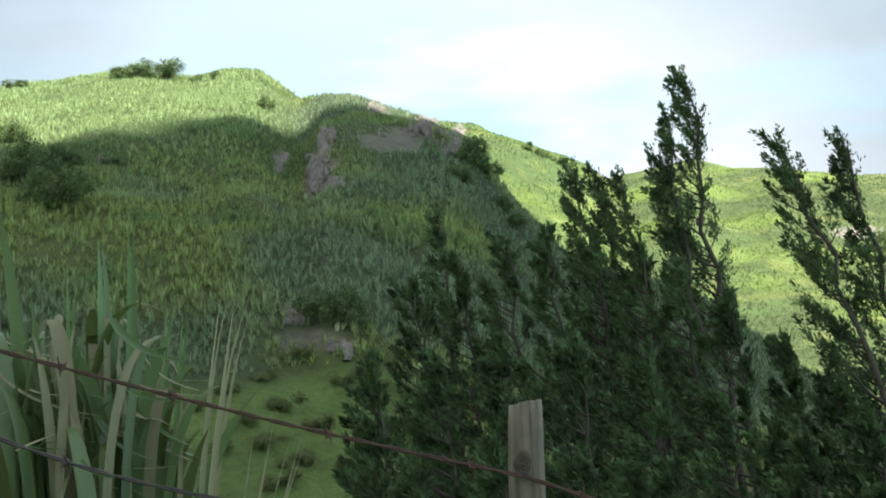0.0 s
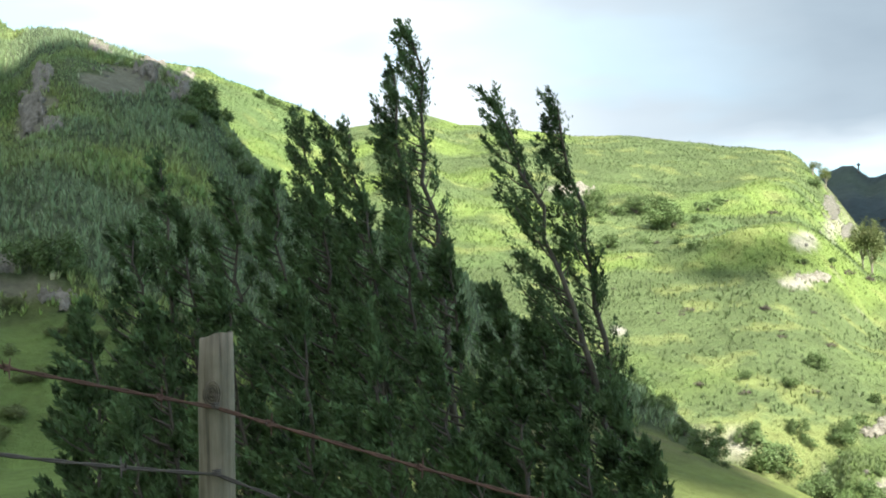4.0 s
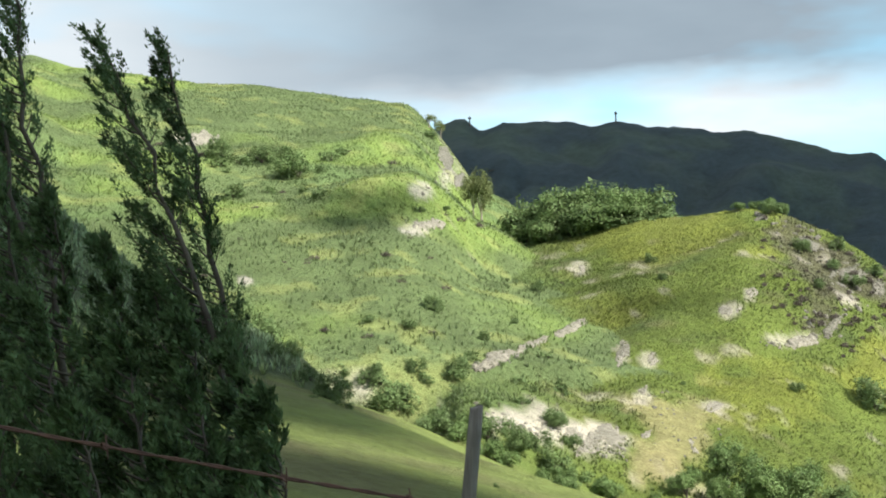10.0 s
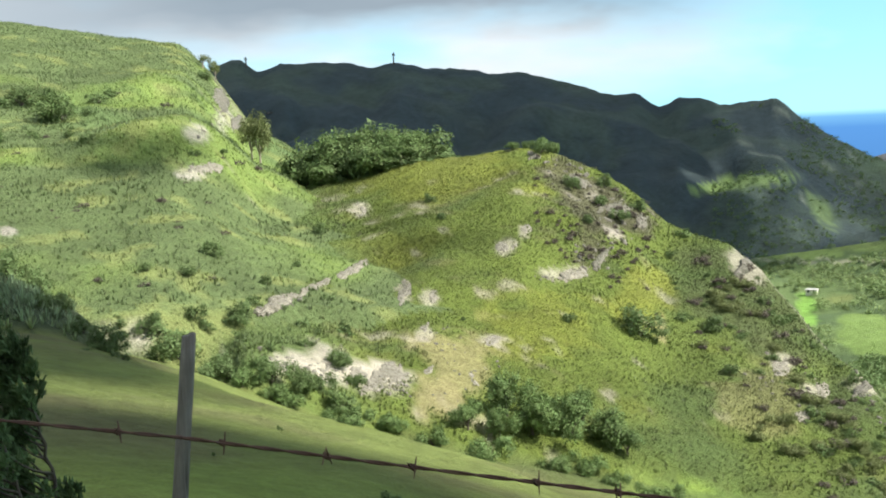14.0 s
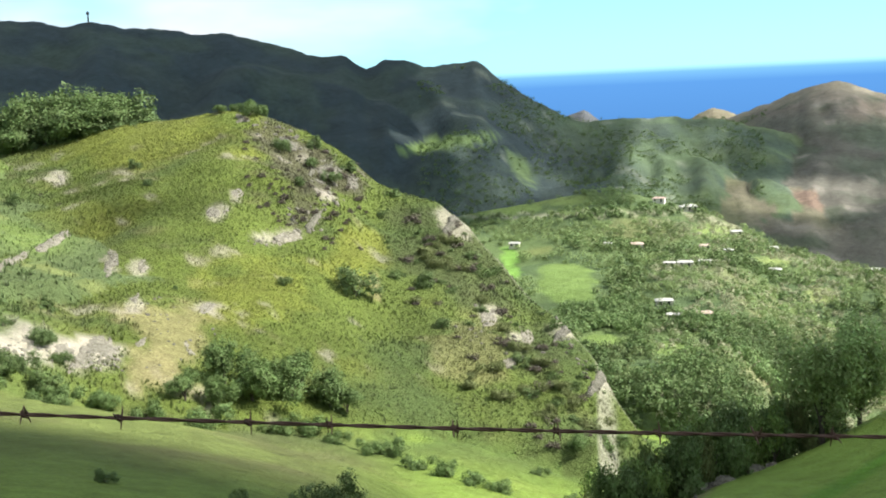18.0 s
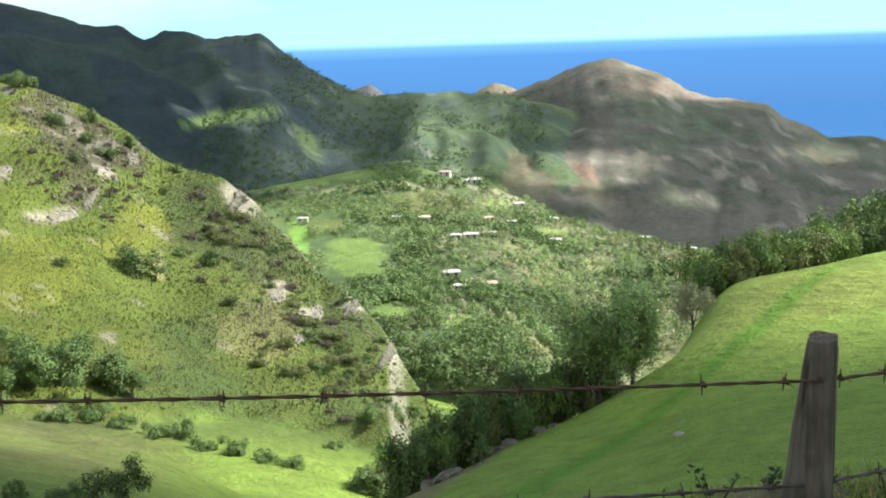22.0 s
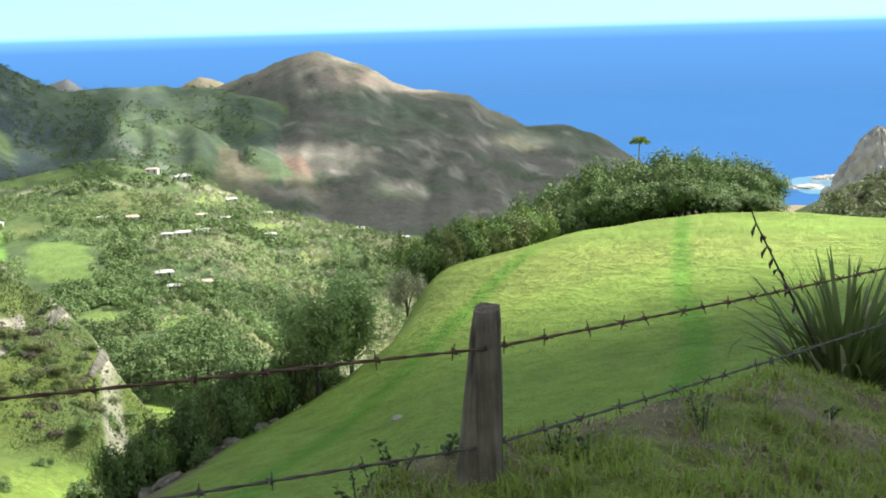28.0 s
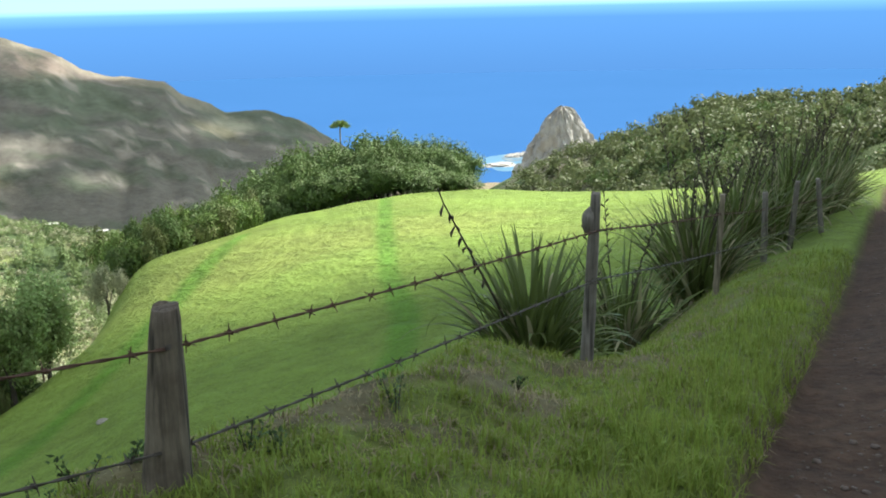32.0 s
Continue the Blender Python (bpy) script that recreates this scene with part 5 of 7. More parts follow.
def path_stones():
    """Small stones and crumbs of earth trodden into the path."""
    rng = np.random.default_rng(15)
    base = bmesh.new()
    bmesh.ops.create_icosphere(base, subdivisions=1, radius=1.0)
    ball = np.array([v.co[:] for v in base.verts])
    tri = np.array([[v.index for v in f.verts] for f in base.faces])
    base.free()
    vs, fs = [], []
    for k in range(1400):
        a, r = radians(rng.uniform(-46, -20)), 2.0 + 12 * rng.random() ** 1.6
        x, y = r * math.cos(a), r * math.sin(a)
        if along(np.array(x), np.array(y), PATH_LINE) > 0.98:
            continue
        s = 0.004 + 0.014 * rng.random() ** 3
        fs.append(tri + len(vs) * len(ball))
        vs.append(ball * (1 + 0.5 * rng.random((len(ball), 1)) - 0.25) * s * np.array([1.2, 1, 0.6]) + np.array([x, y, height(x, y)]))
    tagged(new("path_stones", raw_mesh("path_stones", np.concatenate(vs), np.concatenate(fs), OUTCROP)), "small stones and crumbs of earth on the path", "stones", kind="stuff")


path_stones()
grass_stuff()


def weed(place, size, seed):
    """A low dark sprig of stems with small leaves."""
    rng = np.random.default_rng(seed)
    root = empty("weed", place)
    stems, cs, os_ = bmesh.new(), [], []
    for s in range(3):
        turn = rng.random() * 6.28
        tip = Vector((math.cos(turn) * 0.7, math.sin(turn) * 0.7, 0.6 + 0.5 * rng.random())) * size
        line = bend((0, 0, -0.05), tip, 6, -0.08 * size)
        tube(stems, line, [0.004 - 0.0004 * k for k in range(7)], 4)
        for k in range(1, 7):
            for j in range(2):
                cs.append(tuple(line[k]))
                os_.append((math.cos(turn + j * 3), math.sin(turn + j * 3), 0.5))
    part("stem", stems, STALK, root)
    ob = new("foliage", leaf_mesh("foliage", cs, os_, 2, 0.013, 0.008, LEAF_DARK, rng))
    ob.parent = root
    return tagged(root, "dark leafy weed sprig growing under the wire", "weed", "weeds along the fence")


for k, (wx, wy) in enumerate([(3.72, 0.35), (3.74, 0.2), (3.78, 0.05), (3.7, 0.7), (3.85, -0.35), (3.8, -0.45), (4.3, -0.95), (5.2, -1.7)]):
    weed((wx, wy, height(wx, wy)), 0.10 + 0.03 * math.sin(k * 2.3), 60 + k)


# ---- trees ----
WIND = Vector((-0.72, 0.30, 0.62)).normalized()


def cypress(base, top, seed, crown_from, reach, limbs, plumes, label, bow=0.0, lee=1.0, leaves=26, leaf=0.028, plume=0.42):
    """A wind-bent cypress: thin trunk, limbs that stream to leeward and upward, each ending in pointed plumes of scale leaves."""
    rng = np.random.default_rng(seed)
    base, top = Vector(base), Vector(top)
    root = empty("cypress_tree", base)
    rel = top - base
    tall = rel.length
    line = [rel * (k / 16) + Vector((bow, 0, 0)) * math.sin(math.pi * k / 16) + Vector((rng.normal(), rng.normal(), 0)) * 0.006 * tall * (0 < k < 16) for k in range(17)]
    wood = bmesh.new()
    tube(wood, line, [tall * 0.0085 * (1 - 0.92 * k / 16) + 0.009 for k in range(17)], 8, wobble=0.12)
    cs, os_ = [], []
    down = math.atan2(WIND.y, WIND.x)

    def spray(p, d, ln):
        """Leaves along one pointed plume, thick in its lower half."""
        for k in range(leaves):
            u = rng.random() ** 0.8
            thick = 0.17 * ln * (1 - u) ** 0.7 * min(1.0, u * 5 + 0.3)
            q = p + d * ln * u + Vector(rng.normal(size=3) * thick)
            cs.append(tuple(q))
            os_.append(tuple((d + Vector(rng.normal(size=3) * 0.35)).normalized()))

    for k in range(limbs):
        u = crown_from + (1 - crown_from) * (k + rng.random()) / limbs
        j = min(int(u * 16), 15)
        p = line[j].lerp(line[j + 1], u * 16 - j)
        leeward = rng.random() < 0.72
        t = down + rng.normal() * (0.75 if leeward else 0.5) + (0 if leeward else math.pi * (0.6 + 0.8 * rng.random()))
        d = (Vector((math.cos(t), math.sin(t), 0.55 + 0.35 * rng.random())) + WIND * 0.45 * lee).normalized()
        v = (u - crown_from) / (1 - crown_from)
        ln = reach * (0.10 + 0.95 * (1 - v) ** 0.85 * min(1.0, 0.55 + v * 3)) * (0.35 + 0.75 * rng.random()) * (1.0 if leeward else 0.45)
        bl = bend(p, p + d * ln, 5, 0.10 * ln)
        tube(wood, bl, [0.020 * ln ** 0.5 * (1 - 0.8 * s / 5) + 0.003 for s in range(6)], 4)
        many = max(int(plumes * (0.3 + ln / reach)), 2)
        for s in range(many):
            w = 0.4 + 0.6 * (s + rng.random()) / many
            q = p + d * ln * w - Vector((0, 0, 0.10 * ln * math.sin(math.pi * w)))
            o = (d * 0.5 + WIND * 0.55 + Vector((0, 0, 0.35)) + Vector(rng.normal(size=3) * 0.24)).normalized()
            spray(q, o, plume * (0.6 + 0.7 * rng.random()) * (0.55 + 0.45 * (1 - v)))
    for s in range(9):
        p = line[14].lerp(line[16], s / 9)
        spray(p, (rel.normalized() * 0.9 + WIND * 0.3 + Vector(rng.normal(size=3) * 0.16)).normalized(), plume * 0.8)
    part("trunk", wood, BARK, root, smooth=True)
    ob = new("crown", leaf_mesh("crown", cs, os_, 1, leaf, 0.004, LEAF_DARK, rng, 2.6, 0.75))
    ob.parent = root
    return tagged(root, label, "tree", "wind-bent cypress trees")


def at(az, el, r):
    return (r * math.cos(radians(az)), r * math.sin(radians(az)), r * math.tan(radians(el)))


def footing(az, r):
    return tuple(spot(az, r, -0.1))


TALL = "tall dark cypress bent by the wind, thin at the top"
MASS = "dense dark green cypress leaning with the wind"
cypress(footing(75.2, 18.5), at(77.7, 11.7, 18.5), 1, 0.36, 1.7, 64, 6, TALL, bow=0.10, leaves=74, leaf=0.027, plume=0.62)
cypress(footing(74.9, 18.4), at(78.6, 9.9, 18.3), 8, 0.72, 0.5, 18, 5, TALL, bow=-0.10, leaves=70, leaf=0.027, plume=0.5)
cypress(footing(66.3, 15.0), at(73.3, 8.13, 15.0), 2, 0.24, 1.5, 56, 6, TALL, bow=0.26, leaves=66, leaf=0.024, plume=0.54)
cypress(footing(66.6, 15.3), at(70.2, 7.95, 15.3), 3, 0.24, 1.2, 52, 6, TALL, bow=0.12, leaves=66, leaf=0.024, plume=0.54)
cypress(footing(79.5, 19.5), at(83.5, 7.35, 19.5), 4, 0.3, 1.35, 46, 6, TALL, leaves=60, leaf=0.028, plume=0.6)
cypress(footing(78.2, 19.2), at(82.1, 7.1, 19.2), 5, 0.3, 1.2, 46, 6, TALL, leaves=60, leaf=0.028, plume=0.6)
cypress(footing(77.5, 19.0), at(81.0, 6.8, 19.0), 7, 0.3, 1.35, 46, 6, TALL, leaves=60, leaf=0.028, plume=0.6)
cypress(footing(89.2, 20.0), at(90.6, 5.4, 20.0), 6, 0.12, 1.4, 70, 7, MASS, leaves=24, leaf=0.038, plume=0.5)
for k, (az, el, r) in enumerate([(94.4, -2.2, 16.5), (92.0, 1.7, 18.5), (89.6, 2.8, 19.0), (87.1, 3.6, 18.5), (85.0, 4.1, 18.0), (82.6, 4.0, 18.0), (80.2, 3.3, 17.5), (78.4, 2.2, 17.0), (76.0, 0.4, 16.5),
                                 (73.4, -2.0, 15.5), (71.4, -4.0, 15.0), (69.8, -5.6, 14.5), (67.6, -7.6, 14.0), (66.0, -10.2, 13.5), (94.6, -5.5, 14.0), (91.0, -2.4, 14.5), (87.6, -1.4, 14.5), (84.0, -1.6, 14.0), (80.4, -2.4, 13.5),
                                 (76.8, -4.4, 13.0), (73.0, -6.6, 12.5), (69.6, -9.0, 12.2), (92.6, -7.0, 12.0), (88.4, -6.6, 11.5), (84.0, -7.2, 11.2), (79.6, -8.0, 11.0), (75.2, -9.6, 10.8), (70.8, -11.6, 10.6), (67.0, -13.5, 10.5)]):
    foot = Vector(footing(az - 1.8, r))
    top = Vector(at(az, el, r))
    tall = max((top - foot).length, 1.3)
    cypress(foot, top, 100 + k, 0.05, 0.55 + 0.24 * tall, int(16 + 6.6 * tall), 5, MASS, leaves=48, leaf=0.040 if r > 13 else 0.032, plume=0.42 if r > 13 else 0.33)


def crown_points(rng, count, shape=(1, 1, 1), lumps=7, lift=0.0, low=0.45):
    """Points over a lumpy crown: several overlapping rounded masses, with their outward ways."""
    cs, os_ = [], []
    mids = [np.array([rng.normal() * 0.42, rng.normal() * 0.42, low + rng.random() * (1.0 - low)]) for _ in range(lumps)]
    for k in range(count):
        m = mids[k % lumps]
        d = rng.normal(size=3)
        d /= np.linalg.norm(d)
        rad = 0.42 * (0.55 + 0.5 * rng.random())
        p = m + d * rad
        if p[2] < 0.02:
            p[2] = abs(p[2]) * 0.5
        cs.append(p * shape + np.array([0, 0, lift]))
        os_.append(d)
    return np.array(cs), np.array(os_)


def bush_kind(kind, mat, seed, shape, count=210, leaves=20, size=0.036, trunk=0.0, lumps=7, bark=None):
    """A bush or small tree of unit size as a prototype: short stem, limbs, leafy crown."""
    rng = np.random.default_rng(seed)
    root = empty(kind, (0, 0, -5000))
    bm = bmesh.new()
    tall = trunk + shape[2] * 0.6
    tube(bm, bend((0, 0, -0.08), (0.05, 0.03, tall), 4), [0.05 * shape[2], 0.04, 0.03, 0.02, 0.01], 6)
    for k in range(5):
        t = k * 1.3 + rng.random()
        tube(bm, bend((0, 0, trunk + 0.05), (math.cos(t) * 0.45 * shape[0], math.sin(t) * 0.45 * shape[1], trunk + 0.65 * shape[2]), 3, -0.06), [0.025, 0.018, 0.012, 0.006], 4)
    part("trunk", bm, bark or BARK, root)
    cs, os_ = crown_points(rng, count, shape, lumps, trunk, 0.45 if trunk else 0.22)
    ob = new("crown", leaf_mesh("crown", cs, os_, leaves, size, 0.05, mat, rng, 1.5, 0.45, 1.15))
    ob.parent = root
    return root


PROTO = {
    "round": [bush_kind("bush", LEAF_MID, 201 + k, (0.62, 0.62, 0.62)) for k in range(3)],
    "dark": [bush_kind("bush", LEAF_BUSH, 211 + k, (0.65, 0.65, 0.7)) for k in range(3)],
    "light": [bush_kind("bush", LEAF_LIGHT, 221 + k, (0.65, 0.65, 0.65)) for k in range(2)],
    "olive": [bush_kind("bush", LEAF_OLIVE, 231 + k, (0.7, 0.7, 0.5)) for k in range(3)],
    "pale": [bush_kind("tree", LEAF_PALE, 241 + k, (0.55, 0.55, 0.75), 190, 22, 0.030) for k in range(2)],
    "tree": [bush_kind("tree", LEAF_MID, 251 + k, (0.6, 0.6, 0.75), 280, 24, 0.031, 0.15, 11) for k in range(3)],
    "tall": [bush_kind("tree", LEAF_EDGE, 261 + k, (0.42, 0.42, 0.95), 280, 24, 0.031, 0.1, 11) for k in range(2)],
    "thin": [bush_kind("tree", LEAF_OLIVE, 271 + k, (0.5, 0.5, 0.8), 130, 20, 0.034, 0.3, 6, PALE_BARK) for k in range(2)],
}
PROTO["far"] = [bush_kind("bush", LEAF_BUSH, 281 + k, (0.65, 0.65, 0.6), 80, 8, 0.066, 0.0, 6) for k in range(3)]
PROTO["far_olive"] = [bush_kind("bush", LEAF_OLIVE, 286 + k, (0.68, 0.68, 0.5), 80, 8, 0.066, 0.0, 6) for k in range(3)]
dice = random.Random(9)


def plant(kind, place, width, label, category, group, tall=1.0, sink=0.06):
    proto = dice.choice(PROTO[kind])
    s = width * (0.92 + 0.16 * dice.random()) / 1.25
    m = Matrix.Translation(Vector(place) - Vector((0, 0, sink * width))) @ Matrix.Rotation(dice.random() * 6.28, 4, "Z")
    ob = copy_thing(proto, m)
    ob.scale = (s, s * (0.9 + 0.2 * dice.random()), s * tall * (0.9 + 0.25 * dice.random()))
    return tagged(ob, label, category, group)


def along_sight(rows, kind, label, category, group, tall=1.0, start=12.0, drop=0.0):
    """Plants things by bearing, dip of the foot and width in degrees, where the sight line meets the land."""
    for az, el, wide in rows:
        p = meet(az, el - drop, start)
        plant(kind, p, radians(wide) * Vector((p.x, p.y)).length, label, category, group, tall)


RIDGE_BUSHES = [(63.8, 1.19, 2.48), (65.7, 1.98, 1.75), (67.7, 2.19, 1.75), (67.2, 0.23, 1.46), (56.9, -6.03, 1.46), (60.3, -6.54, 0.73), (58.3, -6.89, 0.93), (51.4, -5.15, 0.93), (52.6, -6.86, 0.58), (54.3, -7.63, 0.88), (57.5, -0.91, 0.73), (56.2, -0.80, 0.53), (56.8, 3.00, 0.88)]
VALLEY_BUSHES = [(60.3, -9.62, 1.40), (58.2, -9.22, 1.23), (55.8, -9.62, 1.90), (62.4, -10.51, 2.33), (59.0, -11.19, 2.77), (56.7, -12.55, 2.48), (57.6, -9.87, 0.93), (50.6, -12.15, 1.40), (51.8, -13.35, 1.60), (50.8, -14.64, 1.90), (54.3, -12.88, 1.90), (52.5, -13.34, 1.90), (67.0, -6.69, 2.63), (65.6, -7.48, 2.33), (64.8, -8.24, 1.75), (63.6, -9.44, 1.17)]
YELLOW_BUSHES = [(45.6, -3.80, 0.76), (45.0, -4.72, 0.58), (34.7, -11.1, 2.5), (30.9, -10.88, 1.5), (50.6, -12.20, 1.23), (51.8, -10.40, 0.41), (44.0, -10.09, 0.35), (38.5, -10.33, 0.64), (30.2, -13.06, 0.82), (37.9, -3.39, 0.99), (36.7, -4.28, 0.82), (35.6, -5.17, 0.88), (37.3, -5.14, 0.70), (39.6, -1.46, 1.05), (36.4, -3.28, 0.88), (34.7, -4.61, 0.88), (50.0, -13.19, 0.70), (52.5, -11.04, 0.58)]
EDGE_SCRUB = [(30.2, -9.70, 1.75), (30.7, -9.08, 1.17), (29.0, -10.06, 1.17), (27.9, -11.87, 1.17), (29.5, -8.57, 1.17), (26.8, -13.38, 1.31), (31.5, -11.66, 0.88), (30.1, -12.92, 0.88), (26.0, -14.29, 1.46), (27.5, -15.38, 1.46), (24.8, -15.21, 1.31), (23.9, -16.41, 1.46), (25.5, -16.64, 1.46), (23.1, -17.30, 1.31), (22.2, -18.48, 1.46), (27.0, -16.86, 1.31), (28.8, -16.19, 1.17), (24.6, -17.83, 1.46)]
CLUMP_TREES = [(41.9, -15.15, 2.92), (40.5, -16.15, 2.92), (38.4, -16.35, 3.21), (36.4, -16.82, 2.92), (42.3, -16.25, 2.33), (35.5, -17.18, 2.04), (44.0, -15.78, 2.04), (37.8, -15.55, 2.33), (39.5, -15.38, 2.04)]
STREAM_BUSHES = [(50.1, -15.31, 2.04), (47.8, -15.75, 1.75), (42.8, -17.91, 2.33), (39.2, -17.86, 1.75), (37.7, -18.14, 1.75), (36.3, -18.71, 1.46), (34.5, -19.34, 1.46), (33.0, -19.54, 1.75), (31.8, -20.28, 1.46), (30.3, -20.73, 1.75), (28.9, -21.15, 1.75), (27.3, -21.61, 1.46), (25.1, -20.84, 0.88), (22.9, -19.62, 1.75), (21.3, -19.66, 2.04)]
STREAM_TREES = [(57.0, -12.23, 1.46), (55.9, -12.87, 1.75), (54.4, -13.68, 1.75), (53.3, -14.18, 1.75), (51.2, -15.15, 1.46), (52.6, -13.49, 1.17), (50.0, -13.19, 1.17), (48.3, -15.57, 1.75), (45.9, -16.51, 1.75), (54.9, -12.06, 1.46)]
PASTURE_BUSHES = [(48.2, -19.31, 1.23), (54.0, -15.18, 0.35), (57.4, -16.13, 0.29), (41.5, -21.71, 1.75), (36.3, -22.36, 2.63), (39.0, -22.03, 1.46)]
SKYLINE = [(111.1, 12.05, 1.17), (106.4, 12.72, 1.46), (105.5, 12.90, 1.75), (104.1, 12.73, 2.33), (102.5, 12.68, 0.88), (101.6, 12.90, 0.73), (85.2, 8.78, 0.88), (84.5, 8.40, 0.88), (83.5, 7.98, 0.88), (91.2, 10.61, 0.58), (90.5, 10.29, 0.58)]
SLOPE_BUSHES = [(99.2, 10.93, 1.17), (111.2, 7.30, 3.21), (109.8, 6.17, 2.92), (111.5, 8.98, 2.04), (109.3, 8.14, 1.75), (106.6, 7.99, 1.17), (95.9, -0.16, 3.21), (94.8, -0.48, 1.75), (88.1, 7.74, 2.33), (88.7, 6.88, 1.75), (87.5, 7.13, 1.46), (86.7, 5.35, 1.46), (85.9, 4.44, 1.46)]

along_sight(RIDGE_BUSHES, "dark", "dark rounded bush on the flax-covered ridge", "bush", "bushes on the long ridge", 0.8, 130)
along_sight(VALLEY_BUSHES, "dark", "dark green bush in the valley bottom", "bush", "bushes in the valley", 0.9, 86)
along_sight(YELLOW_BUSHES, "dark", "dark round bush on the yellow grass hill", "bush", "bushes on the yellow hill", 0.95, 110)
along_sight(EDGE_SCRUB, "olive", "olive scrub on the rocky shoulder of the hill", "bush", "scrub on the shoulder", 0.9, 110)
along_sight(CLUMP_TREES, "tree", "broad green tree at the foot of the hill", "tree", "trees at the hill foot", 0.9, 88)
along_sight(STREAM_BUSHES, "round", "green bush along the stream bed", "bush", "bushes along the stream", 0.9, 62)
along_sight(STREAM_TREES, "round", "green bush along the stream bed", "bush", "bushes along the stream", 1.0, 80)
along_sight(PASTURE_BUSHES, "dark", "small dark bush alone in the pasture", "bush", "bushes in the pasture", 1.0, 20)
def field_edge(az):
    """Distance of the brow where the field drops out of sight."""
    r = np.linspace(30, 95, 260)
    return float(r[np.argmax(ground_z(np.full(r.shape, az), r) / r)])


def raise_to(kind, az, r, top, wide, label, category, group):
    """Plants one on the land at a bearing and a distance so that it reaches the elevation top, wide degrees across."""
    p = spot(az, r)
    width = radians(wide) * r
    tall = max(r * math.tan(radians(top)) - p.z, 0.35 * width)
    width = max(width, tall / (2.2 if kind == "thin" else 1.6))
    proto = dice.choice(PROTO[kind])
    crown = next(c for c in proto.children if c.name.startswith("crown")).data
    co = np.empty(len(crown.vertices) * 3)
    crown.vertices.foreach_get("co", co)
    co = co.reshape(-1, 3)
    across, up = float(np.ptp(np.percentile(co[:, :2], (3, 97), axis=0), axis=0).max()), float(np.percentile(co[:, 2], 99))
    ob = copy_thing(proto, Matrix.Translation(p) @ Matrix.Rotation(dice.random() * 6.28, 4, "Z"))
    ob.scale = (width / across, width / across, 0.93 * tall / up)
    return tagged(ob, label, category, group)


# bearing, elevation of the top, width in degrees; how far before (-) or beyond (+) the brow
EDGE_TREES = [("tall", 9.3, -12.2, 3.4, 0.0), ("tall", 8.5, -13.0, 2.6, -0.4), ("tall", 10.3, -13.4, 2.4, -0.3), ("pale", 5.4, -12.3, 1.9, -2.5), ("pale", 4.8, -12.9, 1.0, -2.0)]
for kind, az, top, wide, beyond in EDGE_TREES:
    raise_to(kind, az, field_edge(az) + beyond, top, wide, "pale silvery small tree at the field edge" if kind == "pale" else "leafy green tree at the edge of the field", "tree", "trees at the field edge")
EDGE_TOP = [(23.5, -21.6), (22.5, -20.8), (20.2, -19.8), (18.3, -18.5), (16.8, -17.6), (15.4, -16.9), (13.8, -16.5), (11.3, -16.4), (10.2, -17.2)]
for k in range(26):
    az, row = 22.8 - 12.2 * (k % 13) / 12, k // 13
    raise_to(("dark", "olive", "round", "dark", "light")[k % 5], az - 0.5 * row, field_edge(az) + (0.8, 2.6)[row], float(curve(EDGE_TOP, az)) - (0.55 + 0.5 * math.sin(k * 2.1)) * (1 - row) - 0.35 * dice.random(), 2.0 + 0.9 * dice.random(), "dark bush on the steep field edge", "bush", "bushes on the field edge")
# bushes along the far brow of the field
BAND_TOP = [(4.2, -11.5), (3.8, -11.1), (2.9, -10.5), (2.2, -10.1), (1.2, -10.2), (0.2, -10.0), (-0.8, -9.8), (-1.6, -9.4)]
for k, (az, top) in enumerate(BAND_TOP):
    for row, beyond in enumerate((1.0, 5.0)):
        raise_to(("round", "light", "olive")[(k + row) % 3], az + 0.4 * row, field_edge(az) + beyond, top + 0.35 + 0.12 * math.sin(k * 2.3) - 0.25 * (1 - row), 2.2 + 0.4 * math.sin(k * 1.7), "green bush along the far field edge", "bush", "bushes behind the field")
# broadleaf trees on the saddle
SADDLE_TOP = [(52.8, -1.5), (52.2, -1.1), (51.4, -0.2), (50.4, 0.3), (49.5, 0.75), (48.6, 0.35), (47.5, 0.3), (46.2, 0.5), (45.2, -0.5), (44.5, -1.1)]
for k in range(27):
    az = 52.0 - 7.0 * (k % 9 + 0.5 * (k // 9 % 2)) / 9
    row = k // 9
    kind = ("dark", "dark", "tree", "tree", "dark")[(k * 2 + row) % 5]
    raise_to(kind, az, float(curve(HILLS["yellow_hill"]["dist"], az)) + 3 + 2.5 * row, float(curve(SADDLE_TOP, az)) - (0.9, 0.35, 0.0)[row] - 0.3 * dice.random(), 2.3 + 0.8 * dice.random(), "broad dark green tree on the saddle", "tree", "trees on the saddle")
for az, top, r in ((54.3, 1.5, 300), (54.7, 1.2, 303), (56.9, 4.3, 390), (56.3, 4.0, 390), (40.3, -0.75, 259), (41.0, -0.8, 259), (39.6, -0.6, 258), (38.9, -0.9, 256)):
    raise_to("thin" if r > 280 else "round", az, r, top, 0.7, "small tree standing alone on the ridge", "tree", "lone trees on the ridges")
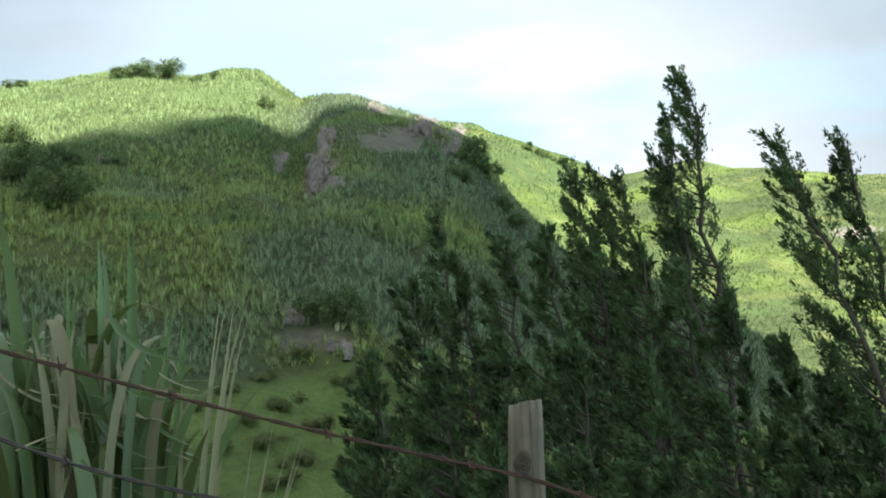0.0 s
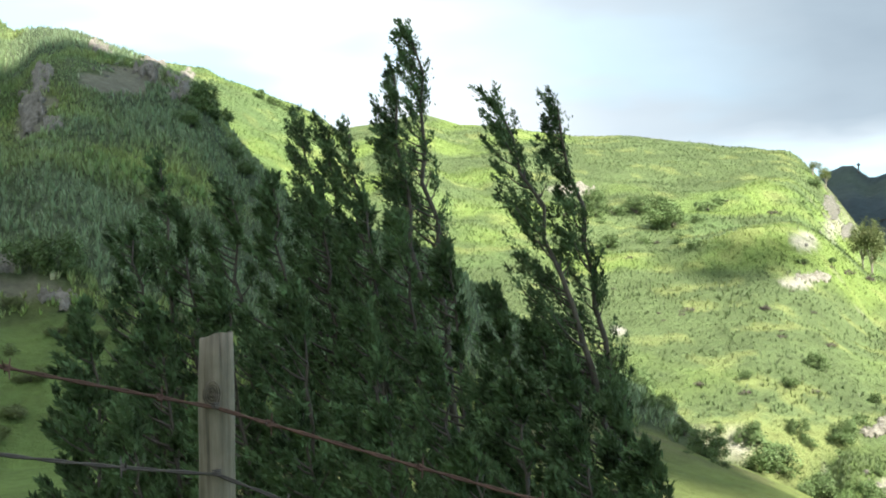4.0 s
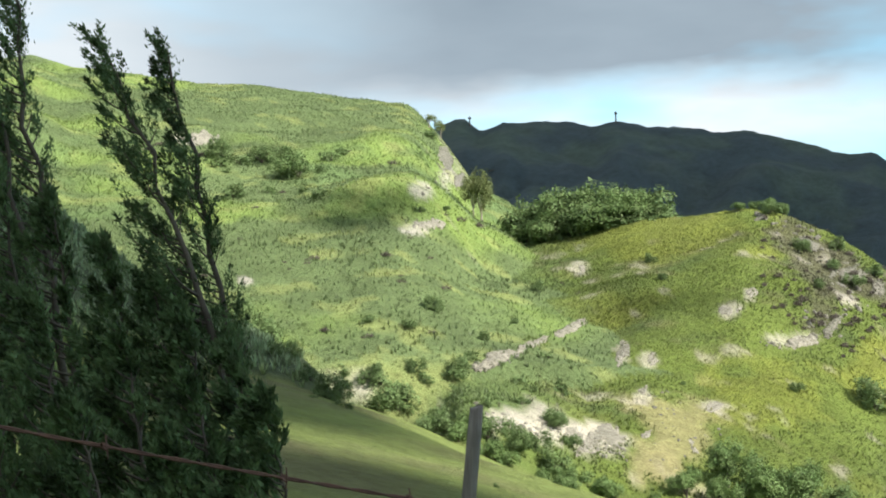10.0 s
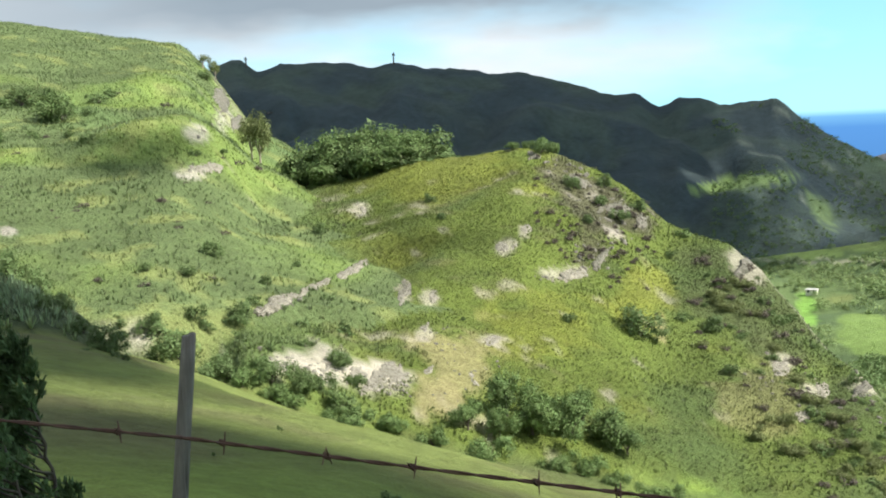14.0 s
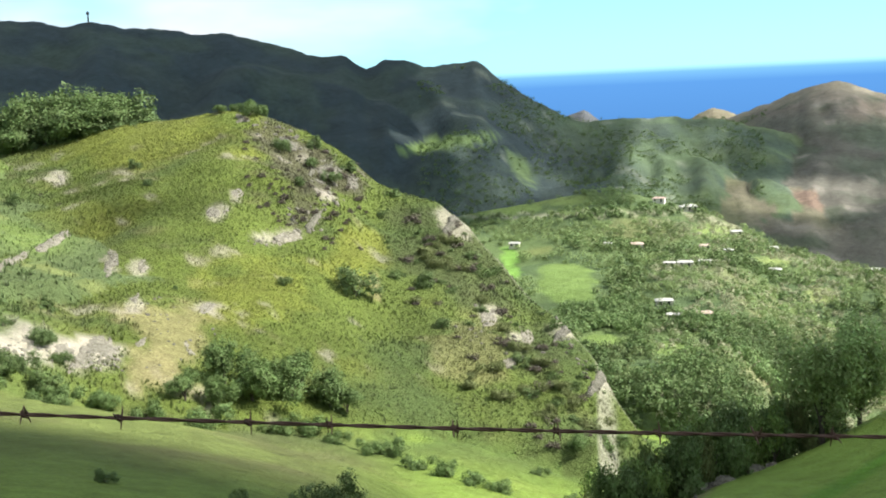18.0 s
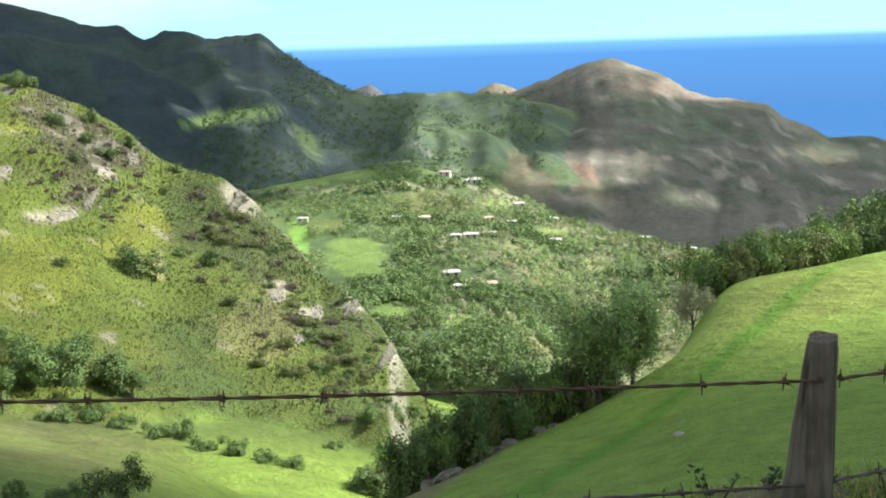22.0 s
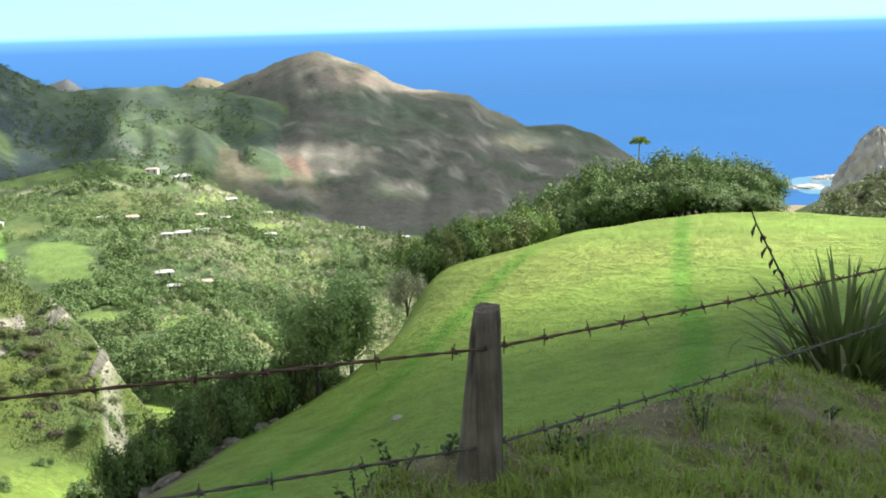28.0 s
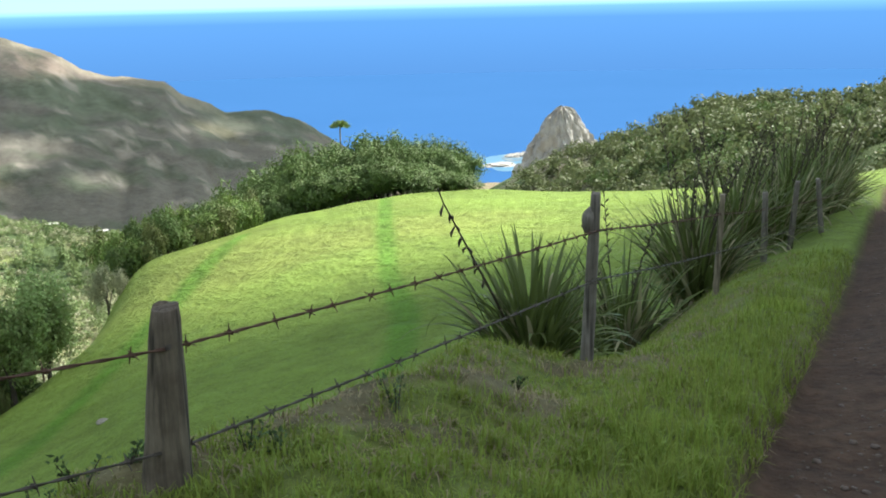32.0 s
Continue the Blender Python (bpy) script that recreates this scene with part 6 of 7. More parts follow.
MEADOW_BUSHES = [(97.5, -1.9, 1.6), (99.5, -3.0, 1.4), (101.5, -3.6, 1.5), (95.5, -3.4, 1.3), (98.6, -4.6, 1.7), (96.8, -5.6, 1.6), (100.4, -5.2, 1.3), (103.0, -4.4, 1.6), (94.6, -5.4, 1.2), (99.6, -6.4, 1.9), (97.6, -7.3, 2.0), (101.8, -6.6, 1.6), (95.2, -7.6, 1.7), (104.5, -5.8, 1.6), (93.4, -3.6, 1.2), (99.0, -8.4, 1.8), (106.0, -4.6, 1.6), (108.5, -5.0, 1.8)]
along_sight(MEADOW_BUSHES, "olive", "olive bush in the meadow below the flax slope", "bush", "bushes in the meadow", 0.9, 40)
along_sight(SKYLINE, "dark", "dark bush on the skyline of the hill", "bush", "bushes on the skyline", 0.7, 150, 0.35)
along_sight(SLOPE_BUSHES, "dark", "dark bush on the steep flax slope", "bush", "bushes on the flax slope", 0.8, 60)

# scrub scattered over the hills, thickest on the rocky shoulder and the ridge's gullies
def scatter(kind, count, az0, az1, low, high, small, large, label, group, start, lean=1.0, joined=False):
    vs, fs, total = [], [], 0
    for _ in range(count):
        az = az0 + (az1 - az0) * dice.random()
        top = float(curve(HILLS["yellow_hill"]["crest"], az)) if high is None else high
        el = top - 0.35 - low * dice.random() ** lean if high is None else low + (high - low) * dice.random()
        p = meet(az, el, start)
        wide = small + (large - small) * dice.random() ** 2
        size = radians(wide) * Vector((p.x, p.y)).length
        if not joined:
            plant(kind, p, size, label, "bush", group, 0.8)
            continue
        me = next(c for c in dice.choice(PROTO[kind]).children if c.name.startswith("crown")).data
        v, f = np.empty(len(me.vertices) * 3), np.empty(len(me.polygons) * 3, int)
        me.vertices.foreach_get("co", v), me.polygons.foreach_get("vertices", f)
        vs.append(v.reshape(-1, 3) * np.array([1, 1, 0.85]) * size / 1.25 + np.array(p) - np.array([0, 0, 0.06 * size]))
        fs.append(f.reshape(-1, 3) + total)
        total += len(me.vertices)
    if joined:
        tagged(new("scrub", raw_mesh("scrub", np.concatenate(vs), np.concatenate(fs), PROTO[kind][0].children[1].data.materials[0])), label, "bushes", kind="stuff")


scatter("far", 50, 21.5, 33, 5.0, None, 0.4, 1.2, "dark scrub bush on the rocky shoulder of the hill", "scrub on the shoulder", 110, 1.3)
scatter("far_olive", 50, 21.5, 32, 7.0, None, 0.4, 1.1, "olive scrub on the rocky shoulder of the hill", "scrub on the shoulder", 110, joined=True)
scatter("far", 75, 33.5, 40, 5.5, None, 0.3, 0.8, "dark scrub bush among the rocks of the hill", "scrub among the rocks", 110, joined=True)
scatter("far", 22, 62, 72, -0.5, 2.6, 0.4, 1.5, "dark bush in a gully of the ridge", "bushes on the long ridge", 130)
scatter("far_olive", 34, 50, 72, -8.0, 3.0, 0.25, 0.7, "small olive bushes on the flax-covered ridge", "bushes on the long ridge", 130, joined=True)
scatter("far", 24, 50, 64, -11.5, -8.6, 0.5, 1.3, "dark green bush in the valley bottom", "bushes in the valley", 86)

# wood that stands behind the crest of the field
WOOD_TOP = [(-1.4, -9.5), (-1.9, -8.4), (-3.7, -7.75), (-4.9, -7.05), (-6.9, -6.75), (-8.9, -6.45), (-11.2, -6.75), (-12.9, -6.9), (-13.6, -7.4), (-14.0, -8.2)]
for k in range(54):
    row = k // 18
    az = -1.7 - 12.0 * (k % 18 + 0.5 * (row % 2)) / 18
    raise_to("tree", az, 111 + 5.0 * row, float(curve(WOOD_TOP, az)) - (1.5, 0.6, 0.0)[row] + 0.3 * (dice.random() - 0.5), 1.9 + 0.6 * dice.random(), "dense broadleaf tree in the wood behind the field", "tree", "wood behind the field")


def lone_palm_like(place, tall):
    """A tall bare stem with a flat tuft of leaves."""
    rng = np.random.default_rng(77)
    root = empty("tree_fern", place)
    bm = bmesh.new()
    tube(bm, bend((0, 0, 0), (0.3, 0.1, tall), 8, 0, (0.15, 0.1, 0)), [0.16 - 0.01 * k for k in range(9)], 7)
    part("trunk", bm, PALE_BARK, root)
    cs = [(0.3 + math.cos(t) * q * 0.8, 0.1 + math.sin(t) * q * 0.8, tall + 0.45 * (1 - q) - 0.25) for t in np.arange(0, 6.28, 0.22) for q in (0.3, 0.65, 1.0)]
    os_ = [(math.cos(t), math.sin(t), 0.15) for t in np.arange(0, 6.28, 0.22) for q in (0.3, 0.65, 1.0)]
    ob = new("crown", leaf_mesh("crown", cs, os_, 7, 0.16, 0.12, LEAF_LIGHT, rng, 2.0, 0.6))
    ob.parent = root
    return tagged(root, "tall thin tree with a flat leafy top above the wood", "tree")


foot = spot(-7.0, 126.0)
lone_palm_like(foot, at(-7.0, -5.95, 126.0)[2] - foot.z)



# ---- rocks, houses, masts, coast ----
def rock(place, size, seed, mat, flat=0.6):
    """A rough outcrop: a broken ball with flattened faces."""
    bm = bmesh.new()
    bmesh.ops.create_icosphere(bm, subdivisions=4, radius=0.5)
    for v in bm.verts:
        p = v.co * 2.0 + Vector((seed * 3.1, seed * 1.7, 0))
        ridge = 1 - abs(noise.noise(p * 1.6)) * 2
        q = 1 + 0.5 * noise.noise(p) + 0.32 * ridge + 0.16 * noise.noise(p * 4.5) + 0.07 * noise.noise(p * 11)
        zz = v.co.z * q
        v.co = Vector((v.co.x * q, v.co.y * q, (math.floor(zz * 7) / 7 * 0.45 + zz * 0.55) * flat)) * size * 0.8
    return bm


def crag_stone(name, light, dark):
    """Weathered rock: pale faces, dark upright cracks and lichen blotches."""
    m, n = material(name)
    pos = n.add("ShaderNodeTexCoord").outputs["Object"]
    flow = n.add("ShaderNodeMapping")
    n.put(flow.inputs["Vector"], pos)
    flow.inputs["Scale"].default_value = (1.0, 1.0, 0.4)
    crack = n.noise(flow.outputs[0], 1.1, 6, 0.7)
    grit = n.noise(pos, 5.0, 5, 0.65)
    wide = n.noise(pos, 0.22, 3)
    tone = n.math("ADD", n.math("ADD", n.math("MULTIPLY", crack, 0.6), n.math("MULTIPLY", grit, 0.3)), n.math("MULTIPLY", wide, 0.25))
    col = n.mix(n.ramp(tone, [(0.42, (0, 0, 0)), (0.66, (1, 1, 1))]), (*dark, 1), (*light, 1))
    finish(n, col, 0.95, n.math("ADD", crack, n.math("MULTIPLY", grit, 0.3)), 1.0, 0.6, Specular_IOR_Level=0.1)
    return m


def sight_grid(azs, els, start):
    """Places where sight lines over a grid of bearings and elevations meet the land."""
    r = np.geomspace(start, 620, 900)
    out = np.zeros((len(azs), len(els), 3))
    for i, a in enumerate(azs):
        z = ground_z(np.full(r.shape, a), r)
        e = np.maximum.accumulate(np.degrees(np.arctan2(z, r)))
        q = r[np.clip(np.searchsorted(e, els), 0, len(r) - 1)]
        out[i] = np.stack([q * math.cos(radians(a)), q * math.sin(radians(a)), ground_z(np.full(q.shape, a), q)], 1)
    return out


def rock_face(az, el, wide, tall, seed, mat, label, tilt=0.0, start=70.0, proud=0.1, rough=1.0):
    """A bare broken rock face that breaks out of the slope: half width and half height in degrees, tilt of its long axis."""
    c, s_ = math.cos(radians(tilt)), math.sin(radians(tilt))
    reach_a, reach_e = 1.25 * max(abs(wide * c), abs(tall * s_)), 1.25 * max(abs(wide * s_), abs(tall * c))
    na, ne = int(np.clip(reach_a * 2 / 0.075, 14, 60)), int(np.clip(reach_e * 2 / 0.06, 12, 44))
    azs, els = np.linspace(az - reach_a, az + reach_a, na), np.linspace(el - reach_e, el + reach_e, ne)
    p = sight_grid(azs, els, start)
    dist = float(np.hypot(p[..., 0], p[..., 1]).mean())
    size = radians(min(wide, tall)) * dist
    da, de = (azs - az)[:, None] + 0 * els, (els - el)[None, :] + 0 * azs[:, None]
    u, v = (da * c + de * s_) / wide, (-da * s_ + de * c) / tall
    n1 = fbm(da * 10 + seed * 9.7, de * 10, 6.0, 3, seed)
    n2 = fbm(da * 10 + seed * 3.1, de * 10, 2.2, 3, seed + 7)
    n3 = np.abs(fbm(da * 14 + de * 4 + seed, de * 6, 1.6, 2, seed + 11))
    mask = 1 - np.hypot(u, v) + rough * (0.95 * n1 + 0.6 * n2)
    block = np.round((0.6 + 0.5 * n2 + 0.5 * n1) * 4) / 4 * 0.5 + (0.6 + 0.6 * n2) * 0.5 - 0.8 * np.clip(0.12 - n3, 0, 1) * 4
    push = np.where(mask > 0.12, np.clip(mask * 1.6, 0, 1) * (0.35 + block) * size * (0.13 + proud), -0.25 * size - 0.2)
    out = -p[..., :2] / np.hypot(p[..., 0], p[..., 1])[..., None] * 0.75
    p = p + np.concatenate([out, np.full(out.shape[:2] + (1,), 0.6)], -1) * push[..., None]
    home = p.reshape(-1, 3).mean(0)
    i, j = np.meshgrid(np.arange(na - 1), np.arange(ne - 1), indexing="ij")
    keep = np.maximum.reduce([push[i, j], push[i + 1, j], push[i, j + 1], push[i + 1, j + 1]]) > 0
    # one connected piece: grown from the deepest cell
    core = np.zeros_like(keep)
    core[np.unravel_index(np.argmax(np.where(keep, mask[:-1, :-1], -9)), keep.shape)] = True
    for _ in range(na + ne):
        grown = core.copy()
        grown[1:] |= core[:-1]
        grown[:-1] |= core[1:]
        grown[:, 1:] |= core[:, :-1]
        grown[:, :-1] |= core[:, 1:]
        core = grown & keep
    i, j = i[core], j[core]
    faces = np.stack([i * ne + j, i * ne + j + 1, (i + 1) * ne + j + 1, (i + 1) * ne + j], -1)
    used, faces = np.unique(faces, return_inverse=True)
    ob = new("rock_outcrop", raw_mesh("rock_outcrop", p.reshape(-1, 3)[used] - home, faces.reshape(-1, 4), mat))
    ob.location = home
    return tagged(ob, label, "rock", "rock outcrops")


PALE_ROCK = crag_stone("sunlit_pale_rock", (0.29, 0.27, 0.22), (0.10, 0.095, 0.07))
BROWN_ROCK = crag_stone("brown_crag", (0.29, 0.26, 0.225), (0.085, 0.08, 0.06))
GREY_ROCK = crag_stone("grey_crag_rock", (0.19, 0.178, 0.15), (0.05, 0.055, 0.032))
CLIFF = "long pale broken cliff in the grass slope"
BARE = "patch of bare pale rock in the yellow grass"
for k, (az, el, wide, tall, tilt) in enumerate(((53.6, -8.62, 1.7, 0.42, 159), (51.6, -7.85, 0.9, 0.22, 160), (49.7, -7.1, 1.2, 0.3, 157), (38.3, -7.95, 1.1, 0.35, 168), (36.6, -7.0, 0.9, 0.3, 130), (29.3, -7.6, 0.35, 1.0, 35), (23.4, -13.3, 0.35, 1.5, 48), (21.6, -15.8, 0.3, 1.3, 35))):
    rock_face(az, el, wide, tall, 10 + k, PALE_ROCK if k < 4 else GREY_ROCK, CLIFF, tilt, proud=0.3, rough=0.55)
for k, (az, el, wide, tall) in enumerate(((48.6, -13.0, 1.7, 0.85), (51.3, -12.1, 1.2, 0.45), (53.6, -11.8, 0.8, 0.3), (47.1, -8.5, 0.35, 0.65), (45.6, -8.9, 0.42, 0.5), (49.2, -4.0, 0.5, 0.4), (41.6, -6.3, 0.6, 0.4), (40.5, -5.4, 0.35, 0.35), (46.0, -10.4, 0.35, 0.35), (42.4, -11.2, 0.5, 0.3), (43.6, -13.2, 0.5, 0.35), (27.6, -12.6, 0.5, 0.5),
                                         (25.6, -13.6, 0.5, 0.5), (26.6, -15.0, 0.4, 0.4), (45.9, -12.6, 0.4, 0.3), (36.0, -4.5, 0.9, 0.5), (37.6, -3.0, 0.9, 0.4), (34.6, -5.2, 0.6, 0.4), (40.0, -1.6, 0.6, 0.25))):
    rock_face(az, el, wide * 0.85, tall * 0.85, 40 + k, PALE_ROCK if k < 15 else GREY_ROCK, BARE, 25 * math.sin(k * 2.1), proud=0.0, rough=1.25)
for k, (az, el, wide, tall, tilt) in enumerate(((96.2, 8.4, 0.7, 1.6, 15), (98.3, 8.4, 0.4, 0.7, 0), (95.2, 7.0, 0.6, 0.5, 20), (90.9, 9.9, 1.7, 0.6, 150), (89.2, 8.9, 1.0, 0.8, 130), (93.0, 10.9, 1.0, 0.4, 165), (98.0, 0.1, 1.1, 0.55, 0), (95.4, -1.5, 0.8, 0.6, 0), (107.2, 8.2, 0.35, 0.5, 0))):
    rock_face(az, el, wide, tall, 70 + k, BROWN_ROCK, "brown and grey crag on the steep flax slope", tilt, proud=0.3)
for k, (az, el, wide, tall, tilt) in enumerate(((57.3, -1.55, 1.0, 0.28, 0), (68.9, 3.3, 0.9, 0.3, 0), (55.3, 0.7, 0.4, 0.5, 0), (56.1, 1.9, 0.35, 0.5, 0))):
    rock_face(az, el, wide, tall, 90 + k, PALE_ROCK if k < 2 else GREY_ROCK, "small rock face on the green ridge", tilt, proud=0.2)
for k, (az, el, wide, tall) in enumerate(((15.6, -20.7, 0.8, 0.4), (13.8, -18.9, 0.7, 0.35), (16.9, -21.6, 0.7, 0.35), (14.6, -19.7, 0.6, 0.3))):
    rock_face(az, el, wide, tall, 100 + k, GREY_ROCK, "weathered rock ledge on the field's eroded edge", 150, 25.0, 0.15)

def edge_stone(place, wide, seed, mat):
    """A blocky, cracked lump of rock half sunk in the brow."""
    bm = bmesh.new()
    bmesh.ops.create_icosphere(bm, subdivisions=3, radius=1.0)
    for v in bm.verts:
        q = v.co.copy()
        n = noise.noise(q * 1.3 + Vector((seed * 3.7, 0, 0))) * 0.35 + noise.noise(q * 3.5 + Vector((0, seed * 2.9, 0))) * 0.16
        flat = max(abs(q.x), abs(q.y), abs(q.z))
        q = q / flat ** 0.55 * (1 + n)
        v.co = Vector((q.x * wide, q.y * wide * 0.7, q.z * wide * 0.5))
    ob = part("stone", bm, mat)
    ob.location = place
    ob.rotation_euler = (0.25 * math.sin(seed), 0.2 * math.cos(seed * 1.7), radians(104) + seed)
    return tagged(ob, "grey weathered stone breaking out of the steep field edge", "stone", "stones on the field edge")


for k in range(8):
    az = 12.8 + 7.0 * k / 7 + 0.25 * math.sin(k * 4.1)
    edge_stone(spot(az, field_edge(az) - 0.7 + 0.5 * math.sin(k * 2.7)), 0.28 + 0.26 * abs(math.sin(k * 1.9)), k + 1, PALE_ROCK if k % 3 else BROWN_ROCK)



def loose_rocks(name, lines, seed, label):
    """Many broken stones along bands of outcrop: (bearing, elevation) from and to, spread, count, size in degrees."""
    rng = np.random.default_rng(seed)
    bm = bmesh.new()
    bmesh.ops.create_icosphere(bm, subdivisions=2, radius=0.5)
    ball = np.array([v.co[:] for v in bm.verts])
    tri = np.array([[v.index for v in f.verts] for f in bm.faces])
    bm.free()
    vs, fs = [], []
    for (a0, e0), (a1, e1), spread, count, wide in lines:
        for k in range(count):
            u = rng.random()
            p = meet(a0 + (a1 - a0) * u + rng.normal() * spread, e0 + (e1 - e0) * u + rng.normal() * spread * 0.6, 70.0)
            w = radians(wide) * math.hypot(p.x, p.y) * (0.3 + 0.9 * rng.random() ** 2)
            q = ball * (0.7 + 0.75 * rng.random((len(ball), 1)))
            q = np.round(q * 3.2) / 3.2 * 0.55 + q * 0.45
            t = rng.random() * 3.14
            q = q * np.array([1.2, 0.8, 0.75 + 0.5 * rng.random()]) * w
            q = np.stack([q[:, 0] * math.cos(t) - q[:, 1] * math.sin(t), q[:, 0] * math.sin(t) + q[:, 1] * math.cos(t), q[:, 2]], 1)
            fs.append(tri + len(vs) * len(ball))
            vs.append(q + np.array(p) - np.array([0, 0, 0.22 * w]))
    tagged(new(name, raw_mesh(name, np.concatenate(vs), np.concatenate(fs), OUTCROP)), label, "rocks", kind="stuff")


loose_rocks("cliff_rocks", [((54.8, -9.1), (52.4, -8.5), 0.15, 26, 0.3), ((49.7, -13.2), (47.3, -13.6), 0.4, 40, 0.28), ((54.6, -11.6), (50.2, -12.6), 0.3, 40, 0.28), ((40.0, -8.1), (37.2, -7.7), 0.2, 26, 0.28), ((37.2, -7.4), (35.2, -4.6), 0.6, 50, 0.28), ((38.6, -2.6), (34.6, -5.2), 0.8, 60, 0.26)], 401, "broken pale rock of the outcrops on the hill")
loose_rocks("scree_rocks", [((24.6, -12.9), (20.9, -16.8), 0.3, 40, 0.3), ((28.5, -13.0), (25.5, -14.5), 0.8, 40, 0.26), ((46, -10), (43, -14), 0.9, 50, 0.2), ((40, -1.6), (36.8, -2.9), 0.25, 30, 0.28), ((57.3, 0.2), (55.6, 1.6), 0.2, 20, 0.26), ((91, 9.4), (93.8, 10.2), 0.35, 24, 0.3), ((96.8, 6.6), (95.6, 8.0), 0.5, 24, 0.3)], 402, "broken pale rock of the screes and crags")

stone = part("stone", rock((0, 0, 0), 0.42, 50, STONE, 0.5), STONE)
stone.location = meet(6.0, -20.32, 12.0)
tagged(stone, "small white stone lying in the green field", "stone")

PLASTER = plain("house_plaster", (0.60, 0.57, 0.50), 0.12, 0.8, 0.85)
TILE = plain("roof_sheet", (0.40, 0.30, 0.26), 0.3, 0.7, 0.7, object_vary=0.4)
ROOF_PALE = plain("pale_roof_sheet", (0.42, 0.41, 0.39), 0.2, 0.7, 0.6)
PANE = plain("dark_window", (0.03, 0.035, 0.04), 0.2, 1.0, 0.15)


def box(bm, lo, hi):
    v = [bm.verts.new((x, y, z)) for z in (lo[2], hi[2]) for x, y in ((lo[0], lo[1]), (hi[0], lo[1]), (hi[0], hi[1]), (lo[0], hi[1]))]
    for f in ((3, 2, 1, 0), (4, 5, 6, 7), (0, 1, 5, 4), (1, 2, 6, 5), (2, 3, 7, 6), (3, 0, 4, 7)):
        bm.faces.new([v[i] for i in f])


def house(place, long, deep, tall, heading, roof_mat, seed):
    root = empty("house", place)
    root.rotation_euler.z = heading
    bm = bmesh.new()
    box(bm, (-long / 2, -deep / 2, -1.5), (long / 2, deep / 2, tall))
    wall = part("wall", bm, PLASTER, root)
    bm = bmesh.new()
    e = 0.4
    rise = deep * 0.24
    ring = [(-long / 2 - e, -deep / 2 - e, tall - 0.05), (long / 2 + e, -deep / 2 - e, tall - 0.05), (long / 2 + e, deep / 2 + e, tall - 0.05), (-long / 2 - e, deep / 2 + e, tall - 0.05)]
    low = [bm.verts.new(p) for p in ring]
    mid = [bm.verts.new((p[0], p[1], p[2] + 0.15)) for p in ring]
    top = [bm.verts.new((-long / 2 + deep * 0.25, 0, tall + rise)), bm.verts.new((long / 2 - deep * 0.25, 0, tall + rise))]
    bm.faces.new(low[::-1])
    for i in range(4):
        bm.faces.new((low[i], low[(i + 1) % 4], mid[(i + 1) % 4], mid[i]))
    bm.faces.new((mid[0], mid[1], top[1], top[0])), bm.faces.new((mid[2], mid[3], top[0], top[1]))
    bm.faces.new((mid[1], mid[2], top[1])), bm.faces.new((mid[3], mid[0], top[0]))
    part("roof", bm, roof_mat, root)
    n = max(int(long / 3.2), 2)
    for k in range(n):
        x = -long / 2 + long * (k + 0.5) / n
        bm = bmesh.new()
        door = k == n // 2
        box(bm, (x - 0.55, -deep / 2 - 0.05, 0.1 if door else 0.9), (x + 0.55, -deep / 2 + 0.05, 2.1))
        part("door" if door else "window", bm, PANE, wall)
    return tagged(root, "small white-walled house with a low hipped roof in the village", "house", "houses of the village")


HOUSES = [(19.7, -9.22, 0.99), (17.2, -10.22, 1.05), (16.2, -10.16, 0.88), (18.3, -12.23, 1.23), (17.8, -12.98, 1.05), (16.3, -12.90, 1.23), (12.8, -9.42, 0.76), (8.0, -10.48, 0.93), (26.1, -9.01, 0.76),
          (17.0, -7.28, 1.2), (18.5, -6.83, 0.88), (14.6, -8.61, 0.82), (12.7, -10.56, 0.82), (5.6, -11.01, 0.76), (21.2, -9.14, 0.58), (16.2, -9.34, 0.76), (15.0, -9.57, 0.64), (20.5, -6.19, 0.58), (18.0, -10.24, 0.8)]
for k, (az, el, wide) in enumerate(HOUSES):
    p = meet(az, el, 250.0)
    w = radians(wide) * Vector((p.x, p.y)).length * 0.72
    house(p + Vector((0, 0, 0.3)), w, min(w * 0.55, 7.0), 2.3, radians(az) - 1.57 + 0.25 * math.sin(k * 3), (TILE, ROOF_PALE, ROOF_PALE, ROOF_PALE, ROOF_PALE)[k % 5], k)


def mast(az, el, tall):
    """A mast on the crest of the far mountain: pole, cross arm, small hut."""
    p = meet(az, el, 700.0)
    root = empty("mast", p)
    bm = bmesh.new()
    tube(bm, [(0, 0, -2), (0, 0, tall * 0.5), (0, 0, tall)], [1.3, 0.9, 0.5], 6)
    part("pole", bm, BARK, root)
    bm = bmesh.new()
    box(bm, (-1.6, -1.0, tall * 0.72), (1.6, 1.0, tall * 0.9))
    part("aerial", bm, BARK, root)
    return tagged(root, "thin dark mast on the mountain crest", "mast", "masts on the mountain")


mast(54.75, 3.55, 13.0)
mast(47.15, 3.45, 15.0)


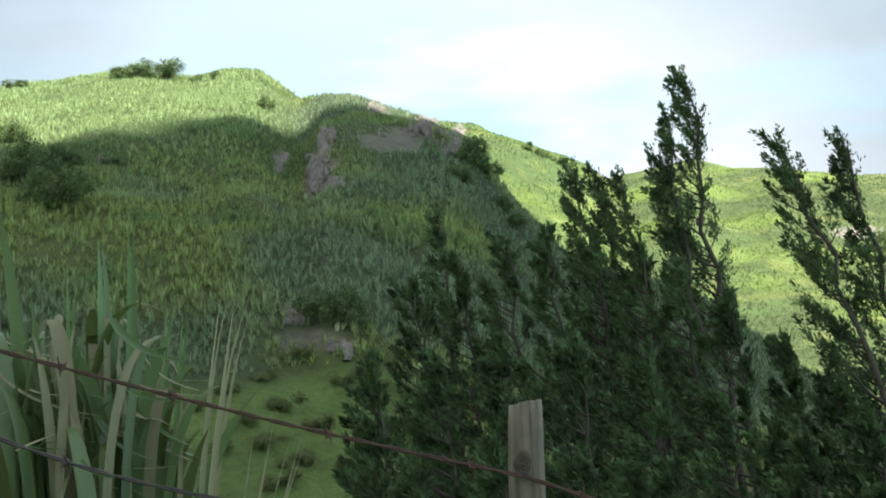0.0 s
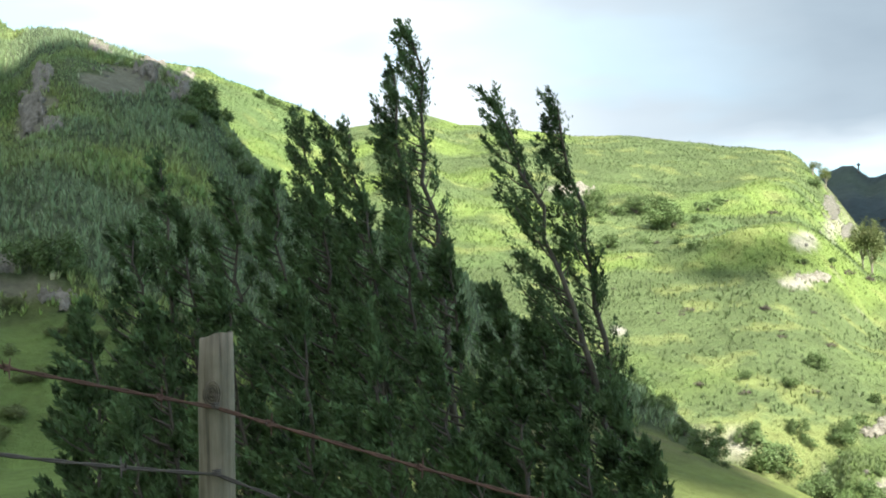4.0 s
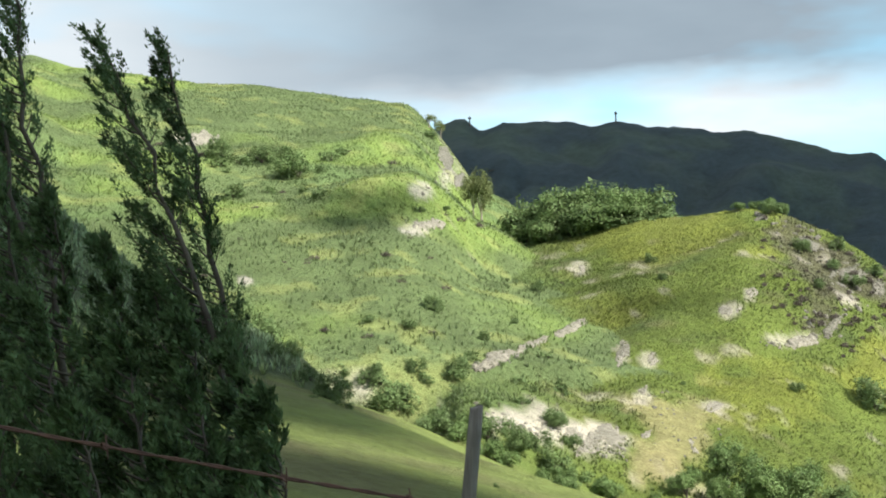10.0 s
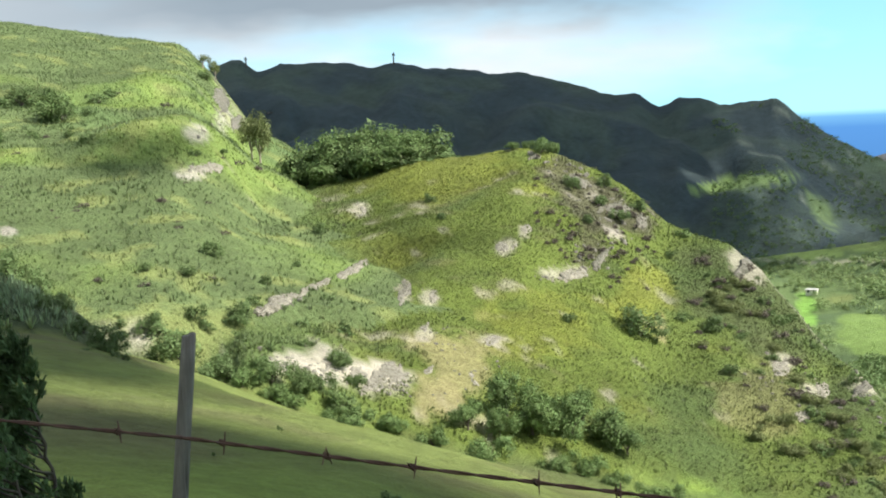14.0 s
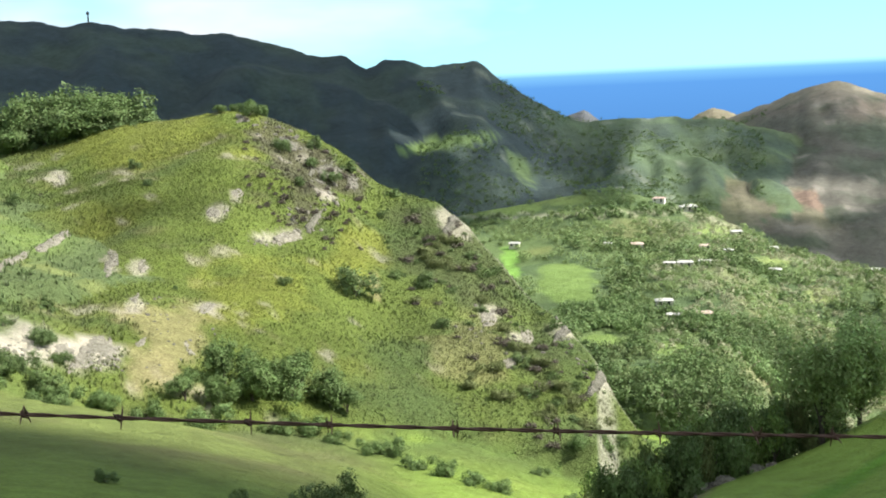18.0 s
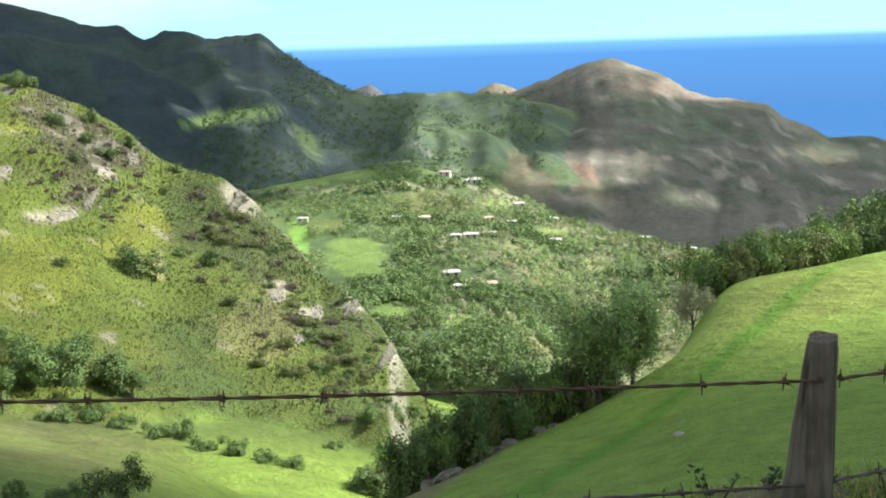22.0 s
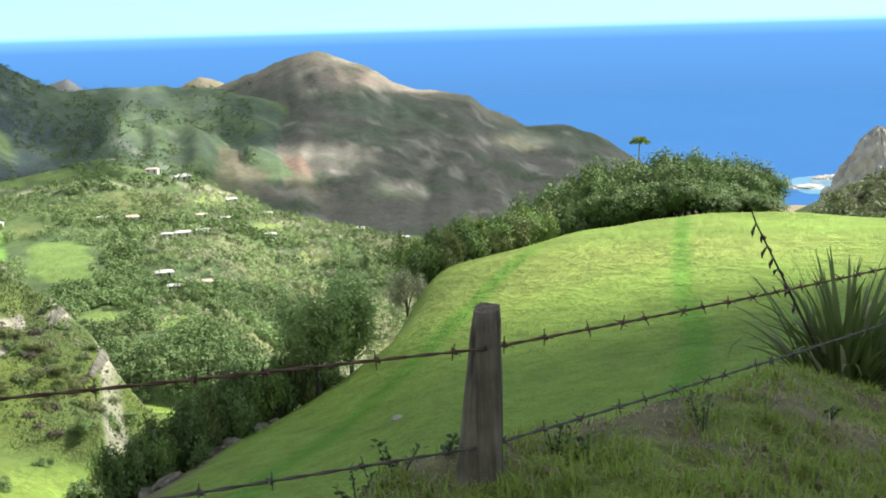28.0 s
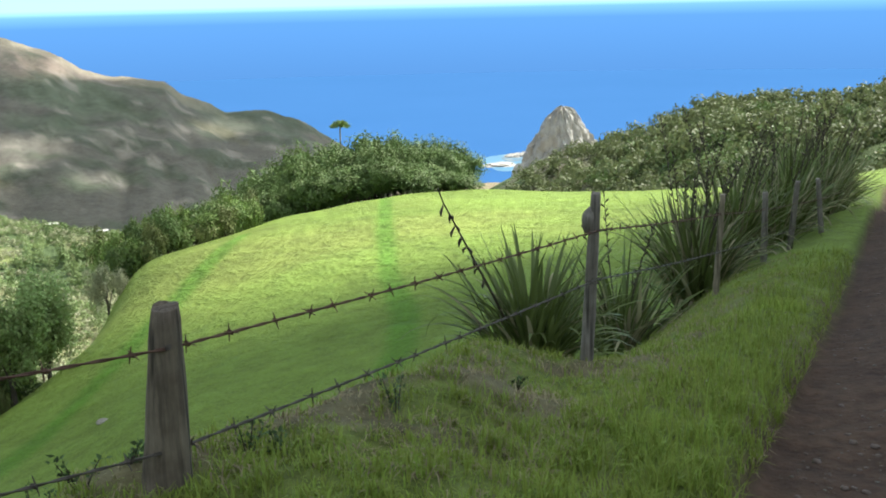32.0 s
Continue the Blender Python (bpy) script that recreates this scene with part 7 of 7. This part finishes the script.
def pinnacle():
    """A steep bare rock stack that stands at the coast."""
    bm = bmesh.new()
    bmesh.ops.create_cone(bm, cap_ends=True, segments=72, radius1=1.0, radius2=0.06, depth=1.0)
    bmesh.ops.subdivide_edges(bm, edges=[e for e in bm.edges if abs(e.verts[0].co.z - e.verts[1].co.z) > 0.5], cuts=40)
    for v in bm.verts:
        u = v.co.z + 0.5
        t = math.atan2(v.co.y, v.co.x)
        prof = (1 - u) ** 0.62 * 0.92 + 0.03
        n_ = noise.noise(Vector((math.cos(t) * 1.6, math.sin(t) * 1.6, u * 2.5)))
        f_ = noise.noise(Vector((math.cos(t) * 4.5, math.sin(t) * 4.5, u * 7.0 + math.cos(t) * 2)))
        g_ = noise.noise(Vector((math.cos(t) * 16, math.sin(t) * 16, u * 12.0)))
        q = prof * (1 + 0.24 * n_ + 0.16 * f_ + 0.09 * g_)
        v.co = Vector((math.cos(t) * q * 74 - 6 * u, math.sin(t) * q * 88, u * 140 + 5 * g_ - 6))
    ob = part("rock_pinnacle", bm, CRAG)
    p = Vector(at(-18.5, -9.0, 1750))
    ob.location = (p.x, p.y, 1750 * math.tan(radians(-5.2)) - 136)
    tagged(ob, "steep pale rock pinnacle above the bay", "rock")
    for k, (az, el, w, h) in enumerate([(-16.3, -7.80, 42, 9), (-15.9, -7.86, 30, 7), (-16.8, -7.75, 34, 10), (-15.2, -8.3, 60, 8)]):
        r = 300 / math.tan(radians(-el))
        islet = part("islet", rock((0, 0, 0), 1.0, 70 + k, CRAG), CRAG)
        islet.location = at(az, el, r)
        islet.location.z = -300
        islet.scale = (w, w * 1.3, h * 2.6)
        tagged(islet, "low dark islet in the bay with surf round it", "rock", "islets in the bay")
    foam_m, n = material("surf")
    pos = n.add("ShaderNodeTexCoord").outputs["Object"]
    col = n.mix(n.ramp(n.noise(pos, 0.06, 4), [(0.4, (0, 0, 0)), (0.6, (1, 1, 1))]), (0.03, 0.11, 0.18, 1), (0.13, 0.17, 0.19, 1))
    finish(n, col, 0.9)
    shoal_m, n = material("shallow_water")
    pos = n.add("ShaderNodeTexCoord").outputs["Object"]
    finish(n, n.mix(n.noise(pos, 0.03, 3), (0.03, 0.12, 0.22, 1), (0.04, 0.16, 0.24, 1)), 0.6)
    for name, m, az, el, rx, ry, lift, label in (("shallow_water", shoal_m, -15.9, -8.1, 120, 55, 0.4, "turquoise shallow water of the bay"), ("surf", foam_m, -15.9, -7.92, 55, 22, 0.9, "white surf washing round the islets")):
        bm = bmesh.new()
        vs = []
        for k in range(48):
            t = k / 48 * 6.2832
            q = 1 + 0.22 * noise.noise(Vector((math.cos(t) * 1.5, math.sin(t) * 1.5, rx)))
            vs.append(bm.verts.new((math.cos(t) * rx * q, math.sin(t) * ry * q, 0)))
        bm.faces.new(vs)
        ob = part(name, bm, m)
        ob.location = at(az, el, 300 / math.tan(radians(-el)))
        ob.location.z = -300 + lift
        ob.rotation_euler.z = radians(az)
        tagged(ob, label, "water", kind="structure")


pinnacle()


# ---- cover that nobody could count: flax tufts, far woods ----
def tufts(name, mat, hill, count, size, blades_each, seed, label, az_range, r_range, keep=None):
    rng = np.random.default_rng(seed)
    az = rng.uniform(*az_range, count * 3)
    r = np.sqrt(rng.uniform(r_range[0] ** 2, r_range[1] ** 2, count * 3))
    i = np.clip(np.searchsorted(AZS, az) - 1, 0, len(AZS) - 2)
    j = np.clip(np.searchsorted(RS, r) - 1, 0, len(RS) - 2)
    good = np.isin(OWNER[i, j], hill)
    x, y = r * np.cos(np.radians(az)), r * np.sin(np.radians(az))
    good &= COVER[0][i, j, 1] > COVER[0][i, j, 0] * 0.98
    if keep is not None:
        good &= keep(az, r, x, y)
    az, r, x, y = az[good][:count], r[good][:count], x[good][:count], y[good][:count]
    z = ground_z(az, r)
    n = len(x)
    s = size * (0.6 + 0.8 * rng.random(n)) * (0.8 + 0.4 * fbm(x, y, 12, 2, 3))
    c = np.repeat(np.stack([x, y, z - 0.1], 1), blades_each, 0)
    s = np.repeat(s, blades_each)[:, None]
    m = len(c)
    t = rng.random(m) * 6.283
    lean = 0.08 + 0.6 * rng.random(m)
    out = np.stack([np.cos(t) * np.sin(lean), np.sin(t) * np.sin(lean), np.cos(lean)], 1)
    side = np.stack([-np.sin(t), np.cos(t), np.zeros(m)], 1)
    verts = np.stack([c - side * s * 0.13, c + side * s * 0.13, c + out * s], 1).reshape(-1, 3)
    me = raw_mesh(name, verts, np.arange(m * 3).reshape(-1, 3), mat)
    i = np.clip(np.searchsorted(AZS, az) - 1, 0, len(AZS) - 2)
    j = np.clip(np.searchsorted(RS, r) - 1, 0, len(RS) - 2)
    tone = np.repeat(COVER[0][i, j], blades_each * 3, 0)
    col = me.attributes.new("cover", "FLOAT_COLOR", "POINT")
    col.data.foreach_set("color", np.concatenate([tone, np.ones((len(tone), 1))], 1).ravel())
    tagged(new(name, me), label, "plants", kind="stuff")


HILL_NO = {name: k for k, name in enumerate(HILLS)}


def tuft_material(name, gain, vary):
    """Blades that take the colour of the cover where they grow, each a little lighter or darker."""
    m, n = material(name)
    cover = n.add("ShaderNodeAttribute")
    cover.attribute_name = "cover"
    isl = n.add("ShaderNodeNewGeometry").outputs["Random Per Island"]
    hsv = n.add("ShaderNodeHueSaturation")
    n.put(hsv.inputs["Color"], cover.outputs["Color"])
    n.put(hsv.inputs["Value"], n.math("ADD", gain - vary * 0.5, n.math("MULTIPLY", isl, vary)))
    n.put(hsv.inputs["Hue"], n.math("ADD", 0.485, n.math("MULTIPLY", isl, 0.03)))
    b = n.add("ShaderNodeBsdfPrincipled", Roughness=0.6)
    n.put(b.inputs["Base Color"], hsv.outputs[0])
    tr = n.add("ShaderNodeBsdfTranslucent")
    n.put(tr.inputs["Color"], hsv.outputs[0])
    mix = n.add("ShaderNodeMixShader", Fac=0.3)
    n.tree.links.new(b.outputs[0], mix.inputs[1]), n.tree.links.new(tr.outputs[0], mix.inputs[2])
    n.tree.links.new(mix.outputs[0], n.add("ShaderNodeOutputMaterial").inputs[0])
    return m


FLAX_FAR, FLAX_FAR_LIGHT, GRASS_FAR = tuft_material("far_flax", 3.5, 3.0), tuft_material("far_light_flax", 1.45, 0.8), tuft_material("far_yellow_grass", 1.25, 0.6)
tufts("flax_slope", FLAX_FAR, [HILL_NO["flax_hill"]], 44000, 1.25, 5, 301, "grey-green flax plants covering the steep slope", (64, 114), (70, 330), lambda az, r, x, y: (az < 92) | (np.degrees(np.arctan2(ground_z(az, r), r)) > -2.6 + fbm(x, y, 30, 4, 61)))
tufts("flax_ridge", FLAX_FAR_LIGHT, [HILL_NO["long_ridge"], HILL_NO["back_ridge"]], 46000, 0.8, 5, 302, "light green flax plants covering the ridge", (44, 92), (120, 460))
tufts("yellow_grass", GRASS_FAR, [HILL_NO["yellow_hill"]], 40000, 0.55, 5, 303, "yellow-green tussock grass on the hill", (18, 62), (105, 290))


def woods(name, mat, count, size, leaves, seed, label, az_range, r_range, keep, leaf=0.2):
    rng = np.random.default_rng(seed)
    az = rng.uniform(*az_range, count * 4)
    r = np.sqrt(rng.uniform(r_range[0] ** 2, r_range[1] ** 2, count * 4))
    x, y = r * np.cos(np.radians(az)), r * np.sin(np.radians(az))
    good = keep(az, r, x, y)
    az, r, x, y = az[good][:count], r[good][:count], x[good][:count], y[good][:count]
    z = ground_z(az, r)
    n = len(x)
    s = size * (0.5 + 0.9 * rng.random(n) ** 1.5)
    # each crown: a lumpy shell of clumps
    k = 18
    d = rng.normal(size=(n, k, 3))
    d /= np.linalg.norm(d, axis=2, keepdims=True)
    d[:, :, 2] = np.abs(d[:, :, 2]) * 0.9 - 0.15
    c = np.stack([x, y, z], 1)[:, None, :] + np.array([0, 0, 0.45]) * s[:, None, None] + d * (s[:, None, None] * (0.42 + 0.2 * rng.random((n, k, 1))))
    me = leaf_mesh(name, c.reshape(-1, 3), d.reshape(-1, 3), leaves, size * leaf, size * 0.08, mat, rng, 1.4, 0.4, 1.5)
    tagged(new(name, me), label, "trees", kind="stuff")


def owned(*names):
    ids = [HILL_NO[k] for k in names]

    def check(az, r):
        i = np.clip(np.searchsorted(AZS, az) - 1, 0, len(AZS) - 2)
        j = np.clip(np.searchsorted(RS, r) - 1, 0, len(RS) - 2)
        return np.isin(OWNER[i, j], ids)
    return check


LEAF_VILLAGE = leafy("village_leaf", (0.22, 0.29, 0.12), 0.4, 0.35, clump=0.035, swing=2.6)
LEAF_VALLEY = leafy("valley_leaf", (0.145, 0.215, 0.08), 0.35, 0.3, clump=0.035, swing=2.4)
LEAF_FOREST = leafy("forest_leaf", (0.115, 0.14, 0.06), 0.6, 0.3)
on_village, on_forest = owned("village_hill"), owned("forest_hill")


def in_field(az, r, grow=1.0):
    """True where a village pasture lies."""
    e = np.degrees(np.arctan2(ground_z(az, r), r))
    inside = np.zeros(np.shape(az), bool)
    for a0, e0, wa, we, _ in VILLAGE_FIELDS:
        inside |= np.hypot((az - a0) / wa, (e - e0) / we) < grow
    return inside


def dip(az, r):
    return np.degrees(np.arctan2(ground_z(az, r), r))


woods("village_woods", LEAF_VILLAGE, 3000, 3.8, 4, 311, "scattered trees and hedges round the village houses", (2, 33), (255, 720),
      lambda az, r, x, y: on_village(az, r) & ~in_field(az, r) & (fbm(x, y, 38, 3, 81) + 0.25 * step(-az, -20, -12) > -0.12), 0.13)
woods("village_hedges", LEAF_BUSH, 1500, 4.2, 2, 319, "dark hedges and tree rows between the village terraces", (3, 33), (255, 720),
      lambda az, r, x, y: on_village(az, r) & ~in_field(az, r) & ((np.abs(fbm(x, y * 1.0 + 0.35 * x, 75, 2, 88)) < 0.05) | (np.hypot((az - 20.5) / 3.6, (dip(az, r) + 7.35) / 0.28) < 1) | (np.hypot((az - 19) / 4.5, (dip(az, r) + 9.4 - 0.12 * (az - 19)) / 0.3) < 1) | (np.hypot((az - 20.3) / 0.9, (dip(az, r) + 11.0) / 1.6) < 1)))
woods("valley_forest", LEAF_VALLEY, 2000, 4.4, 5, 320, "dense green forest in the valley below the village", (12, 31), (240, 560),
      lambda az, r, x, y: on_village(az, r) & ~in_field(az, r, 0.9) & (dip(az, r) < -12.6 - 0.16 * np.maximum(19 - az, 0) + 0.9 * fbm(x, y, 40, 3, 96)) & (fbm(x, y, 22, 3, 97) > -0.25), 0.12)
woods("village_scrub", LEAF_PALE, 1900, 2.6, 4, 312, "pale dry scrub among the village trees", (2, 19), (255, 640), lambda az, r, x, y: on_village(az, r) & (fbm(x, y, 25, 3, 82) > -0.2), 0.14)
woods("forest_cover", LEAF_FOREST, 1500, 5.0, 4, 313, "mixed green forest on the hillside", (-41, -15), (165, 420), lambda az, r, x, y: on_forest(az, r) & (az < -17 + 3 * fbm(x, y, 30, 2, 83)), 0.14)
woods("forest_light", LEAF_MID, 500, 4.5, 3, 314, "lighter trees in the hillside forest", (-41, -20), (165, 400), lambda az, r, x, y: on_forest(az, r) & (fbm(x, y, 35, 3, 84) > 0), 0.15)


on_mountain = owned("dark_mountain", "red_peak")
woods("hillside_woods", LEAF_BUSH, 2200, 4.2, 1, 317, "patches of trees on the green flank below the mountain", (13.2, 31), (860, 1480), lambda az, r, x, y: on_mountain(az, r) & (fbm(x, y, 70, 3, 86) > -0.05))


# ---- loose stones on the trodden path ----
def path_stones(count, seed):
    rng = np.random.default_rng(seed)
    bm = bmesh.new()
    bmesh.ops.create_icosphere(bm, subdivisions=1, radius=1.0)
    ball = np.array([v.co[:] for v in bm.verts])
    tri = np.array([[v.index for v in f.verts] for f in bm.faces])
    bm.free()
    vs, fs = [], []
    for k in range(count):
        x = 3.0 + 19.0 * rng.random() ** 1.6
        y = float(np.interp(x, [p[0] for p in PATH_LINE], [p[1] for p in PATH_LINE])) + rng.uniform(-1.1, 1.1)
        z = float(ground_z(math.degrees(math.atan2(y, x)), math.hypot(x, y)))
        size = 0.006 + 0.017 * rng.random() ** 3
        q = ball * (0.7 + 0.6 * rng.random((len(ball), 1))) * size * np.array([1.3, 1.0, 0.6])
        vs.append(q + np.array([x, y, z + 0.2 * size])), fs.append(tri + k * len(ball))
    ob = new("path_stones", raw_mesh("path_stones", np.concatenate(vs), np.concatenate(fs), PATH_STONE))
    return tagged(ob, "small loose stones and grit on the earth path", "gravel", kind="stuff")


PATH_STONE = plain("path_stone", (0.115, 0.088, 0.074), 0.6, 14.0, 0.9, 0.4, 0.004)
path_stones(1100, 77)


# ---- clouds out of sight above, whose shadows lie on the land ----
CLOUD = plain("cloud", (0.9, 0.9, 0.9), 0.05, 0.01, 1.0, 0.0)


def cloud(az, r, wide, deep, turn, seed):
    ground = Vector((*polar(az, r), float(ground_z(az, r))))
    p = ground + to_sun * ((760 - ground.z) / to_sun.z)
    bm = bmesh.new()
    bmesh.ops.create_icosphere(bm, subdivisions=5, radius=1.0)
    for v in bm.verts:
        q = 1 + 0.28 * noise.noise(v.co * 1.6 + Vector((seed * 5.3, 0, 0))) + 0.16 * noise.noise(v.co * 4 + Vector((seed, 0, 0)))
        v.co = Vector((v.co.x * wide * q, v.co.y * deep * q, v.co.z * q * min(wide, deep) * 0.35))
    ob = part("cloud", bm, CLOUD, smooth=True)
    ob.location = p
    ob.rotation_euler.z = radians(turn)
    return tagged(ob, "low white cumulus cloud drifting over the hills", "cloud", "clouds overhead")


cloud(85, 14, 30, 34, 10, 1)
cloud(97, 150, 70, 98, 6, 2)


def cloud_bank(spots, size, seed, smooth=2):
    """A loose bank of cloud made of many small puffs, which stand between the sun and the spots."""
    rng = np.random.default_rng(seed)
    bm = bmesh.new()
    bmesh.ops.create_icosphere(bm, subdivisions=smooth, radius=1.0)
    ball = np.array([v.co[:] for v in bm.verts])
    tri = np.array([[v.index for v in f.verts] for f in bm.faces])
    bm.free()
    vs, fs = [], []
    for k, p in enumerate(spots):
        c = p + to_sun * ((760 + rng.normal() * size - p.z) / to_sun.z)
        q = ball * (0.8 + 0.45 * rng.random((len(ball), 1))) * size * (0.6 + 0.7 * rng.random()) * np.array([1.0, 1.0, 0.85])
        vs.append(q + np.array(c)), fs.append(tri + k * len(ball))
    ob = new("cloud", raw_mesh("cloud", np.concatenate(vs), np.concatenate(fs), CLOUD, True))
    return tagged(ob, "broken bank of white cumulus puffs over the hills", "cloud", "clouds overhead")


def spots_on(count, az0, az1, el0, el1, start, thick, seed):
    """Places on the land between bearings and elevations, kept as often as thick(bearing, elevation) says."""
    rng, found = np.random.default_rng(seed), []
    for _ in range(count):
        az, el = rng.uniform(az0, az1), rng.uniform(el0, el1)
        if rng.random() < thick(az, el):
            found.append(meet(az, el, start))
    return found


def spots_over(count, az0, az1, r0, r1, thick, seed):
    """Places on the land between bearings and distances, kept as often as thick(bearing, elevation) says."""
    rng, found = np.random.default_rng(seed), []
    for _ in range(count):
        p = spot(rng.uniform(az0, az1), math.sqrt(rng.uniform(r0 * r0, r1 * r1)))
        if rng.random() < thick(math.degrees(math.atan2(p.y, p.x)), math.degrees(math.atan2(p.z, math.hypot(p.x, p.y)))):
            found.append(p)
    return found


def blot(az, el, a0, e0, wa, we, soft=0.35):
    """1 inside an oval of bearings and elevations, falling to 0 at its rim."""
    return float(step(np.array(-math.hypot((az - a0) / wa, (el - e0) / we)), -1.0 - soft, -1.0 + soft))


def over_mountain(az, el):
    return min(float(step(np.array(az), 18.6, 21.0)), 1 - 0.32 * blot(az, el, 25.3, -5.2, 2.4, 2.0), 1 - 0.45 * blot(az, el, 29.5, -3.4, 4.5, 1.1))


def over_peak(az, el):
    gaps = (0.62 * blot(az, el, 8.8, -2.1, 2.6, 1.3, 0.6), blot(az, el, 11.0, -6.7, 3.9, 1.0), 0.72 * blot(az, el, 16.1, -4.7, 2.0, 2.5, 0.6), 0.6 * blot(az, el, 5.6, -8.4, 1.8, 0.6, 0.7), 0.5 * blot(az, el, -0.6, -6.0, 2.0, 0.5, 0.7), blot(az, el, 4.2, -2.6, 3.6, 0.75))
    return 1 - max(gaps)


def thin_cloud():
    m, n = material("thin_cloud")
    white = n.add("ShaderNodeBsdfDiffuse", Color=(0.9, 0.9, 0.9, 1))
    clear = n.add("ShaderNodeBsdfTransparent")
    mix = n.add("ShaderNodeMixShader", Fac=0.42)
    n.tree.links.new(clear.outputs[0], mix.inputs[1])
    n.tree.links.new(white.outputs[0], mix.inputs[2])
    out = n.add("ShaderNodeOutputMaterial")
    n.tree.links.new(mix.outputs[0], out.inputs[0])
    return m


THIN_CLOUD = thin_cloud()


def cloud_veil(az0, az1, r0, r1, thick, seed, levels):
    """Thin layered cloud through which some sun comes: one ragged layer for each level of thick(bearing, elevation)."""
    a, r = np.meshgrid(np.arange(az0, az1, 0.25), np.arange(r0, r1, 10.0), indexing="ij")
    x, y, z = r * np.cos(np.radians(a)), r * np.sin(np.radians(a)), ground_z(a, r)
    e = np.degrees(np.arctan2(z, r))
    dens = np.vectorize(thick, otypes=[float])(a, e) + 0.5 * fbm(a, 1.5 * e, 1.8, 5, seed)
    ids = np.arange(a.size).reshape(a.shape)
    vs, fs = [], []
    for k, level in enumerate(levels):
        up = (760 + 14 * k + 6 * fbm(x, y, 40, 3, seed + k) - z) / to_sun.z
        vs.append(np.stack([x + to_sun.x * up, y + to_sun.y * up, z + to_sun.z * up], -1).reshape(-1, 3))
        keep = (dens > level)[:-1, :-1]
        fs.append(np.stack([ids[:-1, :-1][keep], ids[1:, :-1][keep], ids[1:, 1:][keep], ids[:-1, 1:][keep]], -1) + k * a.size)
    ob = new("cloud", raw_mesh("cloud", np.concatenate(vs), np.concatenate(fs), THIN_CLOUD, True))
    return tagged(ob, "thin ragged veil of pale cloud over the far slopes", "cloud", "clouds overhead")


cloud_bank(spots_over(1000, 32.5, 59, 650, 1560, over_mountain, 1), 38.0, 1)
cloud_veil(18, 34, 650, 1560, over_mountain, 9, (0.3, 0.6, 0.75))
cloud_veil(-13, 18, 700, 1560, over_peak, 2, (0.3, 0.55, 0.75))
cloud_bank(spots_on(40, 56.5, 64, -2.2, 0.8, 130, lambda a, e: 0.6 * blot(a, e, 60.3, -0.6, 3.2, 1.0), 3), 4.5, 3)
cloud_bank(spots_on(30, 39, 49, -7.5, -3.0, 110, lambda a, e: 0.5 * max(blot(a, e, 46.4, -5.6, 1.8, 1.3), blot(a, e, 41.6, -4.6, 1.6, 0.9)), 4), 3.6, 4)
flank = HILLS["flax_hill"]
cloud_bank([p for p in spots_over(700, 57, 88, 66, 245, lambda a, e: float(e < float(curve(flank["crest"], a)) + 0.3), 8) if math.hypot(p.x, p.y) < float(curve(flank["dist"], math.degrees(math.atan2(p.y, p.x)))) - 4], 7.0, 8)
FIELD_SHADE = [(40, -26), (24, -24), (14, -20.0), (10.4, -19.2), (4.9, -18.6), (1.4, -18.0), (-5.2, -16.5), (-8.2, -15.6), (-14, -14.9), (-18, -12.6), (-40, -11)]
rng = np.random.default_rng(6)
near_spots = []
for k in range(900):
    a, d = rng.uniform(-40, 40), 75 * math.sqrt(rng.random())
    p = spot(a, d)
    if a > 6 and d > field_edge(a) - 1.5:
        continue
    if math.degrees(math.atan2(p.z, d)) < float(curve(FIELD_SHADE, a)):
        near_spots.append(p)
cloud_bank(near_spots, 5.0, 6)

# the patterns that were copied are no longer wanted
for kinds in PROTO.values():
    for proto in kinds:
        for ob in (*proto.children_recursive, proto):
            bpy.data.objects.remove(ob)
